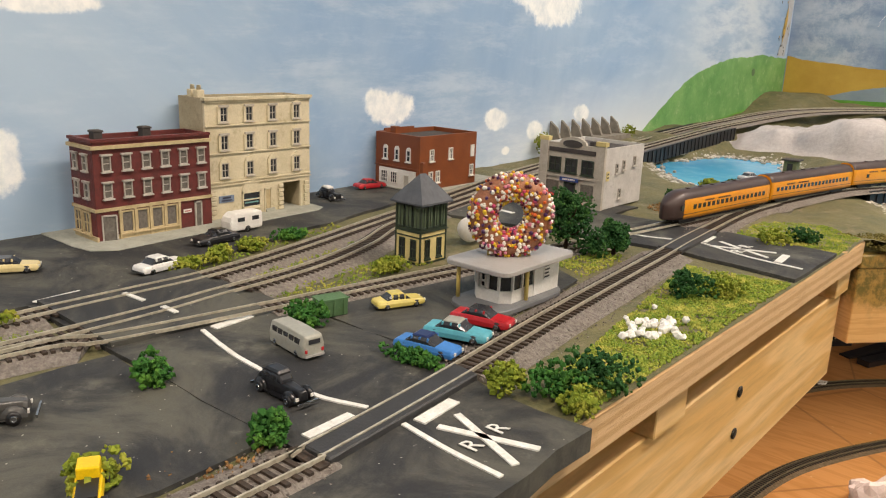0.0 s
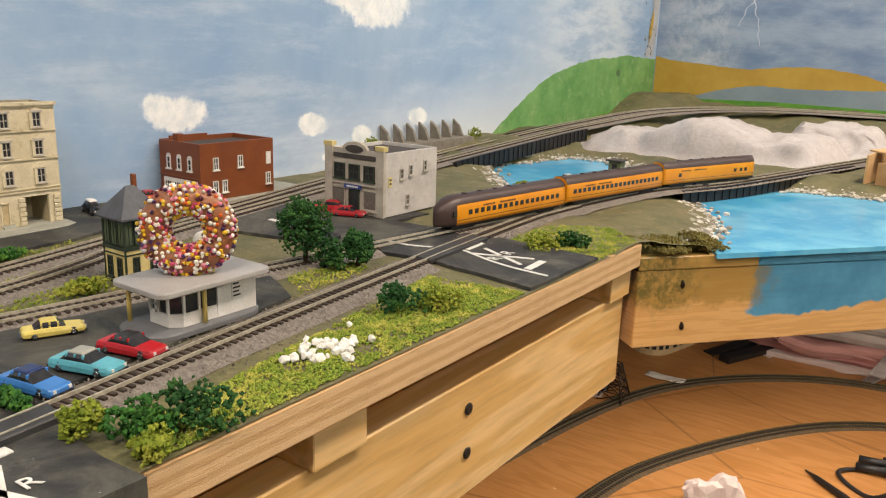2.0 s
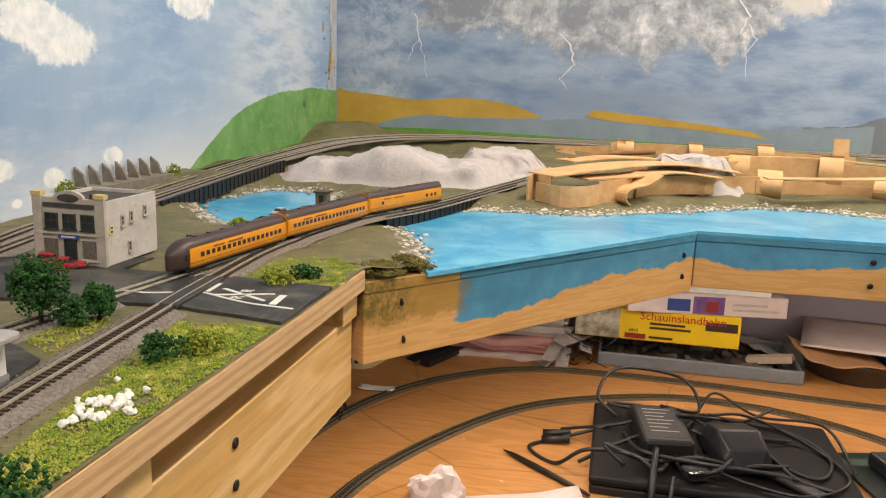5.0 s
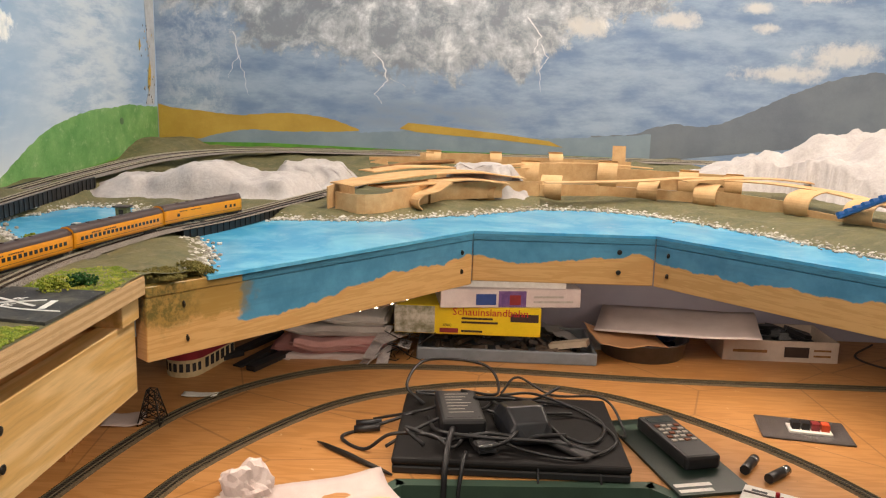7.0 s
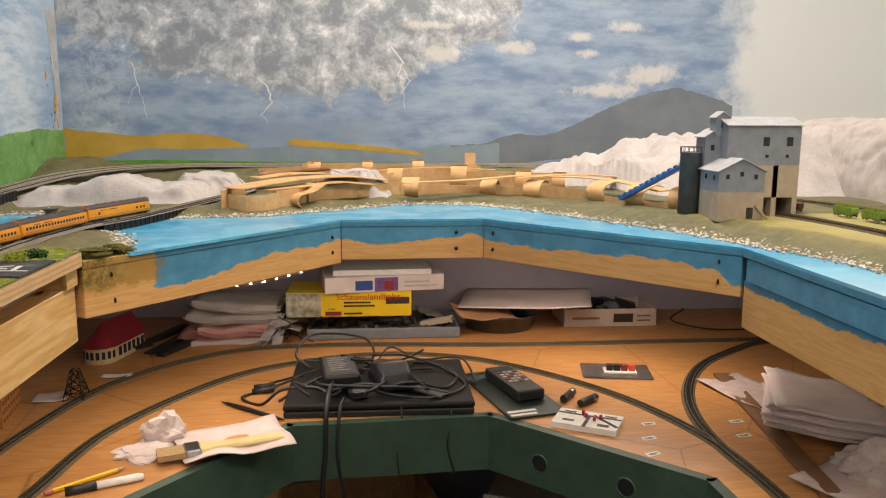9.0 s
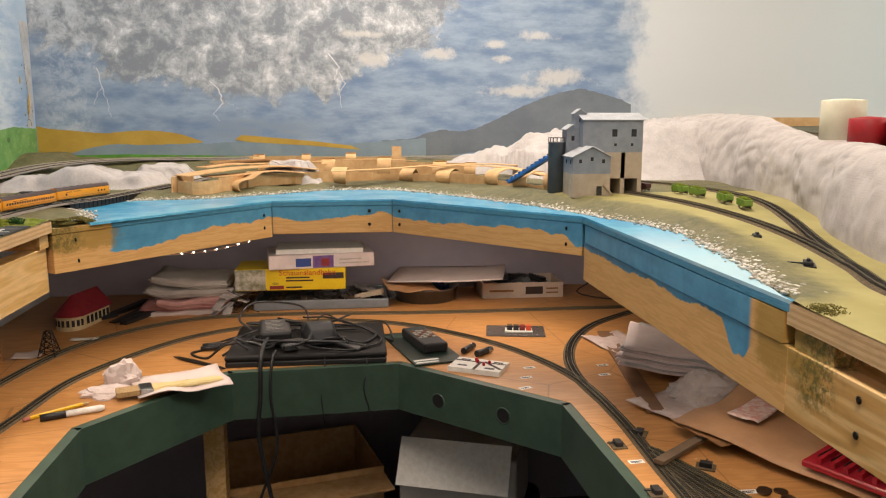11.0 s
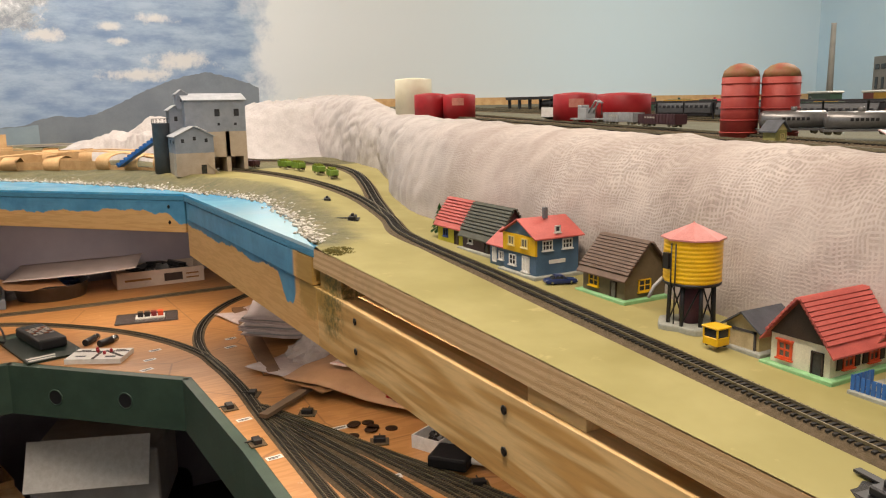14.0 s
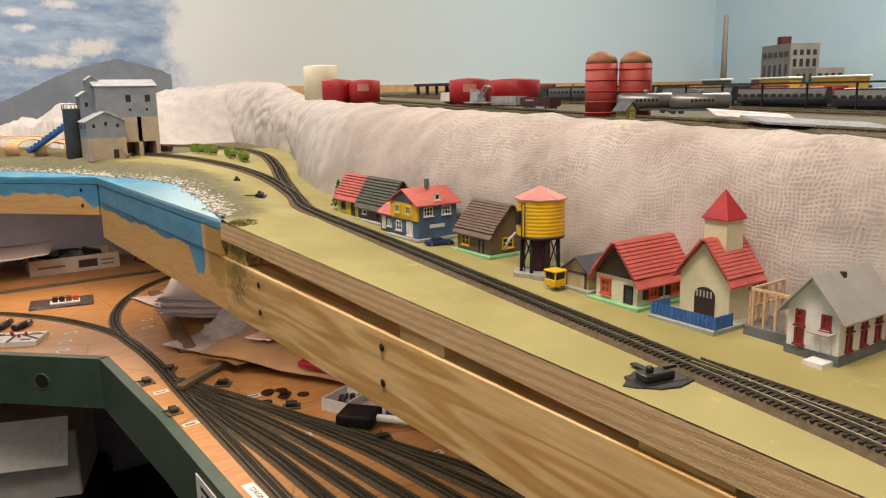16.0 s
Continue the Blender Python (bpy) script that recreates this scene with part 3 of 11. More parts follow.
def near_line(x, y, line):
    """Distance to an open polyline and the nearest place on it."""
    best = (9e9, 0, 0)
    for (ax, ay), (bx, by) in zip(line, line[1:]):
        dx, dy = bx - ax, by - ay
        t = max(0, min(1, ((x - ax) * dx + (y - ay) * dy) / (dx * dx + dy * dy)))
        px, py = ax + t * dx, ay + t * dy
        d = math.hypot(x - px, y - py)
        if d < best[0]:
            best = (d, px, py)
    return best


BANK = [(-0.10, 0.72), (-0.115, 0.80), (-0.15, 0.90), (-0.06, 1.06), (0.03, 1.07), (0.17, 1.17), (0.27, 1.245), (0.36, 1.255), (0.437, 1.222), (0.532, 1.120), (0.605, 1.000), (0.667, 0.896), (0.714, 0.795), (0.742, 0.715), (0.775, 0.640), (0.800, 0.575), (0.812, 0.48), (0.800, 0.36), (0.785, 0.24), (0.755, 0.14), (0.742, 0.085)]
WATER = [(-0.10, 0.72), (-0.115, 0.80), (-0.15, 0.87), (-0.20, 0.95), (-0.26, 0.92), (-0.30, 0.83), (-0.36, 0.84), (-0.46, 0.96), (-0.42, 1.12), (-0.33, 1.12), (-0.30, 1.03), (-0.18, 1.06), (-0.11, 1.05)] + BANK[3:] + [(0.738, 0.06), (0.727, 0.697), (0.416, 1.025), (0.17, 1.02), (-0.085, 0.70)]
SHORE = WATER[:len(WATER) - 5]


def smooth01(v):
    v = max(0.0, min(1.0, v))
    return v * v * (3 - 2 * v)


def terrain_z(x, y):
    n1 = noise.noise((x * 14, y * 14, 3.1))
    n2 = noise.noise((x * 50, y * 50, 7.7))
    if y > 0.07 and x > -0.09 and near_line(x, y, EDGE)[0] < 0.012:
        return -0.010, 1.0
    if inside(x, y, WATER):
        d = near_line(x, y, SHORE)[0]
        return -0.004 - 0.006 * smooth01(d / 0.015), 1.0
    d = near_line(x, y, SHORE)[0]
    if x > 0.72 and y < 0.9:
        z = shelf_z(y) if y < 0 else -0.005
        rough = smooth01((y + 0.02) / 0.12) * smooth01(1 - (d - 0.015) / 0.09)
        z += 0.023 * smooth01((y - 0.1) / 0.7)
        z += rough * (0.004 + 0.004 * n1 + 0.002 * n2) - 0.002 * smooth01(1 - d / 0.02) * rough
        return (min(z, -0.002 + 0.38 * d) if y > 0.12 else z), rough
    if y < 0.60 and x < -0.1:
        return G - 0.0022, 1.0
    rise = smooth01(d / 0.05)
    z = -0.002 + rise * (0.010 + 0.007 * n1 + 0.002 * n2)
    if x < 0.0 and y < 0.75:
        z = min(z, G - 0.0012) if d > 0.03 or y < 0.7 else z
    if x < -0.13 and y < 0.95:
        z = min(z, G - 0.0012)
    z += 0.045 * smooth01((y - 1.42) / 0.22)
    if x < -0.42:
        z += 0.018 * smooth01((y - 0.75) / 0.3) * smooth01((-x - 0.42) / 0.04)
    if x > 0.6:
        z = z * (1 - smooth01((x - 0.6) / 0.1)) + smooth01((x - 0.6) / 0.1) * (0.018 + 0.003 * n1)
        z = min(z, -0.002 + 0.38 * d)
    return z, 1.0


def terrain():
    step, x0, y0, x1, y1 = 0.009, -0.54, -0.8, 1.25, 1.715
    nx, ny = int((x1 - x0) / step) + 1, int((y1 - y0) / step) + 1
    top = [(-0.54, -0.8)] + EDGE[:-1] + [(0.738, -0.8), (1.25, -0.8), (1.25, 1.715), (-0.54, 1.715)]
    grid, verts, zone = {}, [], []
    faces = []

    def vert(i, j):
        if (i, j) not in grid:
            x, y = x0 + i * step, y0 + j * step
            d, px, py = near_line(x, y, EDGE)
            if not inside(x, y, top) or d < step * 0.55:
                if d < step * 1.6:
                    x, y = px, py
            z, zo = terrain_z(x, y)
            grid[i, j] = len(verts)
            verts.append((x, y, z))
            zone.append(zo)
        return grid[i, j]

    for i in range(nx - 1):
        for j in range(ny - 1):
            if inside(x0 + (i + 0.5) * step, y0 + (j + 0.5) * step, top):
                faces.append([vert(i, j), vert(i + 1, j), vert(i + 1, j + 1), vert(i, j + 1)])
    me = bpy.data.meshes.new("ground")
    me.from_pydata(verts, [], faces)
    at = me.attributes.new("zone", "FLOAT", "POINT")
    at.data.foreach_set("value", zone)
    me.materials.append(M["ground"])
    me.polygons.foreach_set("use_smooth", [True] * len(faces))
    return tagged(new("ground", me), "olive painted scenery ground with rough earthy shores", "ground", kind="structure")


terrain()
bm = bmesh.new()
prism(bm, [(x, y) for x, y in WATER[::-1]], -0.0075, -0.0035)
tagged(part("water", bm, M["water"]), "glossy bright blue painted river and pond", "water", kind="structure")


bm = bmesh.new()
prism(bm, [(-0.134, 0.664), (-0.092, 0.7155), (-0.092, 0.735), (-0.125, 0.725), (-0.16, 0.70), (-0.16, 0.664)], -0.016, -0.001)
tagged(part("ground_corner", bm, surf("mossy_rough_earth", "6f6a3e", "565530", 90, 0.9, 0, 1.0, 0.002, 700, "8a7c4a")), "rough mossy earth at the corner of the river", "ground", kind="structure")


def offset_line(line, d):
    """The same polyline moved sideways, to its right."""
    out = []
    for i, p in enumerate(line):
        a = Vector(line[max(i - 1, 0)])
        b = Vector(p)
        c = Vector(line[min(i + 1, len(line) - 1)])
        n1 = (b - a).normalized() if i else (c - b).normalized()
        n2 = (c - b).normalized() if i < len(line) - 1 else n1
        s1, s2 = Vector((n1.y, -n1.x)), Vector((n2.y, -n2.x))
        k = (s1 + s2).normalized()
        out.append(b + k * (d / max(0.3, k.dot(s1))))
    return out


def band(bm, line, back, front, z0, z1):
    """A board of even thickness along a stretch of the edge."""
    a, b = offset_line(line, back), offset_line(line, front)
    for i in range(len(line) - 1):
        prism(bm, [a[i], b[i], b[i + 1], a[i + 1]], z0, z1)


def board(name, line, back, front, z0, z1, material, label, kind="structure"):
    bm = bmesh.new()
    band(bm, line, back, front, z0, z1)
    return soft(tagged(part(name, bm, material), label, "board", kind=kind), 0.0008, 1)


# town side: plywood top over an open gap and a pine board
board("town_plywood", EDGE[:2], -0.10, 0.0, -0.012, G - 0.003, M["ply"], "raw plywood edge under the town street")
board("town_pine_board", [(-0.128, -0.8), (-0.128, 0.652)], -0.030, -0.010, -0.105, -0.034, M["pine"], "pine board below the town edge")
board("town_pine_rail", [(-0.128, -0.8), (-0.128, 0.652)], -0.052, -0.030, -0.105, -0.040, M["pine"], "pine rail behind the town board")
tagged(part("town_back_rail", B((-0.26, -0.245, -0.8, 0.64, -0.1, -0.014)), M["pine"]), "pine rail far under the town", "board", kind="structure")
for y in (-0.35, -0.02, 0.335, 0.636):
    bm = B((-0.185, -0.134, y - 0.017, y + 0.017, -0.034, -0.014))
    soft(tagged(part("spacer_block", bm, M["pine"]), "short pine spacer block between plywood and board", "block", group="spacer blocks", kind="structure"), 0.0006, 1)
# river side: blue plywood edge and three painted pine boards
for a, b in ((1, 2), (2, 3), (3, 4)):
    board("river_plywood", EDGE[a:b + 1] if a > 1 else [(-0.062, 0.7358), EDGE[2]], -0.07, 0.0, -0.016, -0.0065, M["ply_blue"], "blue painted plywood edge along the river")
    board("river_fascia", EDGE[a:b + 1], -0.022, -0.001, -0.073 if a > 1 else -0.078, -0.0165, M["pine_blue"], "pine fascia half covered in brushed blue paint")
board("river_plywood", EDGE[4:6], -0.07, 0.0, -0.016, -0.0065, M["ply_blue"], "blue painted plywood edge along the river")
board("river_plywood", [EDGE[1], (-0.0622, 0.7356)], -0.012, 0.0, -0.016, -0.0055, M["pine_blue"], "plywood edge washed ochre at the corner of the river")
# shelf side: long pine fascia, gap, plywood
board("shelf_fascia", [(0.728, 0.693), (0.737, 0.06)], -0.024, -0.002, -0.114, -0.048, M["pine_blue"], "pine fascia with brushed blue paint and a drip")
board("shelf_fascia", [(0.737, 0.0595), (0.736, -1.3)], -0.024, -0.002, -0.114, -0.048, M["pine_r"], "long knotty pine fascia below the shelf")
bm = bmesh.new()
band(bm, [(0.7285, 0.685), (0.7375, 0.068)], -0.012, 0.0, -0.047, -0.017)
tagged(part("shelf_blue_board", bm, M["pine_blue"]), "blue painted board at the end of the river", "board", kind="structure")


# shelf plywood, laid to the slight fall of the shelf
def shelf_slab(name, x0, x1, ys, z_up, z_dn, material, label):
    bm = bmesh.new()
    for a, b in zip(ys, ys[1:]):
        vs = [bm.verts.new((x, y, shelf_z(y) + z)) for z in (z_dn, z_up) for y in (a, b) for x in (x0, x1)]
        for q in ((0, 2, 3, 1), (4, 5, 7, 6), (0, 1, 5, 4), (2, 6, 7, 3), (0, 4, 6, 2), (1, 3, 7, 5)):
            bm.faces.new([vs[i] for i in q])
    bmesh.ops.remove_doubles(bm, verts=bm.verts[:], dist=1e-6)
    return tagged(part(name, bm, material), label, "board", kind="structure")


shelf_slab("shelf_plywood", 0.738, 0.95, (0.064, 0.0, -1.3), -0.0012, -0.022, M["ply"], "raw plywood edge of the olive painted shelf")
shelf_slab("shelf_ground", 0.7385, 1.0, (-0.79, -1.3), 0.0, -0.001, M["ground"], "olive painted shelf top")
for y in (0.025, -0.36, -0.60, -0.86):
    soft(tagged(part("spacer_block", B((0.742, 0.80, y - 0.03, y + 0.03, -0.048, -0.022 + shelf_z(y) - shelf_z(0) * 0)), M["pine_r"]), "short pine spacer block between plywood and board", "block", group="spacer blocks", kind="structure"), 0.0006, 1)
tagged(part("shelf_back_rail", B((0.86, 0.88, -1.3, 0.6, -0.125, -0.05)), M["pine_r"]), "pine rail far under the shelf", "board", kind="structure")

# screws in the fascias
SCREW = None
for x, y, z, yaw in [(-0.1375, 0.441, -0.051, 90), (-0.1375, 0.441, -0.078, 90), (-0.1375, 0.30, -0.075, 90), (-0.105, 0.685, -0.028, 141), (-0.103, 0.687, -0.062, 141),
                     (0.155, 1.002, -0.031, 141), (0.155, 1.002, -0.057, 141), (0.368, 1.0225, -0.027, 180), (0.368, 1.0225, -0.055, 180), (0.43, 1.0085, -0.027, 222), (0.43, 1.0085, -0.055, 222),
                     (0.705, 0.7192, -0.027, 222), (0.705, 0.7192, -0.055, 222), (0.737, 0.56, -0.05, 270), (0.737, 0.56, -0.08, 270), (0.737, -0.05, -0.06, 270), (0.737, -0.05, -0.09, 270), (0.737, -0.31, -0.06, 270), (0.737, -0.31, -0.09, 270)]:
    if SCREW is None:
        bm = bmesh.new()
        lathe(bm, [(0.0018, -0.001), (0.0034, -0.0002), (0.0036, 0.0006), (0.0022, 0.001)], 10)
        SCREW = solo("screw", bm, M["screw"], "dark countersunk screw in a pine board", "screw", pose(x, y, z, 90, 0, yaw), "fascia screws")
    else:
        copy_thing(SCREW, pose(x, y, z, 90, 0, yaw))


# ---- roads ----
def slab(name, pts, z0, z1, material, label="", parent=None, kind="structure", cat="road"):
    bm = bmesh.new()
    prism(bm, pts, z0, z1)
    ob = part(name, bm, material, parent)
    if parent is None:
        tagged(ob, label, cat, kind=kind)
    return ob


def wobble(pts, amp=0.004, step=0.02, seed=1):
    """A polygon with its long sides made uneven."""
    r = random.Random(seed)
    out = []
    for (ax, ay), (bx, by) in zip(pts, pts[1:] + pts[:1]):
        n = max(1, int(math.hypot(bx - ax, by - ay) / step))
        for k in range(n):
            t = k / n
            j = amp if k else 0
            out.append((ax + (bx - ax) * t + r.uniform(-j, j), ay + (by - ay) * t + r.uniform(-j, j)))
    return out


road1 = slab("road", wobble([(-0.119, 0.128), (-0.121, 0.232), (-0.165, 0.232), (-0.20, 0.243), (-0.385, 0.240), (-0.385, 0.148), (-0.168, 0.150), (-0.168, 0.128)], 0.0015), 0.0, G, M["asphalt"], "weathered dark asphalt road over the railway crossing")
lot = slab("road", wobble([(-0.195, -0.8), (-0.197, 0.1495), (-0.30, 0.1475), (-0.312, -0.8)], 0.003), 0.0, G - 0.0003, M["asphalt"], "patched dark asphalt yard")
street = slab("road", wobble([(-0.3855, -0.8), (-0.386, 0.235), (-0.41, 0.30), (-0.43, 0.40), (-0.445, 0.47), (-0.46, 0.535), (-0.54, 0.535), (-0.54, -0.8)], 0.003), 0.0, G, M["asphalt"], "dark asphalt street before the brick houses")
park = slab("road", wobble([(-0.205, 0.244), (-0.222, 0.39), (-0.262, 0.41), (-0.285, 0.2435)], 0.002), 0.0, G - 0.0002, M["asphalt"], "dark asphalt car park round the drive-in")
road2 = slab("road", wobble([(-0.130, 0.490), (-0.130, 0.582), (-0.20, 0.586), (-0.30, 0.578), (-0.30, 0.62), (-0.385, 0.60), (-0.44, 0.55), (-0.42, 0.46), (-0.285, 0.490), (-0.21, 0.502)], 0.0015), 0.0, G + 0.0002, M["asphalt"], "dark asphalt road at the second crossing")
pave = slab("pavement", [(-0.54, 0.213), (-0.475, 0.213), (-0.458, 0.216), (-0.449, 0.229), (-0.460, 0.36), (-0.462, 0.40), (-0.468, 0.41), (-0.54, 0.414)], 0.0, G + 0.0006, M["concrete"], "pale concrete pavement under the corner houses", cat="pavement")
soft(pave, 0.0004, 2)
slab("pavement", [(-0.536, 0.516), (-0.452, 0.516), (-0.452, 0.53), (-0.47, 0.64), (-0.536, 0.64)], 0.0, G + 0.0006, M["concrete"], "pale concrete apron round the rust-red building", cat="pavement")


def stripe(a, b, w, parent, up=0.0):
    a, b = Vector(a), Vector(b)
    d = (b - a).normalized()
    s = Vector((d.y, -d.x)) * w / 2
    slab("stripe", [a - s, a + s, b + s, b - s], G + up, G + up + 0.0006, M["stripe"], parent=parent)


def curve_stripe(pts, w, parent):
    bm = bmesh.new()
    ribbon(bm, [Vector((p.x, p.y, G)) for p in spline(pts, 0.006)], [(-w / 2, 0), (w / 2, 0), (w / 2, 0.0006), (-w / 2, 0.0006)])
    part("stripe", bm, M["stripe"], parent)


stripe((-0.168, 0.192), (-0.170, 0.214), 0.0052, road1)
curve_stripe([(-0.171, 0.187), (-0.148, 0.184), (-0.125, 0.183)], 0.0022, road1)
stripe((-0.188, 0.157), (-0.189, 0.179), 0.0042, road1)
curve_stripe([(-0.298, 0.189), (-0.275, 0.184), (-0.253, 0.181), (-0.213, 0.180), (-0.189, 0.187)], 0.0022, road1)
stripe((-0.297, 0.194), (-0.299, 0.216), 0.005, road1)
stripe((-0.364, 0.187), (-0.347, 0.188), 0.0025, road1, 0.0023)
stripe((-0.333, 0.190), (-0.321, 0.190), 0.0028, road1, 0.0023)
stripe((-0.386, 0.152), (-0.388, 0.176), 0.0025, street)
stripe((-0.161, 0.194), (-0.126, 0.206), 0.003, road1)
stripe((-0.162, 0.206), (-0.126, 0.192), 0.003, road1)
for x, y in ((-0.1435, 0.1915), (-0.1445, 0.2075)):
    writing("road_letter", "R", 0.0105, M["stripe"], pose(x, y, G + 0.0006, 0, 0, 92), road1)
stripe((-0.208, 0.539), (-0.210, 0.562), 0.005, road2)
stripe((-0.151, 0.523), (-0.153, 0.547), 0.005, road2)
curve_stripe([(-0.209, 0.536), (-0.17, 0.522), (-0.134, 0.518)], 0.0022, road2)
stripe((-0.200, 0.532), (-0.160, 0.548), 0.0028, road2)
stripe((-0.200, 0.550), (-0.160, 0.530), 0.0028, road2)
for x, y in ((-0.180, 0.531), (-0.181, 0.549)):
    writing("road_letter", "R", 0.0125, M["stripe"], pose(x, y, G + 0.0006, 0, 0, 92), road2)
curve_stripe([(-0.262, 0.522), (-0.245, 0.522), (-0.227, 0.529)], 0.0022, road2)
stripe((-0.33, 0.531), (-0.352, 0.532), 0.0022, road2)
stripe((-0.355, 0.512), (-0.375, 0.514), 0.0045, road2)
# dark crossing plates between the rails
for pts in ([(-0.182, 0.150), (-0.168, 0.150), (-0.176, 0.236), (-0.191, 0.238)], [(-0.222, 0.494), (-0.205, 0.494), (-0.211, 0.572), (-0.228, 0.572)]):
    soft(slab("crossing_plate", pts, G - 0.001, G + 0.0028, M["rubber"], "black crossing plate level with the rails", cat="plate"), 0.0006, 1)
slab("crossing_plate", [(-0.382, 0.152), (-0.306, 0.150), (-0.300, 0.224), (-0.384, 0.236)], G - 0.001, G + 0.0023, M["asphalt"], "worn asphalt infill over three tracks", cat="plate")


# ---- railway tracks ----
TIE = {}


def tie_mesh(width, material, key):
    if key not in TIE:
        TIE[key] = mesh("sleeper", B((-0.0009, 0.0009, -width / 2, width / 2, -0.0006, 0.0006)), material)
    return TIE[key]


def track(pts, label, singles=0, z=G - 0.001, rail="rail", tie="tie", bed="ballast", bed_h=0.0018, bed_w=0.0115, gauge=0.0092, gap=0.0044, skip=(), group="tracks"):
    """Two rails on sleepers on a raised bed; pts may carry their own height."""
    line = spline([(p[0], p[1], p[2] if len(p) > 2 else z) for p in pts], 0.008)
    ob = thing("railway_track", label, "track", group=group)
    if bed:
        w, runs, run = bed_w, [], []
        for p in line:
            if any(a <= p.y <= b for a, b in skip):
                runs, run = runs + [run], []
            else:
                run.append(p)
        for run in runs + [run]:
            if len(run) > 1:
                bm = bmesh.new()
                ribbon(bm, run, [(-w - 0.006, -0.001), (-w * 0.72, bed_h), (w * 0.72, bed_h), (w + 0.006, -0.001)])
                part("ballast_bed" if bed == "ballast" else "cork_bed", bm, M[bed], ob)
    top = bed_h if bed else 0.0
    for s in (-1, 1):
        bm = bmesh.new()
        o = s * gauge / 2
        ribbon(bm, line, [(o - 0.00042, top + 0.0008), (o + 0.00042, top + 0.0008), (o + 0.00042, top + 0.0024), (o - 0.00042, top + 0.0024)])
        part("rail", bm, M[rail], ob)
    bm, made = bmesh.new(), 0
    me = tie_mesh(0.0165, M[tie], tie)
    for p, d in even(line, gap):
        if any(a <= p.y <= b for a, b in skip):
            continue
        q = Vector((p.x, p.y, p.z + top + 0.0004))
        yaw = math.degrees(math.atan2(d.y, d.x)) + rng.uniform(-1.5, 1.5)
        if singles and made < singles and 0.0 < p.y < 0.8:
            t = new("sleeper", me)
            t.parent, t.matrix_basis = ob, pose(*q, 0, 0, yaw)
            made += 1
        else:
            box(bm, -0.0009, 0.0009, -0.00825, 0.00825, -0.0006, 0.0006, m=pose(*q, 0, 0, yaw))
    if len(bm.verts):
        tagged(part("tie_strip", bm, M[tie], ob), "row of dark plastic sleepers", kind="stuff")
    else:
        bm.free()
    return ob


TR_A = [(-0.170, -0.8), (-0.173, -0.2), (-0.175, 0.118), (-0.176, 0.150), (-0.183, 0.224), (-0.196, 0.328), (-0.211, 0.478), (-0.217, 0.536), (-0.226, 0.66), (-0.222, 0.735)]
TR_B = [(-0.355, -0.8), (-0.362, -0.2), (-0.365, 0.145), (-0.369, 0.258), (-0.406, 0.419), (-0.447, 0.583), (-0.478, 0.710), (-0.490, 0.86, 0.012), (-0.490, 1.05, 0.022), (-0.485, 1.25, 0.032), (-0.44, 1.47, 0.046), (-0.30, 1.615, 0.052), (-0.05, 1.655, 0.052), (0.40, 1.66, 0.052), (0.9, 1.66, 0.052)]
TR_C = [(-0.345, -0.8), (-0.336, -0.2), (-0.331, 0.136), (-0.335, 0.224), (-0.341, 0.290), (-0.358, 0.350), (-0.388, 0.420), (-0.422, 0.570), (-0.448, 0.700), (-0.459, 0.86, 0.012), (-0.459, 1.05, 0.022), (-0.452, 1.24, 0.032), (-0.40, 1.44, 0.046), (-0.28, 1.575, 0.052), (-0.05, 1.615, 0.052), (0.40, 1.62, 0.052), (0.9, 1.62, 0.052)]
TR_D = [(-0.335, -0.8), (-0.337, -0.1), (-0.326, 0.111), (-0.313, 0.152), (-0.300, 0.227), (-0.292, 0.280), (-0.257, 0.504), (-0.240, 0.624), (-0.226, 0.72), (-0.200, 0.85, G + 0.001), (-0.155, 0.97, 0.010), (-0.105, 1.145, 0.012), (-0.062, 1.315, 0.013), (-0.03, 1.5, 0.013)]
track(TR_A, "single branch track with bright rails through the grass", 175, skip=((0.151, 0.236), (0.494, 0.572)))
track(TR_B, "outer main line track along the backdrop", skip=((0.151, 0.236),), bed_w=0.0108)
track(TR_C, "inner main line track along the backdrop", skip=((0.151, 0.236),), bed_w=0.0108)
track(TR_D, "station track that runs over the bridge", skip=((0.151, 0.226), (0.50, 0.575)), rail="rail", bed_w=0.0108)
# shelf tracks
SH = lambda y: shelf_z(y) if y < 0 else -0.005 + 0.023 * smooth01((y - 0.1) / 0.7)
pts = [(0.742, -1.3), (0.758, -0.85), (0.785, -0.66), (0.797, -0.545), (0.812, -0.375), (0.830, -0.175), (0.853, 0.065), (0.893, 0.20), (0.922, 0.34), (0.932, 0.45), (0.928, 0.56), (0.915, 0.66), (0.895, 0.76), (0.872, 0.86), (0.856, 0.925)]
track([(x, y, SH(y)) for x, y in pts], "shelf track past the small houses", rail="rail_dark", tie="tie_black", bed="cork", bed_h=0.003, bed_w=0.009, gap=0.0042)
pts = [(0.897, 0.215), (0.945, 0.36), (1.000, 0.52), (1.045, 0.68), (1.062, 0.84), (1.035, 1.00), (0.985, 1.12), (0.94, 1.24)]
track([(x, y, SH(y)) for x, y in pts], "passing track behind the mine siding", rail="rail_dark", tie="tie_black", bed="cork", bed_h=0.003, bed_w=0.009, gap=0.0042)
pts = [(0.80, -0.56), (0.80, -0.68), (0.785, -0.85), (0.775, -1.3)]
track([(x, y, SH(y)) for x, y in pts], "second shelf track beyond the turnout", rail="rail_dark", tie="tie_black", bed="cork", bed_h=0.003, bed_w=0.009, gap=0.0042)

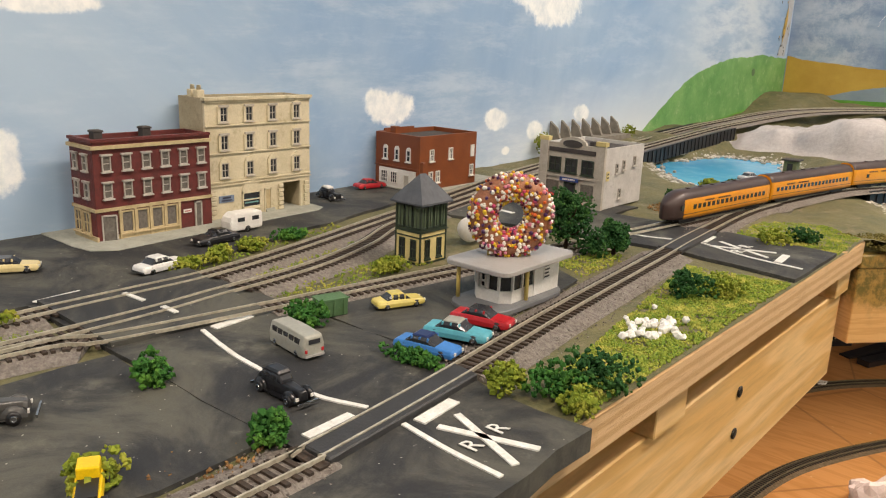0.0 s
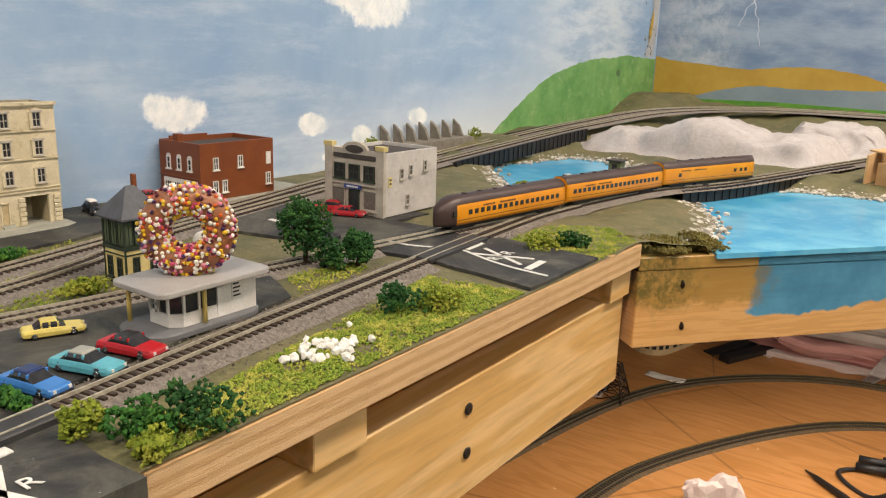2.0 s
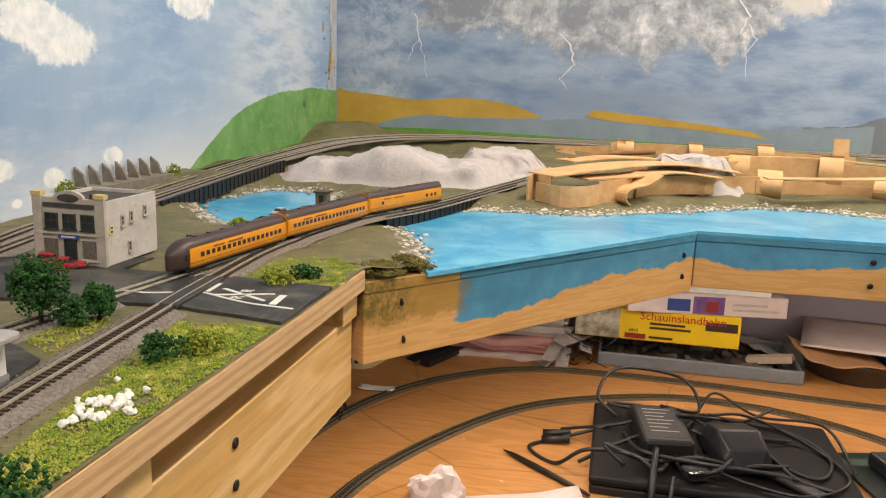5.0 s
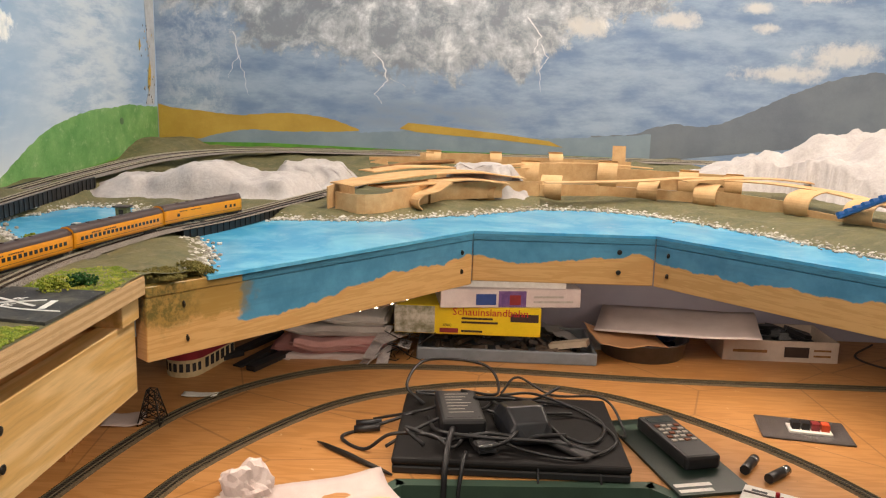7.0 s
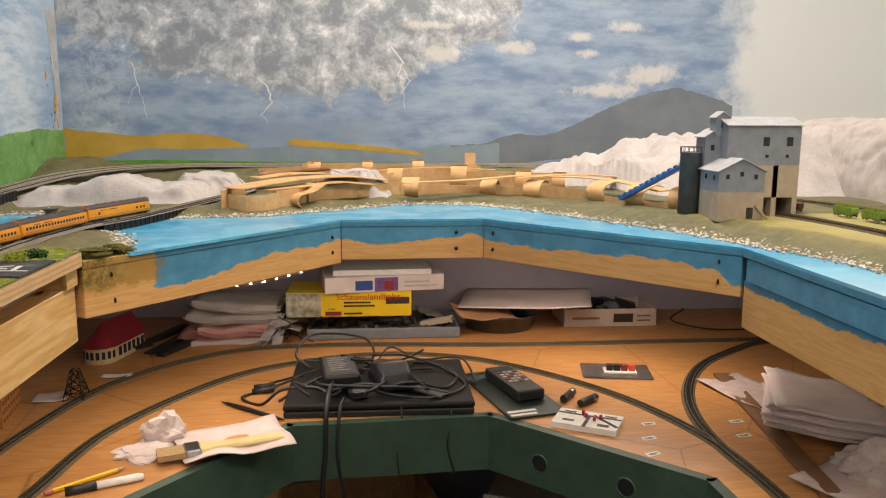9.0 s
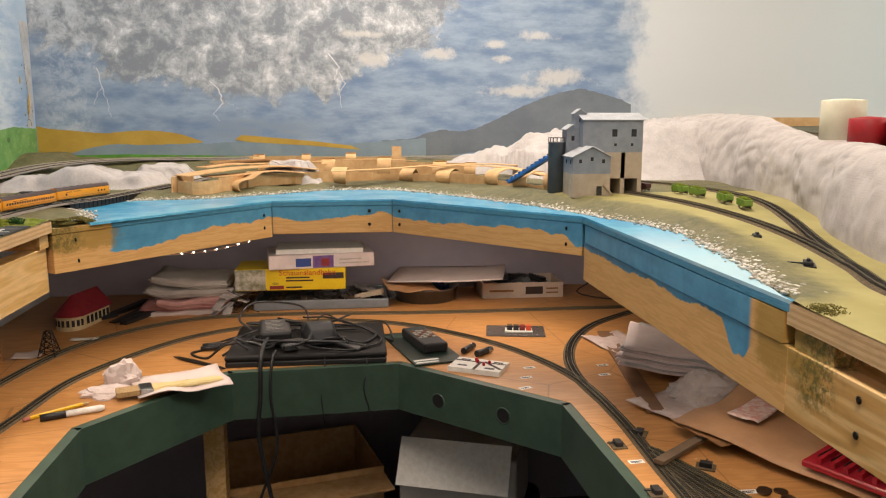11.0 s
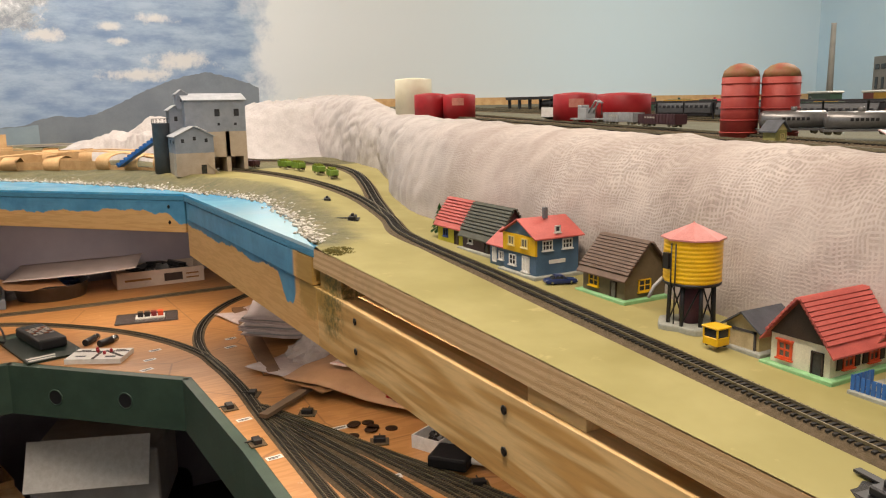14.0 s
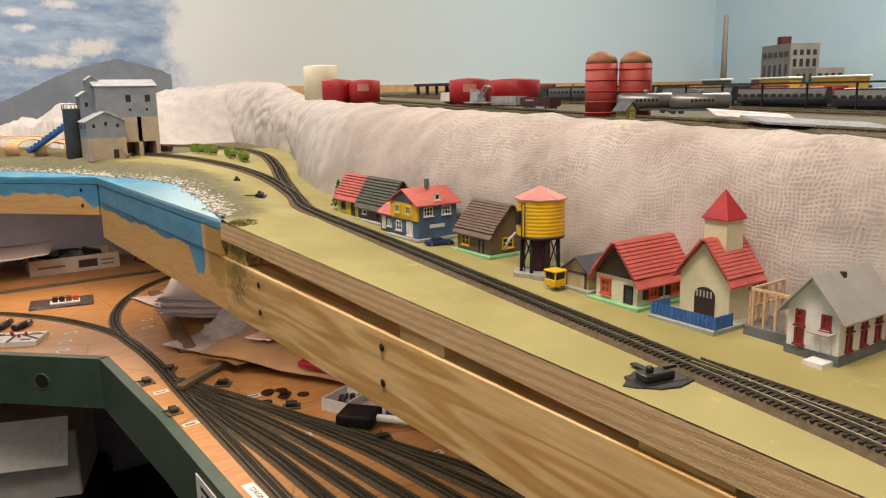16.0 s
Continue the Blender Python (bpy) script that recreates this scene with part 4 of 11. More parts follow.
# ---- bridges ----
def girder_bridge(line, w, h, label):
    ob = thing("girder_bridge", label, "bridge", group="girder bridges")
    for s in (-1, 1):
        bm = bmesh.new()
        ribbon(bm, line, [(s * w - 0.0012, -h), (s * w + 0.0012, -h), (s * w + 0.0012, 0.0015), (s * w - 0.0012, 0.0015)])
        part("girder", bm, M["black"], ob)
        bm = bmesh.new()
        for p, d in even(line, 0.012):
            box(bm, -0.0006, 0.0006, s * w - 0.0024, s * w + 0.0024, -h, 0.001, m=pose(*p, 0, 0, math.degrees(math.atan2(d.y, d.x))))
        part("stiffener", bm, M["black"], ob)
    bm = bmesh.new()
    ribbon(bm, line, [(-w, -0.003), (w, -0.003), (w, -0.0005), (-w, -0.0005)])
    part("bridge_deck", bm, M["black"], ob)
    return ob


girder_bridge(spline([(-0.188, 0.885, 0.0095), (-0.155, 0.97, 0.0102), (-0.105, 1.145, 0.0122), (-0.085, 1.22, 0.0126)], 0.012), 0.012, 0.013, "black girder bridge carrying the station track over water")
girder_bridge(spline([(-0.474, 0.86, 0.013), (-0.475, 1.05, 0.023), (-0.470, 1.20, 0.031)], 0.012), 0.034, 0.016, "long black girder bridge beside the backdrop")


# ---- building pieces ----
CACHE = {}


def wall_pose(x, y, z, yaw):
    """On a wall: x along it, y up, z out of it. Yaw 0 faces -y, 90 faces +x."""
    return pose(x, y, z, 90, 0, yaw)


def win(parent, m, w, h, frame, pane, cols=1, rows=2, hood=0.0, sill=True, t=0.0007, arch=False, name="window"):
    """A window: a proud frame with bars, and a pane set back in it."""
    key = (round(w, 5), round(h, 5), frame, pane, cols, rows, hood, sill, arch, t)
    if key not in CACHE:
        d = 0.0011
        bs = [(-w / 2, -w / 2 + t, 0, h, -0.0002, d), (w / 2 - t, w / 2, 0, h, -0.0002, d), (-w / 2, w / 2, h - t, h, -0.0002, d), (-w / 2, w / 2, 0, t, -0.0002, d)]
        bs += [(-w / 2 + w * i / cols - t * 0.35, -w / 2 + w * i / cols + t * 0.35, t, h - t, -0.0002, d * 0.8) for i in range(1, cols)]
        bs += [(-w / 2 + t, w / 2 - t, h * i / rows - t * 0.35, h * i / rows + t * 0.35, -0.0002, d * 0.7) for i in range(1, rows)]
        extra = []
        if sill:
            extra.append(("window_sill", mesh("window_sill", B((-w / 2 - 0.0008, w / 2 + 0.0008, -0.0009, 0, -0.0002, d * 1.8)), M[frame])))
        if hood:
            extra.append(("window_hood", mesh("window_hood", B((-w / 2 - 0.0009, w / 2 + 0.0009, h, h + hood, -0.0002, d * 1.7)), M[frame])))
        bm = B(*bs)
        if arch:
            prism(bm, [(math.cos(a) * w / 2, h + math.sin(a) * w / 2) for a in [math.pi * i / 8 for i in range(9)]], -0.0002, d * 0.8)
        CACHE[key] = (mesh(name, bm, M[frame]), mesh("pane", B((-w / 2 + t * 0.9, w / 2 - t * 0.9, t * 0.9, h - t * 0.9, -0.0002, 0.0003)), M[pane]), extra)
    fm, pm, extra = CACHE[key]
    ob = new(name, fm)
    ob.parent, ob.matrix_basis = parent, m
    pn = new("pane", pm)
    pn.parent = ob
    for kind, me in extra:
        new(kind, me).parent = ob
    return ob


def door(parent, m, w, h, frame, panel):
    ob = part("door", B((-w / 2, -w / 2 + 0.0009, 0, h, -0.0002, 0.0012), (w / 2 - 0.0009, w / 2, 0, h, -0.0002, 0.0012), (-w / 2, w / 2, h - 0.0009, h, -0.0002, 0.0012)), M[frame], parent)
    ob.matrix_basis = m
    part("door_panel", B((-w / 2 + 0.0008, w / 2 - 0.0008, 0, h - 0.0008, -0.0002, 0.0004), (-w / 2 + 0.0015, w / 2 - 0.0015, h * 0.1, h * 0.4, 0.0003, 0.0007)), M[panel], ob)
    return ob


def shell(parent, x0, x1, y0, y1, z0, z1, material, roof, lip=0.003, t=0.002, name="wall"):
    """Four outer walls with thickness and a sunk flat roof."""
    for b in ((x0, x0 + t, y0, y1, z0, z1), (x1 - t, x1, y0, y1, z0, z1), (x0 + t, x1 - t, y0, y0 + t, z0, z1), (x0 + t, x1 - t, y1 - t, y1, z0, z1)):
        soft(part(name, B(b), M[material], parent), 0.0002, 1)
    part("roof", B((x0 + t, x1 - t, y0 + t, y1 - t, z1 - lip - 0.001, z1 - lip)), M[roof], parent)


def course_lines(parent, x, y0, y1, z0, z1, n, yaw, material):
    """Thin raised bands along a facade."""
    for i in range(n):
        z = z0 + (z1 - z0) * i / max(1, n - 1)
        ob = part("string_course", B((0, y1 - y0, 0, 0.0008, -0.0002, 0.0009)), M[material], parent)
        ob.matrix_basis = wall_pose(x, y0, z, yaw)


# ---- dark red corner house ----
z0, z1 = G + 0.0006, 0.0735
H = z1 - z0
ob = thing("corner_building", "dark red brick corner shop with cream shopfront and cornice", "building")
shell(ob, -0.504, -0.474, 0.229, 0.312, z0, z1, "brick", "roof_tar")
X, Y0, W = -0.474, 0.229, 0.083
for r, zc in enumerate((0.42, 0.69)):
    for c in range(6):
        win(ob, wall_pose(X, Y0 + W * (0.10 + 0.162 * c), z0 + H * zc, 90), 0.0058, 0.0098, "sash", "pane_grey", 1, 2, 0.0011)
    for c in range(2):
        win(ob, wall_pose(-0.4965 + 0.013 * c, Y0, z0 + H * zc, 0), 0.0058, 0.0098, "sash", "pane_grey", 1, 2, 0.0011)
for c in range(4):
    win(ob, wall_pose(X, Y0 + 0.020 + 0.0105 * c, z0 + 0.0035, 90), 0.0088, 0.0145, "tan", "pane_grey", 1, 1, 0.0, True, 0.001, name="shop_window")
for c in range(2):
    win(ob, wall_pose(-0.497 + 0.011 * c, Y0, z0 + 0.0035, 0), 0.0092, 0.0145, "tan", "pane_grey", 2, 2, 0.0, True, 0.001, name="shop_window")
part("shop_base", B((X - 0.0005, X + 0.0008, Y0 + 0.013, Y0 + 0.0565, z0, z0 + 0.003), (-0.503, X + 0.0008, Y0 - 0.0008, Y0 + 0.0005, z0, z0 + 0.003)), M["tan"], ob)
part("shop_lintel", B((X - 0.0005, X + 0.0012, Y0 - 0.0005, Y0 + W, z0 + 0.0188, z0 + 0.0208), (-0.504, X + 0.0012, Y0 - 0.0012, Y0, z0 + 0.0188, z0 + 0.0208)), M["tan"], ob)
for c in range(5):
    part("pilaster", B((X, X + 0.0014, Y0 + 0.0143 + 0.0105 * c, Y0 + 0.0159 + 0.0105 * c, z0, z0 + 0.019)), M["tan"], ob)
door(ob, wall_pose(X + 0.0006, Y0 + 0.0078, z0, 75), 0.0095, 0.0165, "sash", "pane_grey")
door(ob, wall_pose(X, Y0 + 0.072, z0, 90), 0.0055, 0.0175, "sash", "pane_grey")
part("sign", B((X, X + 0.0008, Y0 + 0.0605, Y0 + 0.0665, z0 + 0.0105, z0 + 0.0128)), M["white"], ob)
part("sign_bar", B((X + 0.0008, X + 0.001, Y0 + 0.0615, Y0 + 0.0655, z0 + 0.0113, z0 + 0.012)), plain("red_sign_ink", "b5554c"), ob)
part("cornice", B((X - 0.002, X + 0.0020, Y0 - 0.002, Y0 + W, z1 - 0.0058, z1 - 0.0036), (-0.504, X - 0.002, Y0 - 0.002, Y0, z1 - 0.0058, z1 - 0.0036)), M["tan"], ob)
part("parapet_cap", B((X - 0.0025, X + 0.0012, Y0 - 0.0012, Y0 + W, z1 - 0.0015, z1 + 0.0004), (-0.504, X - 0.0025, Y0 - 0.0012, Y0 + 0.002, z1 - 0.0015, z1 + 0.0004)), M["brick"], ob)
for x, y in ((-0.490, 0.240), (-0.495, 0.276)):
    soft(part("chimney", B((x - 0.003, x + 0.003, y - 0.003, y + 0.003, z1 - 0.005, z1 + 0.0045), (x - 0.0036, x + 0.0036, y - 0.0036, y + 0.0036, z1 + 0.003, z1 + 0.0042)), M["roof_tar"], ob), 0.0003, 1)

# ---- cream four-storey house ----
z1 = 0.0960
H = z1 - z0
ob = thing("apartment_building", "weathered cream four-storey town house with an archway", "building")
X, Y0, W = -0.482, 0.314, 0.094
t = 0.002
# back, sides and archway use a darker cream than the front
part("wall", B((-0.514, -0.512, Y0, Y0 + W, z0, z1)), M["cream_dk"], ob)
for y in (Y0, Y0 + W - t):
    part("wall", B((-0.512, X - t, y, y + t, z0, z1)), M["cream_dk"], ob, "darker cream side wall with grime patches")
for b in ((X - t, X, Y0, Y0 + W * 0.70, z0, z1), (X - t, X, Y0 + W * 0.70, Y0 + W * 0.90, z0 + 0.0205, z1), (X - t, X, Y0 + W * 0.90, Y0 + W, z0, z1)):
    part("wall", B(b), M["cream"], ob)
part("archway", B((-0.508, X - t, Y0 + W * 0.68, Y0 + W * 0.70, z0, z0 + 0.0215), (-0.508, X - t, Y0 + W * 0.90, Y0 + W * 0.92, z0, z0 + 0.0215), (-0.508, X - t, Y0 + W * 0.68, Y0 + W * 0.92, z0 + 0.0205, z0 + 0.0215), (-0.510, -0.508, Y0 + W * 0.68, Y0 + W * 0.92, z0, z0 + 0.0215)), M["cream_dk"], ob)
part("roof", B((-0.512, X - t, Y0 + t, Y0 + W - t, z1 - 0.003, z1 - 0.002)), M["roof_tar"], ob)
part("cornice", B((X - 0.003, X + 0.0022, Y0 - 0.001, Y0 + W + 0.001, z1 - 0.0015, z1 + 0.0006), (X - 0.002, X + 0.0012, Y0, Y0 + W, z1 - 0.003, z1 - 0.0015)), M["cream"], ob)
for f in (0.275, 0.30, 0.54, 0.77):
    part("string_course", B((X, X + 0.0012, Y0, Y0 + W, z0 + H * f, z0 + H * f + 0.0009)), M["cream"], ob)
for r, f in enumerate((0.345, 0.575, 0.805)):
    for c, u in enumerate((0.16, 0.39, 0.615, 0.855)):
        m = wall_pose(X, Y0 + W * u, z0 + H * f, 90)
        win(ob, m, 0.0062, 0.0104, "tan_wall", "pane", 2, 2, 0.0016 if r else 0.0, True, 0.0006)
        for s in (-1, 1):
            part("window_surround", B((X, X + 0.0013, Y0 + W * u + s * 0.0040 - 0.0009, Y0 + W * u + s * 0.0040 + 0.0009, z0 + H * f - 0.001, z0 + H * f + 0.0105)), M["cream"], ob)
        if r == 0 or c == 3:
            bm = bmesh.new()
            if c == 3:
                prism(bm, [(-0.0052, 0.0108), (0.0052, 0.0108), (0, 0.0142)], 0, 0.0016)
            else:
                prism(bm, [(0.0045 * math.cos(a), 0.0105 + 0.0035 * math.sin(a)) for a in [math.pi * i / 8 for i in range(9)]], 0, 0.0014)
            p = part("pediment", bm, M["cream"], ob)
            p.matrix_basis = m
win(ob, wall_pose(X, Y0 + W * 0.40, z0 + 0.005, 90), 0.017, 0.0125, "cream", "pane", 1, 2, 0.0, True, 0.0012, True, name="shop_window")
part("shop_glass_bars", B((X + 0.0004, X + 0.0006, Y0 + W * 0.40 - 0.006, Y0 + W * 0.40 + 0.006, z0 + 0.0085, z0 + 0.0095), (X + 0.0004, X + 0.0006, Y0 + W * 0.40 - 0.005, Y0 + W * 0.40 + 0.005, z0 + 0.011, z0 + 0.012)), plain("faded_teal_lettering", "6fa0a0"), ob)
part("poster", B((X, X + 0.0006, Y0 + W * 0.10, Y0 + W * 0.235, z0 + 0.0115, z0 + 0.0165)), plain("dull_blue_poster", "7b8aa0"), ob)
part("poster_bar", B((X + 0.0006, X + 0.0008, Y0 + W * 0.12, Y0 + W * 0.215, z0 + 0.0125, z0 + 0.0135), (X + 0.0006, X + 0.0008, Y0 + W * 0.13, Y0 + W * 0.205, z0 + 0.0143, z0 + 0.0156)), plain("dark_poster_ink", "3a3f52"), ob)
door(ob, wall_pose(X, Y0 + W * 0.56, z0, 90), 0.0065, 0.018, "cream", "tan")
part("step", B((X, X + 0.003, Y0 + W * 0.53, Y0 + W * 0.62, z0, z0 + 0.0012), (X, X + 0.0018, Y0 + W * 0.53, Y0 + W * 0.62, z0 + 0.0012, z0 + 0.0024)), M["concrete"], ob)
for u in (0.02, 0.66, 0.93):
    for k in range(6):
        soft(part("quoin", B((X, X + 0.0016, Y0 + W * u + (0.0004 if k % 2 else 0), Y0 + W * u + 0.0052 - (0.0004 if k % 2 else 0), z0 + 0.0034 * k + 0.0002, z0 + 0.0034 * k + 0.0031)), M["cream"], ob), 0.0003, 1)
for k in range(2):
    soft(part("chimney", B((-0.506 + 0.008 * k, -0.501 + 0.008 * k, Y0 + 0.002, Y0 + 0.008, z1 - 0.003, z1 + 0.005)), M["cream"], ob), 0.0005, 2)
bm = bmesh.new()
for k in range(2):
    lathe(bm, [(0.0018, 0), (0.0014, 0.003), (0.0017, 0.0033)], 10, pose(-0.5035 + 0.008 * k, Y0 + 0.005, z1 + 0.005))
part("chimney_pot", bm, M["cream"], ob)

# ---- rust-red plain building ----
z0 = G + 0.0006
z1 = 0.0585
ob = thing("brick_store", "plain rust-red two-storey store with white shopfront", "building")
x0, x1, y0, y1 = -0.519, -0.464, 0.519, 0.600
shell(ob, x0, x1, y0, y1, z0, z1, "rust", "roof_tar", 0.004)
part("parapet_step", B((x0, x0 + 0.002, y0 + 0.01, y0 + 0.05, z1, z1 + 0.002)), M["rust"], ob)
for u in (0.24, 0.50, 0.76):
    win(ob, wall_pose(x0 + 0.055 * u, y0, z0 + 0.025, 0), 0.0052, 0.0105, "white", "pane", 1, 2, 0.0, True, 0.0008, True)
for u, z in ((0.18, 0.026), (0.48, 0.026), (0.17, 0.006), (0.28, 0.006), (0.84, 0.008)):
    win(ob, wall_pose(x1, y0 + 0.088 * u, z0 + z, 90), 0.0055, 0.0105, "white", "pane", 2, 2)
part("panel", B((x1, x1 + 0.001, y0 + 0.072, y0 + 0.077, z0 + 0.026, z0 + 0.037)), M["white"], ob)
part("shopfront", B((x0 + 0.006, x1 - 0.004, y0 - 0.0012, y0, z0, z0 + 0.017)), M["white"], ob, "cream white shopfront")
for u in (0.24, 0.46):
    win(ob, wall_pose(x0 + 0.055 * u, y0 - 0.0012, z0 + 0.004, 0), 0.0085, 0.0105, "white", "pane", 3, 3, 0.0, False, 0.0006, name="shop_window")
door(ob, wall_pose(x0 + 0.041, y0 - 0.0012, z0, 0), 0.008, 0.0135, "white", "tan_wall")
part("string_course", B((x0, x1, y0 - 0.0012, y0, z0 + 0.0185, z0 + 0.0195)), M["rust"], ob)
soft(part("chimney", B((x0 + 0.014, x0 + 0.021, y0 + 0.004, y0 + 0.010, z1 - 0.004, z1 + 0.0055)), M["rust"], ob), 0.0004, 1)

# ---- signal tower ----
ob = thing("signal_tower", "pale yellow two-storey signal tower with grey hip roof", "building", Matrix.Translation((-0.318, 0.359, G - 0.002)) @ Matrix.Diagonal((0.70, 0.62, 1.15, 1)))
x0, x1, y0, y1, z0 = -0.0145, 0.0145, -0.019, 0.019, 0.0
cx, cy, w, d = (x0 + x1) / 2, (y0 + y1) / 2, (x1 - x0) / 2, (y1 - y0) / 2
part("wall", B((x0, x1, y0, y1, z0, z0 + 0.0185)), M["yellow_wall"], ob)
part("upper_wall", B((x0 + 0.0006, x1 - 0.0006, y0 + 0.0006, y1 - 0.0006, z0 + 0.0185, z0 + 0.033)), M["pane"], ob, "dark glazed upper storey")
part("trim", B((x0 - 0.0008, x1 + 0.0008, y0 - 0.0008, y1 + 0.0008, z0 + 0.0172, z0 + 0.0192), (x0 - 0.0006, x1 + 0.0006, y0 - 0.0006, y1 + 0.0006, z0, z0 + 0.001), (x0 - 0.0005, x1 + 0.0005, y0 - 0.0005, y1 + 0.0005, z0 + 0.0318, z0 + 0.0332), (x0 - 0.0005, x1 + 0.0005, y0 - 0.0005, y1 + 0.0005, z0 + 0.0145, z0 + 0.0152)), M["dk_green"], ob)
for x in (x0, x1):
    for y in (y0, y1):
        part("corner_post", B((x - 0.0007, x + 0.0007, y - 0.0007, y + 0.0007, z0, z0 + 0.033)), M["dk_green"], ob)
for i in range(3):
    win(ob, wall_pose(x0 + (x1 - x0) * (i + 0.5) / 3, y0 + 0.0005, z0 + 0.0195, 0), 0.0084, 0.0120, "dk_green", "pane_green", 2, 1, 0, False, 0.0007)
for i in range(4):
    win(ob, wall_pose(x1 - 0.0005, y0 + (y1 - y0) * (i + 0.5) / 4, z0 + 0.0195, 90), 0.0084, 0.0120, "dk_green", "pane_green", 2, 1, 0, False, 0.0007)
for u in (0.27, 0.73):
    win(ob, wall_pose(x0 + (x1 - x0) * u, y0, z0 + 0.003, 0), 0.0068, 0.0105, "dk_green", "pane", 2, 2, 0, True, 0.0008)
    win(ob, wall_pose(x1, y0 + (y1 - y0) * u, z0 + 0.003, 90), 0.0068, 0.0105, "dk_green", "pane", 2, 2, 0, True, 0.0008)
bm = bmesh.new()
o = 0.0045
vs = [bm.verts.new((cx + sx * (w + o), cy + sy * (d + o), z0 + 0.0335)) for sx, sy in ((-1, -1), (1, -1), (1, 1), (-1, 1))]
lo = [bm.verts.new((v.co.x, v.co.y, z0 + 0.0325)) for v in vs]
r1, r2 = bm.verts.new((cx, cy - 0.004, z0 + 0.0475)), bm.verts.new((cx, cy + 0.004, z0 + 0.0475))
bm.faces.new((vs[0], vs[1], r1)), bm.faces.new((vs[1], vs[2], r2, r1)), bm.faces.new((vs[2], vs[3], r2)), bm.faces.new((vs[3], vs[0], r1, r2)), bm.faces.new(lo[::-1])
for i in range(4):
    bm.faces.new((lo[i], lo[(i + 1) % 4], vs[(i + 1) % 4], vs[i]))
part("roof", bm, M["slate"], ob)
soft(part("chimney", B((cx - 0.011, cx - 0.007, cy + 0.009, cy + 0.013, z0 + 0.036, z0 + 0.052)), M["rust"], ob), 0.0003, 1)
part("stair", B(*[(x1 - 0.004 - 0.003 * k, x1 - 0.001 - 0.003 * k, y1, y1 + 0.006, z0 + 0.017 - 0.0024 * k, z0 + 0.0175 - 0.0024 * k) for k in range(7)]), M["dk_green"], ob)

# ---- grey corner store ----
ob = thing("corner_store", "grey block store with arched sandstone front", "building")
x0, x1, y0, y1, z0, z1 = -0.374, -0.313, 0.578, 0.647, G + 0.0005, 0.0605
shell(ob, x0, x1, y0, y1, z0, z1, "grey_wall", "roof_tar", 0.003)
part("front", B((x0 - 0.0008, x1 + 0.0008, y0 - 0.0015, y0, z0, z1 + 0.001)), M["tan_wall"], ob)
bm = bmesh.new()
prism(bm, [(0.013 * math.cos(a), 0.006 * math.sin(a)) for a in [math.pi * i / 12 for i in range(13)]], 0, 0.003)
p = part("arched_parapet", bm, M["tan_wall"], ob)
p.matrix_basis = wall_pose((x0 + x1) / 2, y0 + 0.0012, z1 + 0.001, 0)
bm = bmesh.new()
prism(bm, [(0.0095 * math.cos(a), 0.0032 * math.sin(a)) for a in [2 * math.pi * i / 16 for i in range(16)]], 0, 0.0008)
p = part("name_plaque", bm, M["roof_tar"], ob)
p.matrix_basis = wall_pose((x0 + x1) / 2, y0 - 0.0015, z1 + 0.0012, 0)
part("name_plaque", B((x0 + 0.008, x1 - 0.008, y0 - 0.0024, y0 - 0.0015, z1 - 0.0065, z1 - 0.003)), M["roof_tar"], ob)
for x in (x0, x1 - 0.006):
    part("pilaster", B((x - 0.001, x + 0.007, y0 - 0.003, y0, z0, z1 + 0.002)), M["tan_wall"], ob)
    part("pilaster_cap", B((x - 0.0016, x + 0.0076, y0 - 0.0036, y0 + 0.002, z1 + 0.002, z1 + 0.0055)), M["yellow_wall"], ob)
for u in (0.24, 0.5, 0.76):
    win(ob, wall_pose(x0 + 0.061 * u, y0 - 0.0015, z0 + 0.0275, 0), 0.0115, 0.0125, "dk_green", "pane", 2, 2, 0, True, 0.0009)
part("ledge", B((x0, x1, y0 - 0.0035, y0 - 0.0015, z0 + 0.0235, z0 + 0.0252)), M["tan_wall"], ob)
part("sign", B((x0 + 0.0215, x1 - 0.0215, y0 - 0.0042, y0 - 0.0035, z0 + 0.0205, z0 + 0.0238)), M["blue_sign"], ob, "blue shop sign")
part("sign_bar", B(*[(x0 + 0.0245 + 0.0018 * k, x0 + 0.0257 + 0.0018 * k, y0 - 0.0045, y0 - 0.0042, z0 + 0.0215, z0 + 0.0229) for k in range(7)]), M["white"], ob)
for u in (0.21, 0.79):
    win(ob, wall_pose(x0 + 0.061 * u, y0 - 0.0015, z0 + 0.004, 0), 0.0165, 0.0165, "tan_wall", "pane_grey", 1, 1, 0, True, 0.001, name="shop_window")
door(ob, wall_pose((x0 + x1) / 2, y0 - 0.0015, z0, 0), 0.011, 0.0195, "dk_green", "pane")
for u, zz in ((0.30, 0.029), (0.47, 0.031), (0.75, 0.033), (0.42, 0.007)):
    win(ob, wall_pose(x1, y0 + 0.069 * u, z0 + zz, 90), 0.0042, 0.0085, "sash", "pane", 1, 2, 0, True)
part("side_sign", B((x1, x1 + 0.0006, y0 + 0.004, y0 + 0.0085, z0 + 0.024, z0 + 0.032)), M["yellow_wall"], ob)
part("side_sign_bar", B((x1 + 0.0006, x1 + 0.0008, y0 + 0.005, y0 + 0.0075, z0 + 0.026, z0 + 0.0275), (x1 + 0.0006, x1 + 0.0008, y0 + 0.005, y0 + 0.0075, z0 + 0.029, z0 + 0.0305)), M["roof_tar"], ob)
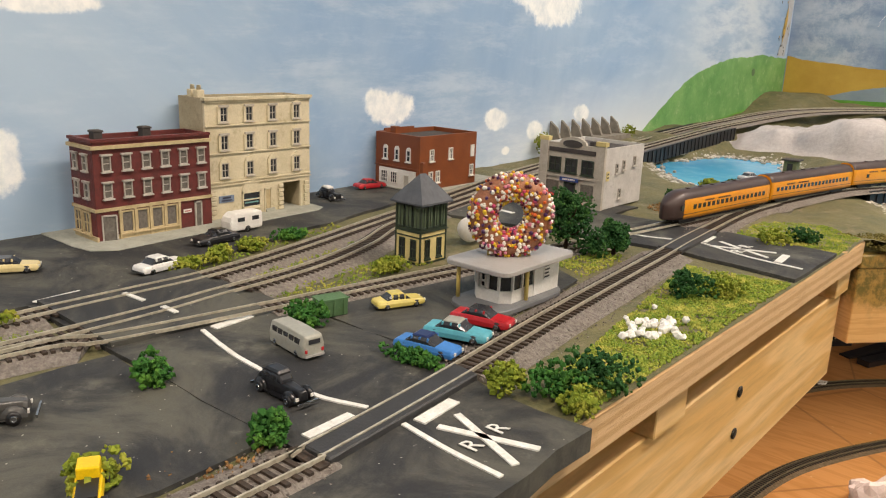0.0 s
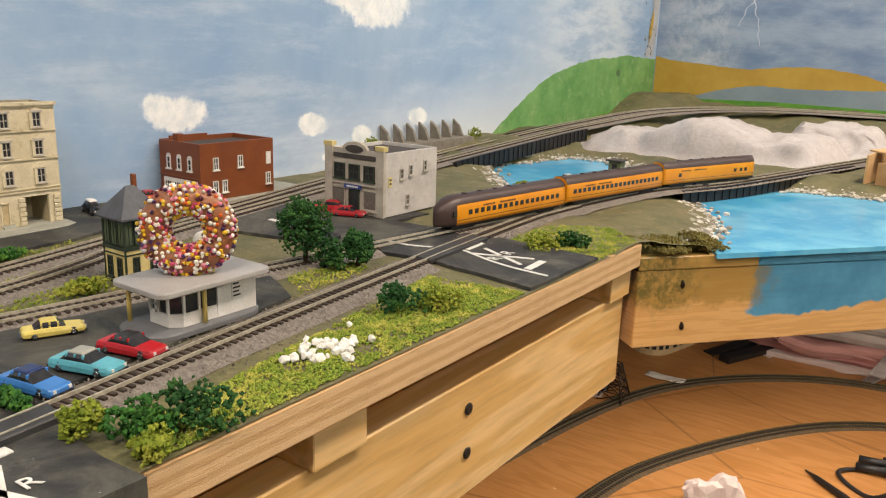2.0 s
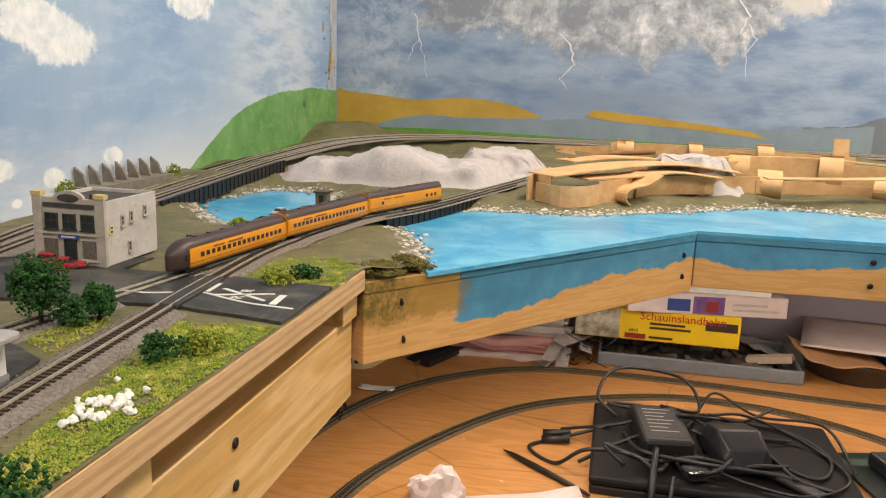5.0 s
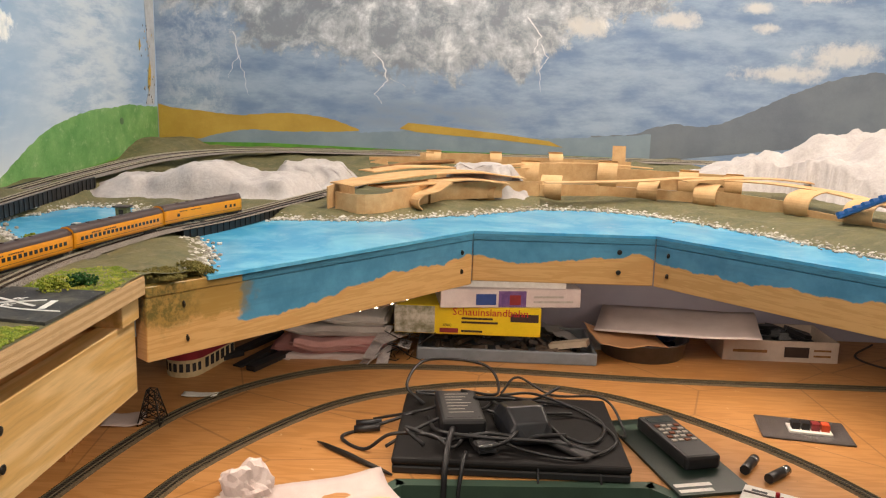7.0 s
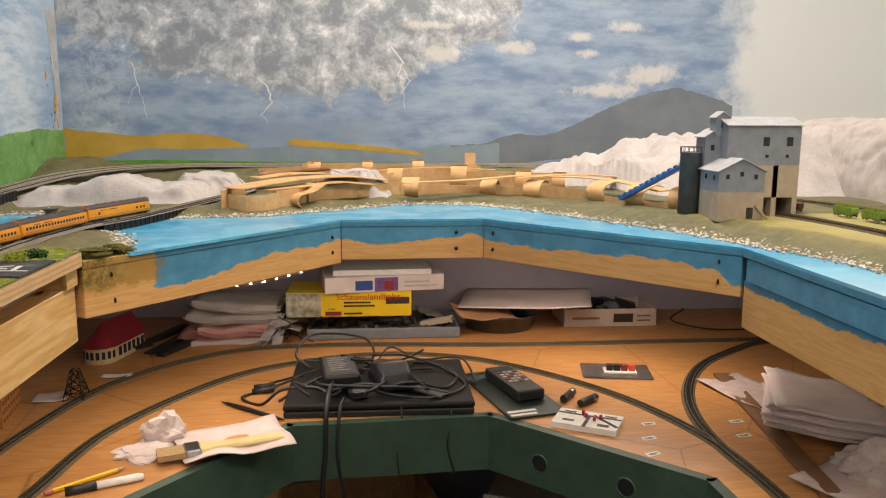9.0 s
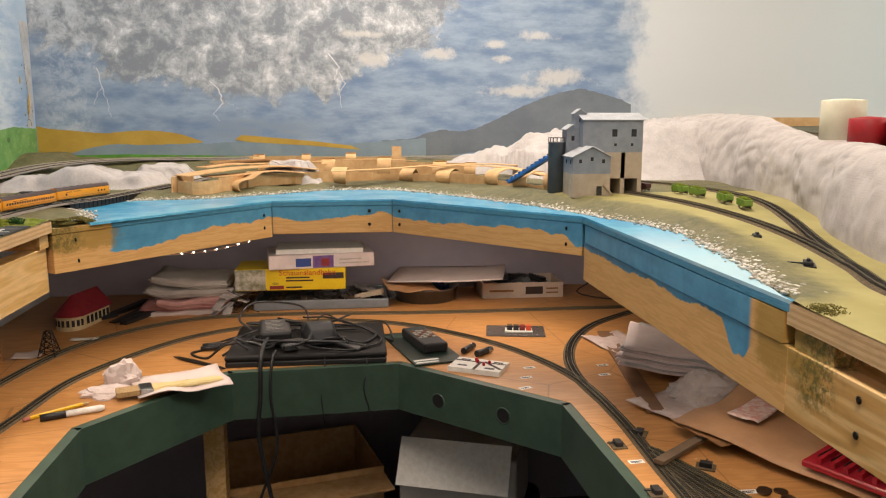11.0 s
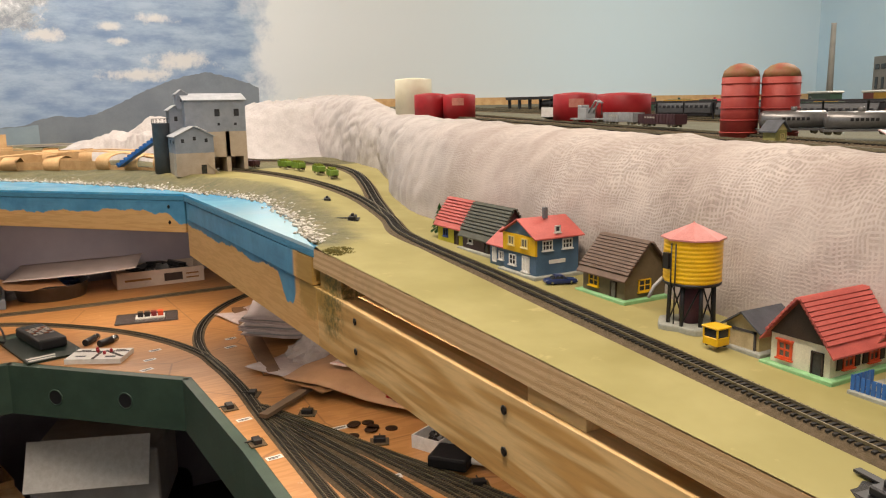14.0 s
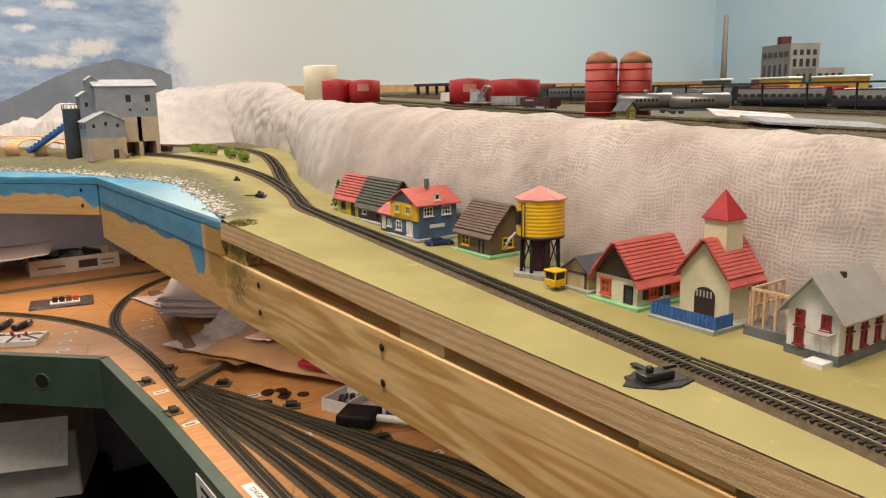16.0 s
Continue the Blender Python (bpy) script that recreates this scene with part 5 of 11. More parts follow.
for x in (x0 + 0.014, x1 - 0.02):
    part("roof_vent", B((x - 0.002, x + 0.002, y0 + 0.012, y0 + 0.016, z1 - 0.003, z1 + 0.003)), M["roof_tar"], ob)

# ---- donut drive-in ----
ob = thing("donut_stand", "white drive-in stand with flat grey roof and giant sprinkled donut", "building")


def rounded(x0, x1, y0, y1, r, n=5):
    out = []
    for cx, cy, a0 in ((x1 - r, y1 - r, 0), (x0 + r, y1 - r, 90), (x0 + r, y0 + r, 180), (x1 - r, y0 + r, 270)):
        out += [(cx + r * math.cos(radians(a0 + 90 * k / n)), cy + r * math.sin(radians(a0 + 90 * k / n))) for k in range(n + 1)]
    return out


bm = bmesh.new()
prism(bm, rounded(-0.2485, -0.2135, 0.299, 0.366, 0.012), G - 0.001, G + 0.0022)
soft(part("base_slab", bm, M["grey_dk"], ob), 0.0005, 1)
z0 = G + 0.0022
foot = [(-0.238, 0.314), (-0.2235, 0.314), (-0.219, 0.319), (-0.219, 0.362), (-0.243, 0.362), (-0.243, 0.319)]
bm = bmesh.new()
prism(bm, foot, z0, z0 + 0.0065)
part("counter_wall", bm, M["white"], ob)
bm = bmesh.new()
prism(bm, [(x + (0.0006 if x < -0.231 else -0.0006), y + 0.0005) for x, y in foot], z0 + 0.0065, z0 + 0.0180)
part("glazing", bm, M["pane"], ob)
part("back_wall", B((-0.2433, -0.2187, 0.3385, 0.3625, z0, z0 + 0.0180)), M["white"], ob)
for x, y in ((-0.2375, 0.3142), (-0.2308, 0.3142), (-0.224, 0.3142), (-0.2192, 0.3195), (-0.2192, 0.328), (-0.2428, 0.3195), (-0.2428, 0.329)):
    part("mullion", B((x - 0.0006, x + 0.0006, y - 0.0006, y + 0.0006, z0 + 0.0065, z0 + 0.0180)), M["white"], ob)
part("serving_window", B((-0.2355, -0.2315, 0.3128, 0.314, z0 + 0.0065, z0 + 0.0075), (-0.2355, -0.2348, 0.3128, 0.314, z0 + 0.0065, z0 + 0.014), (-0.2322, -0.2315, 0.3128, 0.314, z0 + 0.0065, z0 + 0.014), (-0.2355, -0.2315, 0.3128, 0.314, z0 + 0.0102, z0 + 0.0110)), M["white"], ob)
part("menu_sign", B((-0.2187, -0.2181, 0.347, 0.3525, z0 + 0.0075, z0 + 0.0165)), M["white"], ob)
part("menu_bar", B(*[(-0.2181, -0.2179, 0.3475, 0.352 - 0.0008 * (k % 2), z0 + 0.0085 + 0.0020 * k, z0 + 0.0093 + 0.0020 * k) for k in range(4)]), M["black"], ob)
bm = bmesh.new()
prism(bm, rounded(-0.2525, -0.2115, 0.3025, 0.3685, 0.006), z0 + 0.0180, z0 + 0.0208)
soft(part("roof", bm, M["grey_flat"], ob, "smooth flat grey roof"), 0.0006, 2)
zr = z0 + 0.0208
for x, y in ((-0.246, 0.3085), (-0.2175, 0.330)):
    bm = bmesh.new()
    tube(bm, [(x, y, z0), (x, y, zr - 0.003)], 0.0011, 10)
    part("post", bm, M["post_yellow"], ob)
# the donut stands upright on two pegs
DC = Vector((-0.2325, 0.3335, zr + 0.0215))
dm = Matrix.Translation(DC) @ Matrix.Rotation(radians(49), 4, "Z") @ Matrix.Rotation(radians(90), 4, "X")
R, r = 0.0152, 0.0072
bm = bmesh.new()
NU, NV = 48, 20
ring = []
for i in range(NU):
    a = 2 * math.pi * i / NU
    row = []
    for j in range(NV):
        b = 2 * math.pi * j / NV
        k = 1 + 0.05 * noise.noise((math.cos(a) * 2, math.sin(a) * 2, b)) + 0.02 * noise.noise((math.cos(a) * 9, math.sin(a) * 9, b * 3))
        row.append(bm.verts.new(dm @ Vector(((R + r * k * math.cos(b)) * math.cos(a), (R + r * k * math.cos(b)) * math.sin(a), r * k * 0.92 * math.sin(b)))))
    ring.append(row)
for i in range(NU):
    for j in range(NV):
        bm.faces.new((ring[i][j], ring[(i + 1) % NU][j], ring[(i + 1) % NU][(j + 1) % NV], ring[i][(j + 1) % NV])).smooth = True
donut = part("donut", bm, M["icing"], ob, "giant brown glazed donut")
for s in (-1, 1):
    p = dm @ Vector((s * 0.0108, -0.0172, 0))
    bm = bmesh.new()
    tube(bm, [(p.x, p.y, zr - 0.0005), (p.x, p.y, p.z)], 0.0010, 8)
    part("peg", bm, M["post_yellow"], ob)
SPRINKLE = [plain("sprinkle_" + k, c, 0.3) for k, c in (("white", "f0ece2"), ("yellow", "e3b52a"), ("pink", "c94a72"), ("yellow", "e8c63a"), ("violet", "4a2a5c"), ("orange", "d8642a"), ("maroon", "5a2030"), ("white", "efe9dc"), ("pink", "e08aa0"), ("white", "f2eee6"))]
BALL = []
for mt in SPRINKLE:
    bm = bmesh.new()
    bmesh.ops.create_icosphere(bm, subdivisions=2, radius=0.00118)
    for f in bm.faces:
        f.smooth = True
    BALL.append(mesh("sprinkle", bm, mt))
rest = [bmesh.new() for _ in SPRINKLE]
r2 = random.Random(3)
for k in range(980):
    a, b = r2.uniform(0, 2 * math.pi), r2.uniform(0, 2 * math.pi)
    q = dm @ Vector(((R + (r + 0.0003) * math.cos(b)) * math.cos(a), (R + (r + 0.0003) * math.cos(b)) * math.sin(a), (r + 0.0003) * 0.92 * math.sin(b)))
    c = r2.randrange(len(BALL))
    if k < 290:
        s = new("sprinkle", BALL[c])
        s.parent, s.matrix_basis = donut, Matrix.Translation(q)
    else:
        bmesh.ops.create_icosphere(rest[c], subdivisions=1, radius=0.00104, matrix=Matrix.Translation(q))
for c, bm in enumerate(rest):
    tagged(part("sprinkle_coat", bm, SPRINKLE[c], donut), "small round sugar beads", kind="stuff")

# ---- streamliner train ----
D_LINE = spline([(p[0], p[1], (p[2] if len(p) > 2 else G - 0.001) + 0.0042) for p in TR_D], 0.004)


def at_y(y):
    for a, b in zip(D_LINE, D_LINE[1:]):
        if a.y <= y < b.y:
            return a + (b - a) * ((y - a.y) / (b.y - a.y))
    return D_LINE[-1]


def rail_car(m, length, nose, tail, windows, label):
    """A smooth-sided car: rounded roof over flat sides; nose or tail may be drawn in to a round end."""
    car = thing("passenger_car", label, "train car", m, "streamliner cars")
    w, h = 0.0092, 0.0225
    prof = [(-w * 0.95, 0.0012), (-w, 0.004), (-w, 0.0135), (-w * 0.96, 0.0165), (-w * 0.80, 0.0198), (-w * 0.45, 0.0220), (0, h)]
    prof = prof + [(-x, z) for x, z in prof[-2::-1]]
    stations = []
    N = 30
    for i in range(N + 1):
        x = -length / 2 + length * i / N
        k, drop = 1.0, 0.0
        if nose:
            f = (x + length / 2) / 0.020
            if f < 1:
                k = math.sqrt(max(0.0, 1 - (1 - f) ** 2)) * 0.93 + 0.07
                drop = (1 - f) ** 2 * 0.45
        if tail:
            f = (length / 2 - x) / 0.012
            if f < 1:
                k = math.sqrt(max(0.0, 1 - (1 - f) ** 2)) * 0.85 + 0.15
        stations.append((x, k, drop))
    bm = bmesh.new()
    rings = []
    for x, k, drop in stations:
        rings.append([bm.verts.new((x, y * k, 0.0012 + (z - 0.0012) * (1 - drop))) for y, z in prof])
    K = len(prof)
    for i, (a, b) in enumerate(zip(rings, rings[1:])):
        for j in range(K):
            f = bm.faces.new((a[j], a[(j + 1) % K], b[(j + 1) % K], b[j]))
            f.smooth = j != K - 1
            top = 3 <= j <= K - 5
            dark_nose = nose and stations[i][0] < -length / 2 + 0.011
            f.material_index = 1 if top or dark_nose else 0
    bm.faces.new(rings[0]).material_index = 1 if nose else 0
    bm.faces.new(rings[-1][::-1]).material_index = 0
    part("body", bm, [M["train_yellow"], M["train_brown"]], car, "yellow sides under a dark brown rounded roof")
    a0 = -length / 2 + (0.026 if nose else 0.008)
    a1 = length / 2 - (0.018 if tail else 0.008)
    if windows:
        n = int((a1 - a0) / 0.0065)
        me = CACHE.setdefault("train_window", mesh("window", B((-0.002, 0.002, -0.0003, 0.0003, 0, 0.0036)), M["pane"]))
        for s in (-1, 1):
            for k in range(n):
                p = new("window", me)
                p.parent, p.matrix_basis = car, pose(a0 + (a1 - a0) * (k + 0.5) / n, s * w, 0.0082)
    else:
        me = CACHE.setdefault("train_window", mesh("window", B((-0.002, 0.002, -0.0003, 0.0003, 0, 0.0036)), M["pane"]))
        for s in (-1, 1):
            for x in (a0 + 0.016, a1 - 0.022, a1 - 0.012, a1 - 0.004):
                p = new("window", me)
                p.parent, p.matrix_basis = car, pose(x, s * w, 0.0078)
    for s in (-1, 1):
        bars = [(a0 + 0.018 + 0.0028 * k, a0 + 0.0198 + 0.0028 * k, s * w - 0.0003, s * w + 0.0003, 0.0130, 0.0142) for k in list(range(5)) + list(range(7, 14))]
        part("lettering_bar", B(*bars), M["train_brown"], car)
        part("stripe", B((-length / 2 + (0.014 if nose else 0.001), length / 2 - (0.008 if tail else 0.001), s * w - 0.0002, s * w + 0.0002, 0.0048, 0.0052)), M["train_brown"], car)
    if nose:
        for s in (-1, 1):
            p = part("cab_window", B((-0.0026, 0.0026, -0.0004, 0.0004, 0, 0.0042)), M["pane"], car)
            p.matrix_basis = pose(-length / 2 + 0.0135, s * w * 0.955, 0.0082, 0, 0, -s * 8)
        bm = bmesh.new()
        bmesh.ops.create_icosphere(bm, subdivisions=2, radius=0.00088, matrix=Matrix.Translation((-length / 2 + 0.003, 0, 0.0105)))
        part("headlight", bm, M["white"], car)
    part("roof_vent", B(*[(-length / 2 + 0.03 + 0.018 * k, -length / 2 + 0.033 + 0.018 * k, -0.0012, 0.0012, h - 0.0004, h + 0.0006) for k in range(int((length - 0.05) / 0.018))]), M["train_brown"], car)
    part("underframe", B((-length / 2 + 0.012, length / 2 - 0.004, -w * 0.75, w * 0.75, -0.001, 0.0014)), M["train_black"], car)
    for x in (-length / 2 + 0.026, length / 2 - 0.022):
        tr = part("bogie", B((x - 0.011, x + 0.011, -0.0065, -0.005, -0.0026, 0.001), (x - 0.011, x + 0.011, 0.005, 0.0065, -0.0026, 0.001), (x - 0.003, x + 0.003, -0.006, 0.006, -0.0012, 0.001)), M["train_black"], car)
        for dx in (-0.0075, 0.0075):
            bm = bmesh.new()
            lathe(bm, [(0.0029, -0.0058), (0.0029, -0.0046), (0.0008, -0.0044), (0.0008, 0.0044), (0.0029, 0.0046), (0.0029, 0.0058)], 14, pose(x + dx, 0, -0.0003, 90, 0, 0))
            part("wheelset", bm, M["rail_dark"], tr)
    return car


TRAIN_Y = [0.556, 0.708, 0.858, 1.004]
for k in range(3):
    a, b = at_y(TRAIN_Y[k]), at_y(TRAIN_Y[k + 1])
    d = b - a
    m = Matrix.Translation((a + b) / 2 + Vector((0, 0, 0.0024))) @ Matrix.Rotation(math.atan2(d.y, d.x), 4, "Z")
    rail_car(m, d.length - 0.003, k == 0, k == 2, k < 2, ("yellow streamliner power car with a round dark brown nose", "yellow and brown streamliner coach with a row of windows", "yellow streamliner baggage car with a rounded tail")[k])
    if k:
        solo("vestibule_diaphragm", B((-0.0022, 0.0022, -0.007, 0.007, 0.002, 0.0185)), M["train_black"], "black rubber bellows between two streamliner cars", "bellows", Matrix.Translation(a + Vector((0, 0, 0.0024))) @ Matrix.Rotation(math.atan2(d.y, d.x), 4, "Z"))


# ---- road vehicles ----
def wheel(parent, x, y, r, w, tyre="black"):
    bm = bmesh.new()
    lathe(bm, [(r * 0.6, -w / 2), (r, -w / 2 + 0.0002), (r, w / 2 - 0.0002), (r * 0.6, w / 2)], 14, pose(x, y, r, 90, 0, 0))
    t = part("wheel", bm, M[tyre], parent)
    bm = bmesh.new()
    lathe(bm, [(r * 0.58, -w / 2 - 0.0002), (r * 0.3, -w / 2 - 0.0004), (r * 0.3, w / 2 + 0.0004), (r * 0.58, w / 2 + 0.0002)], 10, pose(x, y, r, 90, 0, 0))
    part("hubcap", bm, M["chrome"], t)


def loft(bm, secs):
    """Sections (x, half width low, half width high, z low, z high) joined into one smooth body."""
    rings = []
    for x, wl, wh, zl, zh in secs:
        zm = zl + (zh - zl) * 0.55
        rings.append([bm.verts.new(p) for p in ((x, -wl, zl), (x, wl, zl), (x, wl * 1.03, zm), (x, wh, zh), (x, -wh, zh), (x, -wl * 1.03, zm))])
    for a, b in zip(rings, rings[1:]):
        for j in range(6):
            bm.faces.new((a[j], a[(j + 1) % 6], b[(j + 1) % 6], b[j]))
    bm.faces.new(rings[0][::-1])
    bm.faces.new(rings[-1])


def car(x, y, z, yaw, paint, label, roof=None, length=0.030, style="sedan", group="cars in the town"):
    ob = thing("car", label, "car", pose(x, y, z, 0, 0, yaw), group)
    L, w = length / 2, length * 0.19
    s = length / 0.030
    bm = bmesh.new()
    if style == "old":
        loft(bm, [(-L, w * .4, w * .3, .0022 * s, .0045 * s), (-L * .8, w * .6, w * .5, .0016 * s, .0072 * s), (-L * .1, w * .6, w * .52, .0016 * s, .0070 * s), (L * .1, w * .5, w * .4, .0016 * s, .0066 * s), (L * .75, w * .38, w * .26, .0020 * s, .0062 * s), (L * .85, w * .34, w * .22, .0020 * s, .0056 * s)])
    else:
        loft(bm, [(-L, w * .84, w * .78, .0020 * s, .0042 * s), (-L * .93, w * .95, w * .86, .0013 * s, .0052 * s), (-L * .45, w, w * .90, .0011 * s, .0056 * s), (L * .3, w, w * .90, .0011 * s, .0054 * s), (L * .9, w * .95, w * .84, .0013 * s, .0048 * s), (L, w * .85, w * .76, .0020 * s, .0040 * s)])
    soft(part("body", bm, paint, ob), 0.0005 * s, 2)
    bm = bmesh.new()
    if style == "old":
        loft(bm, [(-L * .75, w * .45, w * .30, .0065 * s, .0080 * s), (-L * .5, w * .55, w * .42, .0065 * s, .0104 * s), (-L * .02, w * .55, w * .42, .0065 * s, .0104 * s), (L * .14, w * .50, w * .40, .0062 * s, .0075 * s)])
    else:
        loft(bm, [(-L * .62, w * .82, w * .60, .0050 * s, .0056 * s), (-L * .36, w * .82, w * .62, .0050 * s, .0086 * s), (L * .08, w * .82, w * .62, .0050 * s, .0086 * s), (L * .38, w * .82, w * .70, .0050 * s, .0054 * s)])
    cab = part("cabin_glass", bm, M["pane"], ob)
    bm = bmesh.new()
    if style == "open":
        box(bm, -L * .55, -L * .3, -w * .7, w * .7, .0052 * s, .0064 * s)
    elif style == "old":
        loft(bm, [(-L * .74, w * .44, w * .28, .0084 * s, .0092 * s), (-L * .5, w * .53, w * .40, .0092 * s, .0108 * s), (-L * .02, w * .53, w * .40, .0092 * s, .0108 * s), (L * .06, w * .48, w * .38, .0088 * s, .0098 * s)])
    else:
        loft(bm, [(-L * .40, w * .66, w * .58, .0080 * s, .0086 * s), (-L * .34, w * .66, w * .58, .0080 * s, .0090 * s), (L * .06, w * .66, w * .58, .0080 * s, .0090 * s), (L * .13, w * .66, w * .58, .0079 * s, .0085 * s)])
    soft(part("roof", bm, roof or paint, ob), 0.0004, 2)
    if style != "old":
        part("pillar", B(*[(px - 0.0004, px + 0.0004, sy * w * 0.74 - 0.0005, sy * w * 0.74 + 0.0005, .005 * s, .0082 * s) for px in (-L * .38, -L * .12, L * .14) for sy in (-1, 1)]), paint, ob)
    for px, n in ((-L - 0.0004, "rear_bumper"), (L - 0.0002, "front_bumper")):
        part(n, B((px, px + 0.0007, -w * .88, w * .88, .0016 * s, .0026 * s)), M["chrome"], ob)
    for sy in (-1, 1):
        part("headlight", B((L * (.84 if style == "old" else .985), L * (.84 if style == "old" else .985) + 0.0006, sy * w * .62 - .0006, sy * w * .62 + .0006, .0030 * s, .0042 * s)), M["white"], ob)
    if style == "old":
        for sy in (-1, 1):
            for px in (-L * .62, L * .60):
                bm = bmesh.new()
                lathe(bm, [(.0004, -w * .16), (.0036 * s, -w * .14), (.0038 * s, w * .12), (.0010, w * .16)], 14, pose(px, sy * w * .72, .0022 * s, 90, 0, 0))
                bmesh.ops.delete(bm, geom=[v for v in bm.verts if v.co.z < .0014 * s], context="VERTS")
                part("mudguard", bm, paint, ob)
        part("running_board", B((-L * .5, L * .5, -w * .85, w * .85, .0014 * s, .0019 * s)), paint, ob)
    for px in (-L * .60, L * .60):
        for sy in (-1, 1):
            wheel(ob, px, sy * w * .86, .0022 * s, .0016 * s)
    return ob


def paint(name, c, rough=0.3):
    return surf(name, c, None, 60, rough, 0, 0.02)


P = {k: paint(k + "_car_paint", c) for k, c in dict(yellow="d8c76a", blue="3f7fc8", aqua="5fb0c0", red="b8242c", cream="e0cf96", white="e8e8e4", black="1d1d20", grey="a3a398", navy="1f3060", silver="b9bcc0", bright_yellow="efc810", dk_grey="4b4a48").items()}
car(-0.261, 0.279, G, 68, P["yellow"], "pale yellow saloon car parked near the track", None, 0.0265)
car(-0.209, 0.243, G, 12, P["blue"], "bright blue saloon car parked by a bush", P["navy"])
car(-0.211, 0.266, G, 18, P["aqua"], "light aqua two-door car parked in the row", P["grey"], 0.031)
car(-0.214, 0.2885, G, 14, P["red"], "red open sports car parked in the row", P["black"], 0.031, "open")
car(-0.2190, 0.1725, G, -2, P["black"], "black vintage coupe on the crossing road", None, 0.029, "old")
car(-0.428, 0.284, G, 272, P["black"], "black two-door car towing a caravan", None, 0.031)
car(-0.396, 0.226, G, 97, P["white"], "white saloon car with a roof sign", None, 0.030)
car(-0.446, 0.165, G, 60, P["cream"], "cream open car at the kerb", P["black"], 0.030, "open")
car(-0.490, 0.437, G, -10, P["black"], "black and white vintage police car", P["white"], 0.030, "old")
car(-0.505, 0.498, G, 80, P["red"], "red car before the rust-red store", None, 0.030)
car(-0.340, 0.566, G, 20, P["red"], "red saloon car before the grey store", None, 0.028)
car(-0.365, 0.568, G, 200, P["red"], "red vintage coupe before the grey store", None, 0.028, "old")
car(-0.285, 0.845, G + 0.002, 70, P["silver"], "silver sports car on the gravel by the pond", None, 0.028)
car(-0.274, 0.088, G, 60, P["dk_grey"], "dark grey vintage van on the asphalt yard", None, 0.034, "old")
car(-0.3, 0.493, G, 190, P["black"], "black saloon waiting at the level crossing", None, 0.028)
# yellow loader, seen in part
ob = thing("toy_loader", "bright yellow toy loader with black engine", "vehicle", pose(-0.203, 0.090, G, 0, 0, -30) @ Matrix.Scale(0.72, 4))
bm = bmesh.new()
loft(bm, [(-0.016, .005, .0045, .003, .009), (-0.004, .0055, .005, .003, .010), (0.006, .0055, .005, .003, .008), (0.018, .005, .0045, .003, .007)])
soft(part("body", bm, P["bright_yellow"], ob), 0.0006, 2)
soft(part("cab", B((-0.010, 0.0, -0.0045, 0.0045, 0.009, 0.0145)), P["bright_yellow"], ob), 0.0008, 2)
part("engine_cover", B((0.0, 0.014, -0.004, 0.004, 0.008, 0.0098)), M["black"], ob)
for x in (-0.010, 0.011):
    for sy in (-1, 1):
        wheel(ob, x, sy * 0.006, 0.0036, 0.003)
# microbus
ob = thing("microbus", "pale grey microbus with a rounded roof", "van", pose(-0.2515, 0.205, G, 0, 0, 172) @ Matrix.Scale(0.87, 4), "cars in the town")
bm = bmesh.new()
loft(bm, [(-.0165, .0052, .0042, .0018, .0112), (-.0155, .0060, .0048, .0012, .0124), (0, .0062, .0050, .0012, .0128), (.0148, .0060, .0048, .0012, .0122), (.0168, .0050, .0038, .0020, .0100)])
soft(part("body", bm, P["grey"], ob), 0.0011, 3)
for sy in (-1, 1):
    for k in range(5):
        part("window", B((-.0125 + .0052 * k, -.0085 + .0052 * k, sy * .0059 - .0004, sy * .0059 + .0003, .0078, .0104)), M["pane"], ob)
part("rear_window", B((-.0168, -.0160, -.0032, .0032, .0082, .0104)), M["pane"], ob)
for sy in (-1, 1):
    part("tail_light", B((-.0169, -.0163, sy * .0046 - .0006, sy * .0046 + .0006, .0040, .0056)), P["red"], ob)
part("rear_bumper", B((-.0174, -.0164, -.0052, .0052, .0018, .0028)), M["grey_flat"], ob)
for x in (-.0095, .0100):
    for sy in (-1, 1):
        wheel(ob, x, sy * .0052, .0026, .0018)
# caravan
ob = thing("caravan", "white touring caravan behind a black car", "caravan", pose(-0.445, 0.316, G, 0, 0, 272))
bm = bmesh.new()
loft(bm, [(-.0140, .0052, .0050, .0030, .0120), (-.0128, .0056, .0054, .0016, .0136), (0.0085, .0056, .0054, .0016, .0138), (.0120, .0056, .0052, .0016, .0110), (.0132, .0054, .0050, .0030, .0080)])
soft(part("body", bm, M["white"], ob), 0.0009, 2)
for x in (-.0075, .0045):
    part("window", B((x - .0028, x + .0028, -.0060, -.0054, .0078, .0105)), M["pane"], ob)
    part("window", B((x - .0028, x + .0028, .0054, .0060, .0078, .0105)), M["pane"], ob)
part("rear_window", B((-.0143, -.0136, -.0032, .0032, .0078, .0102)), M["pane"], ob)
part("hitch", B((.012, .020, -.0005, .0005, .0022, .0030)), M["black"], ob)
for sy in (-1, 1):
    wheel(ob, -.001, sy * .0052, .0022, .0014)
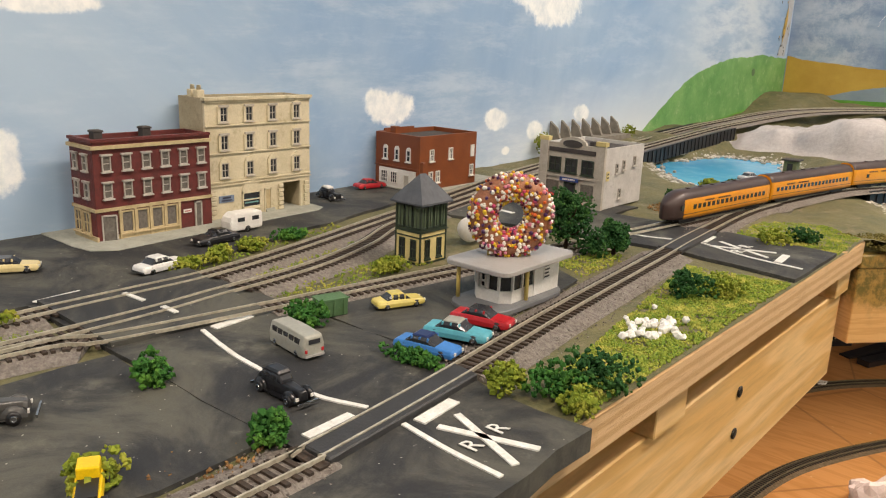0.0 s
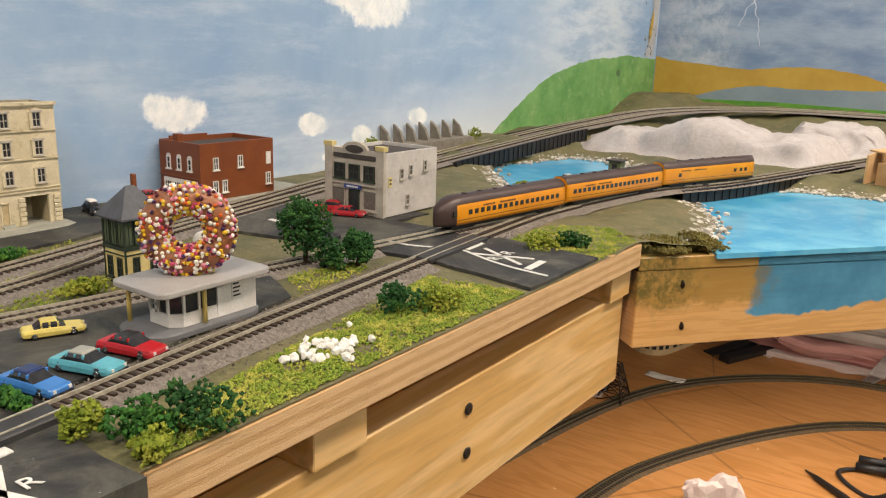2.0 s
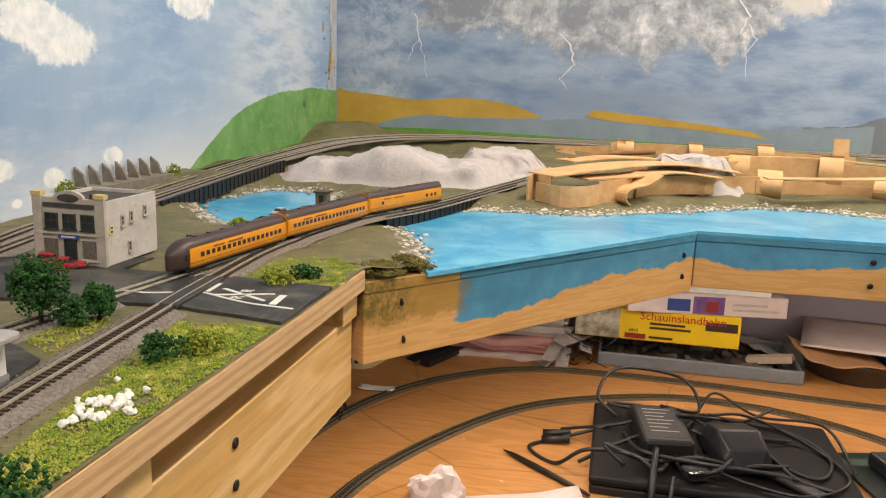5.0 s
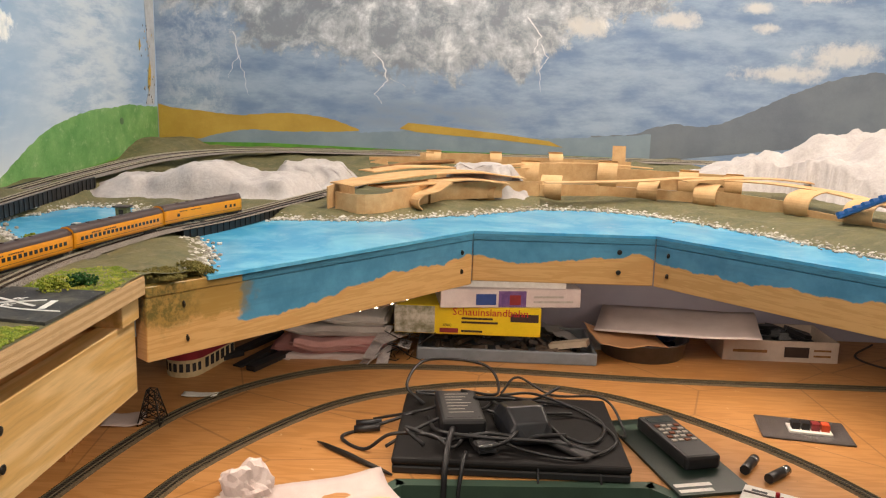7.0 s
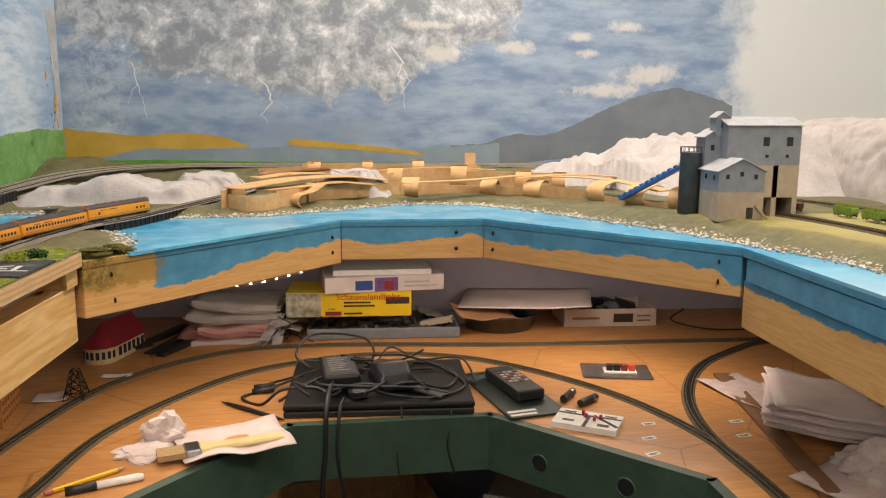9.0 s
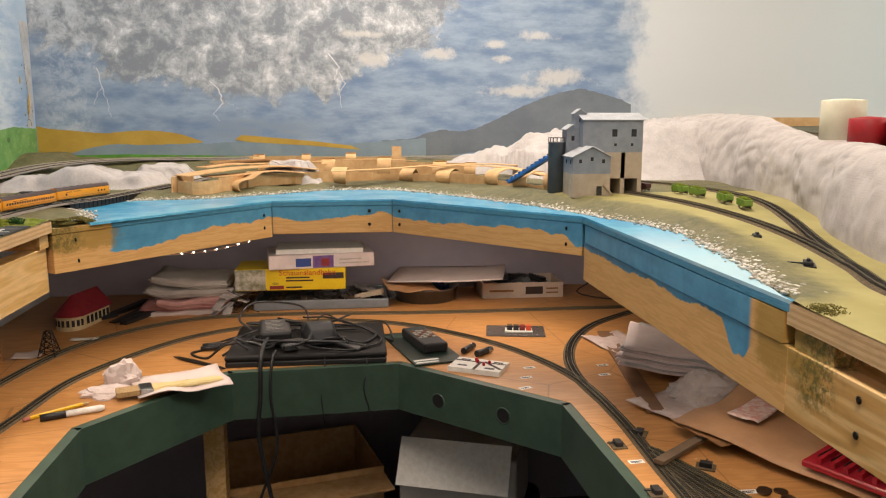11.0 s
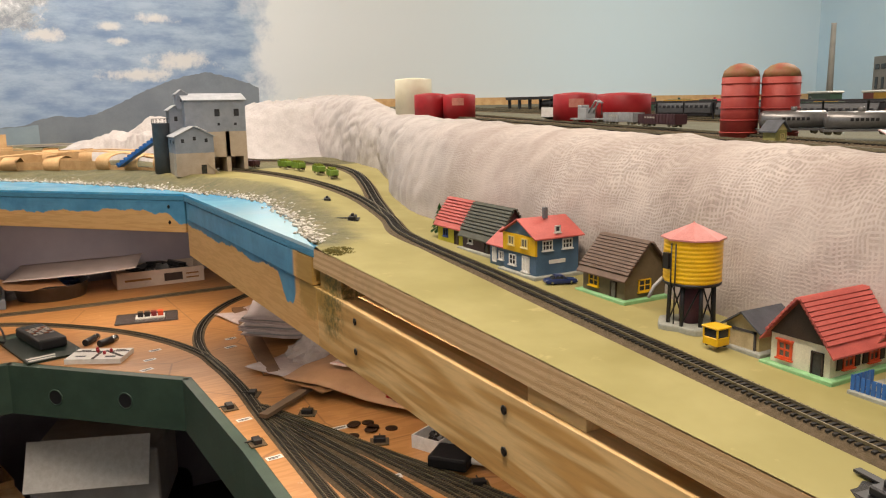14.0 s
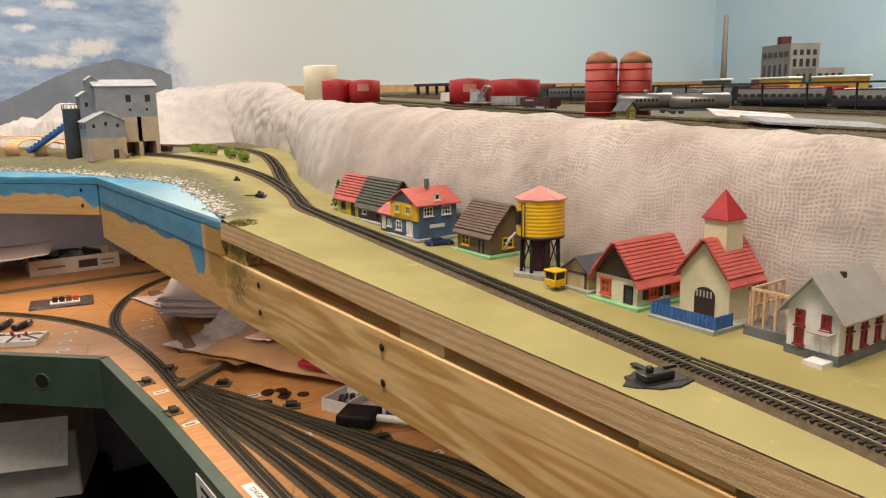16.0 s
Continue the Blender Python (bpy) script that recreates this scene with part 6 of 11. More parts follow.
# skip, white storage tank, hut, buffer
ob = thing("rubbish_skip", "green metal rubbish skip beside a bush", "skip", pose(-0.275, 0.2455, G, 0, 0, 75))
gm = surf("faded_green_metal", "55764f", "47663f", 90, 0.6)
bm = bmesh.new()
loft(bm, [(-.0075, .0042, .0048, 0, .0085), (.0075, .0042, .0048, 0, .0085)])
soft(part("body", bm, gm, ob), 0.0004, 1)
part("lid", B((-.0078, .0078, -.005, .005, .0085, .0092)), gm, ob)
part("rib", B(*[(x - .0004, x + .0004, -.0052, .0052, .001, .0084) for x in (-.005, 0, .005)]), gm, ob)
bm = bmesh.new()
lathe(bm, [(.0005, -.012), (.0075, -.0115), (.0085, -.010), (.0085, .010), (.0075, .0115), (.0005, .012)], 24, pose(-0.322, 0.418, G + 0.0092, 90, 0, 20))
solo("storage_tank", bm, M["white"], "round white storage tank lying by the station track", "tank")
ob = thing("trackside_hut", "small weathered green hut on the gravel", "hut", pose(-0.268, 0.925, G + 0.002))
part("body", B((-.007, .007, -.006, .006, 0, .016)), surf("weathered_green_planks", "6b7350", "59603f", 120, 0.8), ob)
soft(part("roof", B((-.0095, .0095, -.0085, .0085, .016, .0178)), M["roof_tar"], ob), 0.0004, 1)
part("opening", B((-.003, .003, -.0063, -.0058, .005, .013)), M["pane"], ob)


M["moss"] = leafmat("brown_olive_ground_foam", "6d6232", "55532a", "7d7440")


# ---- planting ----
def clump(bm, c, r, rnd, sq=0.85):
    """One ragged lump of foam foliage."""
    m = Matrix.Translation(c) @ Euler((rnd.uniform(0, 6), rnd.uniform(0, 6), rnd.uniform(0, 6))).to_matrix().to_4x4()
    ax = [Vector(v) * r * rnd.uniform(0.65, 1.25) for v in ((1, 0, 0), (-1, 0, 0), (0, 1, 0), (0, -1, 0), (0, 0, sq), (0, 0, -sq))]
    v = [bm.verts.new(m @ p) for p in ax]
    for q in ((0, 2, 4), (2, 1, 4), (1, 3, 4), (3, 0, 4), (2, 0, 5), (1, 2, 5), (3, 1, 5), (0, 3, 5)):
        bm.faces.new([v[i] for i in q])


def bush(x, y, z, sx, sy, h, mat, label, seed, n=None, kind="bush", cr=0.0013):
    rnd = random.Random(seed)
    bm = bmesh.new()
    lobes = [(rnd.uniform(-0.55, 0.55) * sx, rnd.uniform(-0.55, 0.55) * sy, rnd.uniform(0.25, 0.62) * h, rnd.uniform(0.42, 0.68)) for _ in range(6)]
    for k in range(n or int(260 * max(1, (sx + sy) / 0.024))):
        lx, ly, lz, f = rnd.choice(lobes)
        d = Vector((rnd.gauss(0, 1), rnd.gauss(0, 1), rnd.gauss(0, 1))).normalized() * rnd.uniform(0.7, 1.08)
        p = Vector((lx + d.x * sx * f, ly + d.y * sy * f, max(0.0005, lz + d.z * h * f * 0.62)))
        clump(bm, p, cr * rnd.uniform(0.6, 1.35), rnd)
    return solo(kind, bm, M[mat], label, "bush", pose(x, y, z), "bushes")


DARK, OLIVE = "dark green foam bush on bare ground", "olive yellow foam bush among turf"
for i, (x, y, sx, sy, h, mt) in enumerate([
        (-0.266, 0.145, .010, .009, .015, "leaf"), (-0.195, 0.148, .0085, .008, .015, "leaf"), (-0.270, 0.229, .011, .010, .015, "leaf"), (-0.2035, 0.229, .017, .007, .009, "leaf"),
        (-0.158, 0.236, .011, .009, .014, "leaf_ol"), (-0.145, 0.247, .013, .011, .018, "leaf"), (-0.138, 0.265, .015, .013, .020, "leaf_dk"), (-0.132, 0.244, .007, .007, .010, "leaf_ol"),
        (-0.162, 0.412, .013, .012, .018, "leaf_dk"), (-0.150, 0.430, .014, .012, .014, "leaf_ol"), (-0.176, 0.582, .014, .014, .012, "leaf_ol"), (-0.160, 0.600, .012, .012, .012, "leaf_dk"),
        (-0.245, 0.448, .010, .010, .020, "leaf_dk"), (-0.394, 0.240, .010, .012, .008, "leaf_ol"), (-0.396, 0.262, .009, .012, .009, "leaf_ol"), (-0.402, 0.290, .009, .013, .009, "leaf_ol"), (-0.410, 0.330, .009, .013, .008, "leaf"),
        (-0.312, 0.325, .010, .016, .009, "leaf_ol"), (-0.365, 0.125, .008, .010, .009, "leaf_ol"), (-0.290, 0.660, .011, .012, .014, "leaf_dk"), (-0.285, 0.690, .012, .012, .012, "leaf_ol"),
        (-0.282, 0.790, .010, .012, .012, "leaf_dk"), (-0.297, 0.770, .011, .012, .011, "leaf_ol"), (-0.512, 0.795, .014, .016, .026, "leaf_ol"), (-0.518, 1.02, .012, .014, .026, "leaf_ol"), (-0.21, 0.095, .01, .01, .012, "leaf_ol"), (-0.15, 0.115, .012, .012, .006, "leaf_ol")]):
    bush(x, y, G - 0.001 if x > -0.5 else 0.015, sx, sy, h, mt, OLIVE if mt == "leaf_ol" else DARK, 40 + i)


def tree(x, y, z, h, spread, seed, label):
    rnd = random.Random(seed)
    ob = thing("tree", label, "tree", pose(x, y, z), "trees")
    bm = bmesh.new()
    tube(bm, [(0, 0, 0), (0.0006, 0.0004, h * 0.3), (0, 0.0006, h * 0.75)], lambda f: 0.0017 * (1 - 0.65 * f), 8)
    for k in range(7):
        a = k * 2.4
        b0 = Vector((0.0004, 0.0004, h * (0.28 + 0.06 * k)))
        tube(bm, [b0, b0 + Vector((math.cos(a), math.sin(a), 0.5)) * spread * 0.45, b0 + Vector((math.cos(a), math.sin(a), 0.9)) * spread * 0.7], lambda f: 0.0008 * (1 - 0.7 * f), 5)
    part("trunk", bm, surf("brown_twig_bark", "4a3826", "3a2b1c", 300, 0.9), ob)
    bm = bmesh.new()
    lobes = [(math.cos(k * 2.4) * spread * 0.55, math.sin(k * 2.4) * spread * 0.55, h * (0.36 + 0.055 * k), rnd.uniform(0.38, 0.55) * spread) for k in range(11)] + [(0, 0, h * 0.86, spread * 0.4)]
    for k in range(1500):
        lx, ly, lz, rr = rnd.choice(lobes)
        d = Vector((rnd.gauss(0, 1), rnd.gauss(0, 1), rnd.gauss(0, 1))).normalized() * rr * rnd.uniform(0.55, 1.1)
        clump(bm, Vector((lx, ly, lz)) + d, 0.0012 * rnd.uniform(0.6, 1.4), rnd)
    part("crown", bm, M["leaf_dk"] if seed % 2 else M["leaf"], ob)
    return ob


tree(-0.262, 0.440, G - 0.001, 0.040, 0.017, 5, "dark green foam tree behind the drive-in")
tree(-0.238, 0.462, G - 0.001, 0.021, 0.010, 9, "small dark green foam tree by the crossing")

TURF = [
    ([(-0.13, 0.236), (-0.155, 0.255), (-0.180, 0.40), (-0.192, 0.475), (-0.130, 0.484)], 19000, "turf"),
    ([(-0.13, 0.56), (-0.205, 0.568), (-0.205, 0.66), (-0.165, 0.68), (-0.130, 0.65)], 6000, "turf"),
    ([(-0.225, 0.40), (-0.262, 0.42), (-0.245, 0.47), (-0.226, 0.465)], 1300, "turf"),
    ([(-0.385, 0.24), (-0.398, 0.24), (-0.425, 0.38), (-0.412, 0.38)], 1300, "turf"),
    ([(-0.345, 0.26), (-0.357, 0.26), (-0.385, 0.40), (-0.366, 0.37)], 1300, "turf"),
    ([(-0.31, 0.245), (-0.324, 0.245), (-0.335, 0.36), (-0.305, 0.36)], 700, "turf"),
    ([(-0.135, 0.05), (-0.16, 0.05), (-0.16, 0.122), (-0.132, 0.125)], 900, "turf"),
    ([(-0.345, 0.05), (-0.355, 0.05), (-0.355, 0.14), (-0.347, 0.14)], 250, "turf"),
    ([(-0.24, 0.58), (-0.226, 0.58), (-0.232, 0.63), (-0.236, 0.63)], 220, "turf"),
    ([(-0.255, 0.60), (-0.30, 0.63), (-0.295, 0.76), (-0.25, 0.70)], 1500, "straw"),
    ([(-0.235, 0.80), (-0.30, 0.80), (-0.295, 0.93), (-0.22, 0.90)], 1800, "straw"),
    ([(-0.20, 0.10), (-0.18, 0.14), (-0.205, 0.148), (-0.215, 0.12)], 300, "straw"),
]
for i, (poly, n, mt) in enumerate(TURF):
    rnd = random.Random(90 + i)
    bm = bmesh.new()
    xs, ys = [p[0] for p in poly], [p[1] for p in poly]
    k = 0
    while k < n:
        x, y = rnd.uniform(min(xs), max(xs)), rnd.uniform(min(ys), max(ys))
        k += 1
        if not inside(x, y, poly):
            continue
        dens = noise.noise((x * 60, y * 60, 2.0))
        if dens < -0.25 and rnd.random() < 0.8:
            continue
        clump(bm, Vector((x, y, G - 0.0018 + rnd.uniform(0, 0.0008) + max(0, dens) * 0.0012)), rnd.uniform(0.0004, 0.0011), rnd, 0.8)
    solo("turf", bm, M[mt], "loose yellow-green turf on the ground" if mt == "turf" else "brown crumbled turf on the ground", "grass", kind="stuff")
# loose ballast grains along the branch track
bm = bmesh.new()
rnd = random.Random(5)
for p, d in even(spline(TR_A[1:], 0.01), 0.0011):
    s = Vector((d.y, -d.x, 0))
    for k in range(2):
        o = rnd.choice((-1, 1)) * rnd.uniform(0.009, 0.024)
        if 0.15 < p.y < 0.237 or 0.478 < p.y < 0.556:
            continue
        q = p + s * o
        clump(bm, Vector((q.x, q.y, G - 0.0015 + 0.0035 * max(0, 1 - (abs(o) - 0.009) / 0.010))), rnd.uniform(0.0004, 0.0008), rnd)
solo("gravel", bm, M["ballast"], "pinkish grey loose ballast beside the branch track", "gravel", kind="stuff")
# white rocks in the grass
bm = bmesh.new()
rnd = random.Random(12)
for k in range(46):
    x, y = -0.152 + rnd.gauss(0, 0.007), 0.346 + rnd.gauss(0, 0.011)
    c = bmesh.ops.create_icosphere(bm, subdivisions=1, radius=rnd.uniform(0.0012, 0.0026), matrix=pose(x, y, G + 0.0002, rnd.uniform(0, 90), rnd.uniform(0, 90), 0))
    for v in c["verts"]:
        v.co += Vector((rnd.uniform(-1, 1), rnd.uniform(-1, 1), rnd.uniform(-1, 1))) * 0.0004
solo("white_rocks", bm, M["white_rock"], "heap of small white rocks in the grass", "rocks", kind="stuff")

# thin moss where the river meets the town and the shelf
for i, (x, y, z, sx, sy, h) in enumerate(((-0.118, 0.678, -0.002, .020, .022, .006), (-0.098, 0.704, -0.003, .018, .018, .005), (-0.138, 0.690, -0.001, .022, .024, .007), (-0.108, 0.722, -0.001, .020, .018, .006), (-0.140, 0.668, 0.001, .016, .014, .005), (0.752, 0.020, -0.008, .016, .034, .007))):
    bush(x, y, z, sx, sy, h, "moss", "thin brown-olive ground foam along the board edge", 300 + i, 700, "moss", 0.0010)


# ---- painted scenery on the backdrop ----
def painted(name, pts, wall, material, label, layer=0):
    """A flat patch of paint; pts are along the wall and up."""
    bm = bmesh.new()
    prism(bm, pts, 0.0002 + 0.0004 * layer, 0.0005 + 0.0004 * layer)
    m = pose(-0.516, 0, 0, 90, 0, 90.8) if wall == "w" else pose(0, 1.72, 0, 90, 0, 0)
    return solo(name, bm, material, label, "painting", m, kind="structure")


def skyline(pts, bottom, seed, amp=0.0025):
    rnd = random.Random(seed)
    top = [(p.x, p.y + rnd.uniform(-amp, amp) * 0.5) for p in spline(pts, 0.008)]
    return [(top[0][0], bottom[0])] + [(top[-1][0], bottom[1])] + top[::-1]


hill_green = surf("streaky_green_hill_paint", "7fb06a", "5b9450", 18, 0.5, 0, 0.2, 0.0006, 300, "b9cba0")
painted("painted_hill", skyline([(1.06, 0.012), (1.14, 0.055), (1.24, 0.100), (1.33, 0.120), (1.42, 0.132), (1.50, 0.135), (1.57, 0.140), (1.65, 0.136), (1.718, 0.134)], (0.0, 0.045), 1), "w", hill_green, "green hill painted on the west backdrop")
painted("painted_bush", [(0.0045 * math.cos(a) * 2 + 1.53, 0.108 + 0.007 * math.sin(a)) for a in [2 * math.pi * i / 14 for i in range(14)]], "w", surf("dark_green_dab_of_paint", "4a6a4a", "5c7a55", 90, 0.5), "dark green bush painted on the hill", 1)
painted("painted_verge", [(1.10, 0.0), (1.718, 0.042), (1.718, 0.056), (1.40, 0.030), (1.12, 0.018)], "w", surf("bright_green_verge_paint", "6aa83a", "528c2c", 40, 0.5), "bright green verge painted under the hill", 1)
painted("painted_mountain", skyline([(0.42, 0.10), (0.50, 0.103), (0.585, 0.127), (0.65, 0.125), (0.70, 0.133), (0.76, 0.160), (0.826, 0.192), (0.90, 0.222), (0.96, 0.240), (1.02, 0.248), (1.07, 0.236), (1.12, 0.224), (1.17, 0.205)], (0.03, 0.12), 4, 0.004), "n", surf("dark_grey_mountain_paint", "6c7580", "7b848c", 9, 0.55, 0, 0.15), "dark grey mountain painted on the north backdrop")
painted("painted_hills", skyline([(-0.538, 0.095), (-0.44, 0.085), (-0.33, 0.093), (-0.20, 0.088), (-0.09, 0.090), (0.05, 0.100), (0.15, 0.100), (0.30, 0.090), (0.42, 0.095), (0.55, 0.105)], (0.03, 0.03), 5), "n", surf("blue_grey_far_hill_paint", "7d909c", "8d9fa9", 10, 0.55, 0, 0.15), "blue-grey far hills painted on the north backdrop", 1)
ochre = surf("ochre_field_paint", "c8a646", "b8953a", 14, 0.55, 0, 0.15)
painted("painted_field", skyline([(-0.538, 0.140), (-0.49, 0.132), (-0.44, 0.128), (-0.36, 0.121), (-0.30, 0.126), (-0.24, 0.128), (-0.16, 0.120), (-0.09, 0.098)], (0.060, 0.094), 6, 0.002)[:2] + skyline([(-0.538, 0.140), (-0.49, 0.132), (-0.44, 0.128), (-0.36, 0.121), (-0.30, 0.126), (-0.24, 0.128), (-0.16, 0.120), (-0.09, 0.098)], (0.060, 0.094), 6, 0.002)[2:], "n", ochre, "ochre field painted on the north backdrop", 2)
painted("painted_hills", skyline([(-0.46, 0.062), (-0.40, 0.080), (-0.33, 0.090), (-0.25, 0.088), (-0.17, 0.090), (-0.09, 0.093)], (0.04, 0.06), 16, 0.002), "n", surf("blue_grey_near_hill_paint", "7d909c", "8d9fa9", 10, 0.55, 0, 0.15), "blue-grey hills painted before the field", 3)
painted("painted_field", [(0.0, 0.102), (0.04, 0.095), (0.12, 0.090), (0.22, 0.084), (0.32, 0.075), (0.36, 0.071), (0.33, 0.084), (0.24, 0.095), (0.14, 0.105), (0.06, 0.112), (0.02, 0.115)], "n", ochre, "thin ochre field painted on the north backdrop", 2)
painted("painted_verge", [(-0.538, 0.045), (0.6, 0.045), (0.6, 0.052), (0.0, 0.056), (-0.30, 0.062), (-0.538, 0.058)], "n", surf("bright_green_line_paint", "6aa83a", "528c2c", 40, 0.5), "bright green verge line at the foot of the backdrop", 4)
# storm funnel and flying debris in the corner
rnd = random.Random(21)
fun = surf("grey_funnel_cloud_paint", "a3a7ab", "c2c6c9", 20, 0.6)
painted("painted_funnel", [(1.655, 0.139), (1.69, 0.20), (1.675, 0.27), (1.66, 0.42), (1.715, 0.42), (1.715, 0.27), (1.712, 0.19), (1.70, 0.139)], "w", fun, "grey storm funnel painted in the corner", 1)
gold = plain("yellow_debris_paint", "c9a848", 0.6)
painted("painted_debris", [(1.672, 0.165), (1.682, 0.18), (1.688, 0.21), (1.683, 0.232), (1.676, 0.215), (1.668, 0.19)], "w", gold, "yellow scrap of debris painted in the funnel", 3)
painted("painted_debris", [(1.63, 0.25), (1.638, 0.26), (1.634, 0.275), (1.628, 0.265)], "w", gold, "yellow scrap of debris painted in the funnel", 3)
dk = plain("dark_debris_paint", "5a5248", 0.6)
for k in range(30):
    u, v = 1.668 + rnd.gauss(0, 0.018), 0.142 + rnd.random() ** 1.6 * 0.16
    if u > 1.712:
        continue
    painted("painted_speck", [(u - .0015, v), (u + .0012, v - .001), (u + .002, v + .003), (u - .0005, v + .004)], "w", gold if k % 3 == 0 else dk, "dark speck of debris painted in the funnel", 4)
# lightning
bolt = plain("white_lightning_paint", "f2f3f4", 0.5)


def lightning(pts, w, seed):
    rnd = random.Random(seed)
    line = []
    for (a, b), (c, d) in zip(pts, pts[1:]):
        for k in range(5):
            f = k / 5
            line.append((a + (c - a) * f + rnd.uniform(-.003, .003), b + (d - b) * f))
    line.append(pts[-1])
    n = len(line)
    left = [(x - w * (1 - 0.8 * i / n), z) for i, (x, z) in enumerate(line)]
    right = [(x + w * (1 - 0.8 * i / n), z) for i, (x, z) in enumerate(line)]
    bm = bmesh.new()
    for i in range(n - 1):
        prism(bm, [left[i + 1], right[i + 1], right[i], left[i]], 0.002, 0.0023)
    solo("painted_lightning", bm, bolt, "thin white lightning bolt painted on the backdrop", "painting", pose(0, 1.72, 0, 90, 0, 0), "lightning bolts", "structure")


lightning([(-0.365, 0.30), (-0.356, 0.25), (-0.345, 0.215), (-0.335, 0.165)], .0012, 1)
lightning([(-0.356, 0.25), (-0.375, 0.215), (-0.380, 0.20)], .0008, 2)
lightning([(-0.06, 0.265), (-0.035, 0.24), (-0.03, 0.205), (-0.055, 0.175), (-0.04, 0.155)], .0021, 3)
lightning([(-0.035, 0.215), (0.0, 0.20), (0.015, 0.19)], .0009, 4)
lightning([(0.27, 0.345), (0.30, 0.305), (0.285, 0.275), (0.305, 0.262)], .0021, 5)
lightning([(0.30, 0.29), (0.318, 0.262), (0.30, 0.235), (0.305, 0.19)], .0013, 6)

# ---- coaling ramp against the backdrop ----
ob = thing("loading_dock", "row of weathered grey concrete dock piers by the backdrop", "dock")
cm = surf("weathered_grey_concrete", "8a8478", "6f6a60", 120, 0.85)
part("dock_slab", B((-0.536, -0.498, 0.815, 0.985, 0.012, 0.030)), cm, ob)
for k in range(7):
    y = 0.825 + 0.025 * k
    bm = bmesh.new()
    prism(bm, [(-0.0, 0.0), (0.0165, 0.0), (0.010, 0.014), (0.0, 0.022)], -0.002, 0.002, m=pose(-0.525, y, 0.030, 90, 0, 0))
    part("pier", bm, cm, ob)

# ---- shore stones ----
rnd = random.Random(33)
STONES = []
for k in range(5):
    bm = bmesh.new()
    bmesh.ops.create_icosphere(bm, subdivisions=1, radius=1.0)
    for v in bm.verts:
        v.co = Vector((v.co.x * rnd.uniform(0.75, 1.3), v.co.y * rnd.uniform(0.75, 1.3), v.co.z * rnd.uniform(0.5, 0.85)))
    STONES.append(mesh("shore_stone", bm, M["rock"]))
rocks = thing("shore_rocks", "grey and white stones scattered along the river bank", "rocks")
bm_rest = bmesh.new()
shore = [Vector((x, y, 0)) for x, y in SHORE]
spots = even(shore, 0.0022)
for i, (p, d) in enumerate(spots):
    s = Vector((d.y, -d.x, 0))
    for k in range(4):
        o = rnd.gauss(0.009, 0.009)
        out = -1 if inside(*(p + s * 0.004).xy, WATER) else 1
        q = p + s * (out * o)
        r = rnd.uniform(0.0014, 0.0034) * (1.3 if rnd.random() < 0.1 else 1)
        if near_line(q.x, q.y, EDGE)[0] < 0.012 or near_line(q.x, q.y, [(t[0], t[1]) for t in TR_D[8:]])[0] < 0.016:
            continue
        z = -0.002 + terrain_z(q.x, q.y)[0] * 0.8 if not inside(q.x, q.y, WATER) else -0.003
        m = Matrix.Translation((q.x, q.y, z + r * 0.25)) @ Euler((0, 0, rnd.uniform(0, 6))).to_matrix().to_4x4() @ Matrix.Diagonal((r, r, r, 1))
        if len(rocks.children) < 280 and rnd.random() < 0.25:
            st = new("shore_stone", STONES[rnd.randrange(5)])
            st.parent, st.matrix_basis = rocks, m
        else:
            me = STONES[rnd.randrange(5)]
            vs = [bm_rest.verts.new(m @ v.co) for v in me.vertices]
            for f in me.polygons:
                bm_rest.faces.new([vs[j] for j in f.vertices])
nrock = Nodes("mixed_shore_pebbles")
isl = nrock.node("ShaderNodeNewGeometry").outputs["Random Per Island"]
colr = nrock.mix(nrock.ramp(isl, 0.0, 1.0, False), hexc("7f796b"), hexc("d2cec4"))
nrock.bump(nrock.noise(900, 3), 0.4, 0.0005)
nrock.out(colr, 0.85)
tagged(part("pebble_strip", bm_rest, nrock.mat, rocks), "mixed grey pebbles", kind="stuff")

# ---- white batting mounds ----
def mound(name, x0, x1, y0, y1, height, seed, material, label, base, nx=90, ny=40, fold=1.0, sharp=1.0):
    me = bpy.data.meshes.new(name)
    vs, fs = [], []
    for i in range(nx + 1):
        for j in range(ny + 1):
            u, v = i / nx, j / ny
            x = x0 + (x1 - x0) * u + 0.012 * noise.noise((u * 9, v * 9, seed))
            y = y0 + (y1 - y0) * v + 0.012 * noise.noise((u * 9, v * 9, seed + 5))
            e = min(1, 4 * sharp * min(u, 1 - u)) * min(1, 3.2 * sharp * min(v, 1 - v))
            h = height(u, v) * smooth01(e)
            h += fold * e * (0.012 * noise.noise((x * 18, y * 18, seed)) + 0.006 * noise.noise((x * 45, y * 45, seed)) + 0.0025 * abs(noise.noise((x * 110, y * 110, seed))))
            vs.append((x, y, base(x, y) + max(0.0, h) - 0.002))
    for i in range(nx):
        for j in range(ny):
            a = i * (ny + 1) + j
            fs.append((a, a + ny + 1, a + ny + 2, a + 1))
    me.from_pydata(vs, [], fs)
    me.materials.append(material)
    me.polygons.foreach_set("use_smooth", [True] * len(fs))
    return tagged(new(name, me), label, "scenery mound")


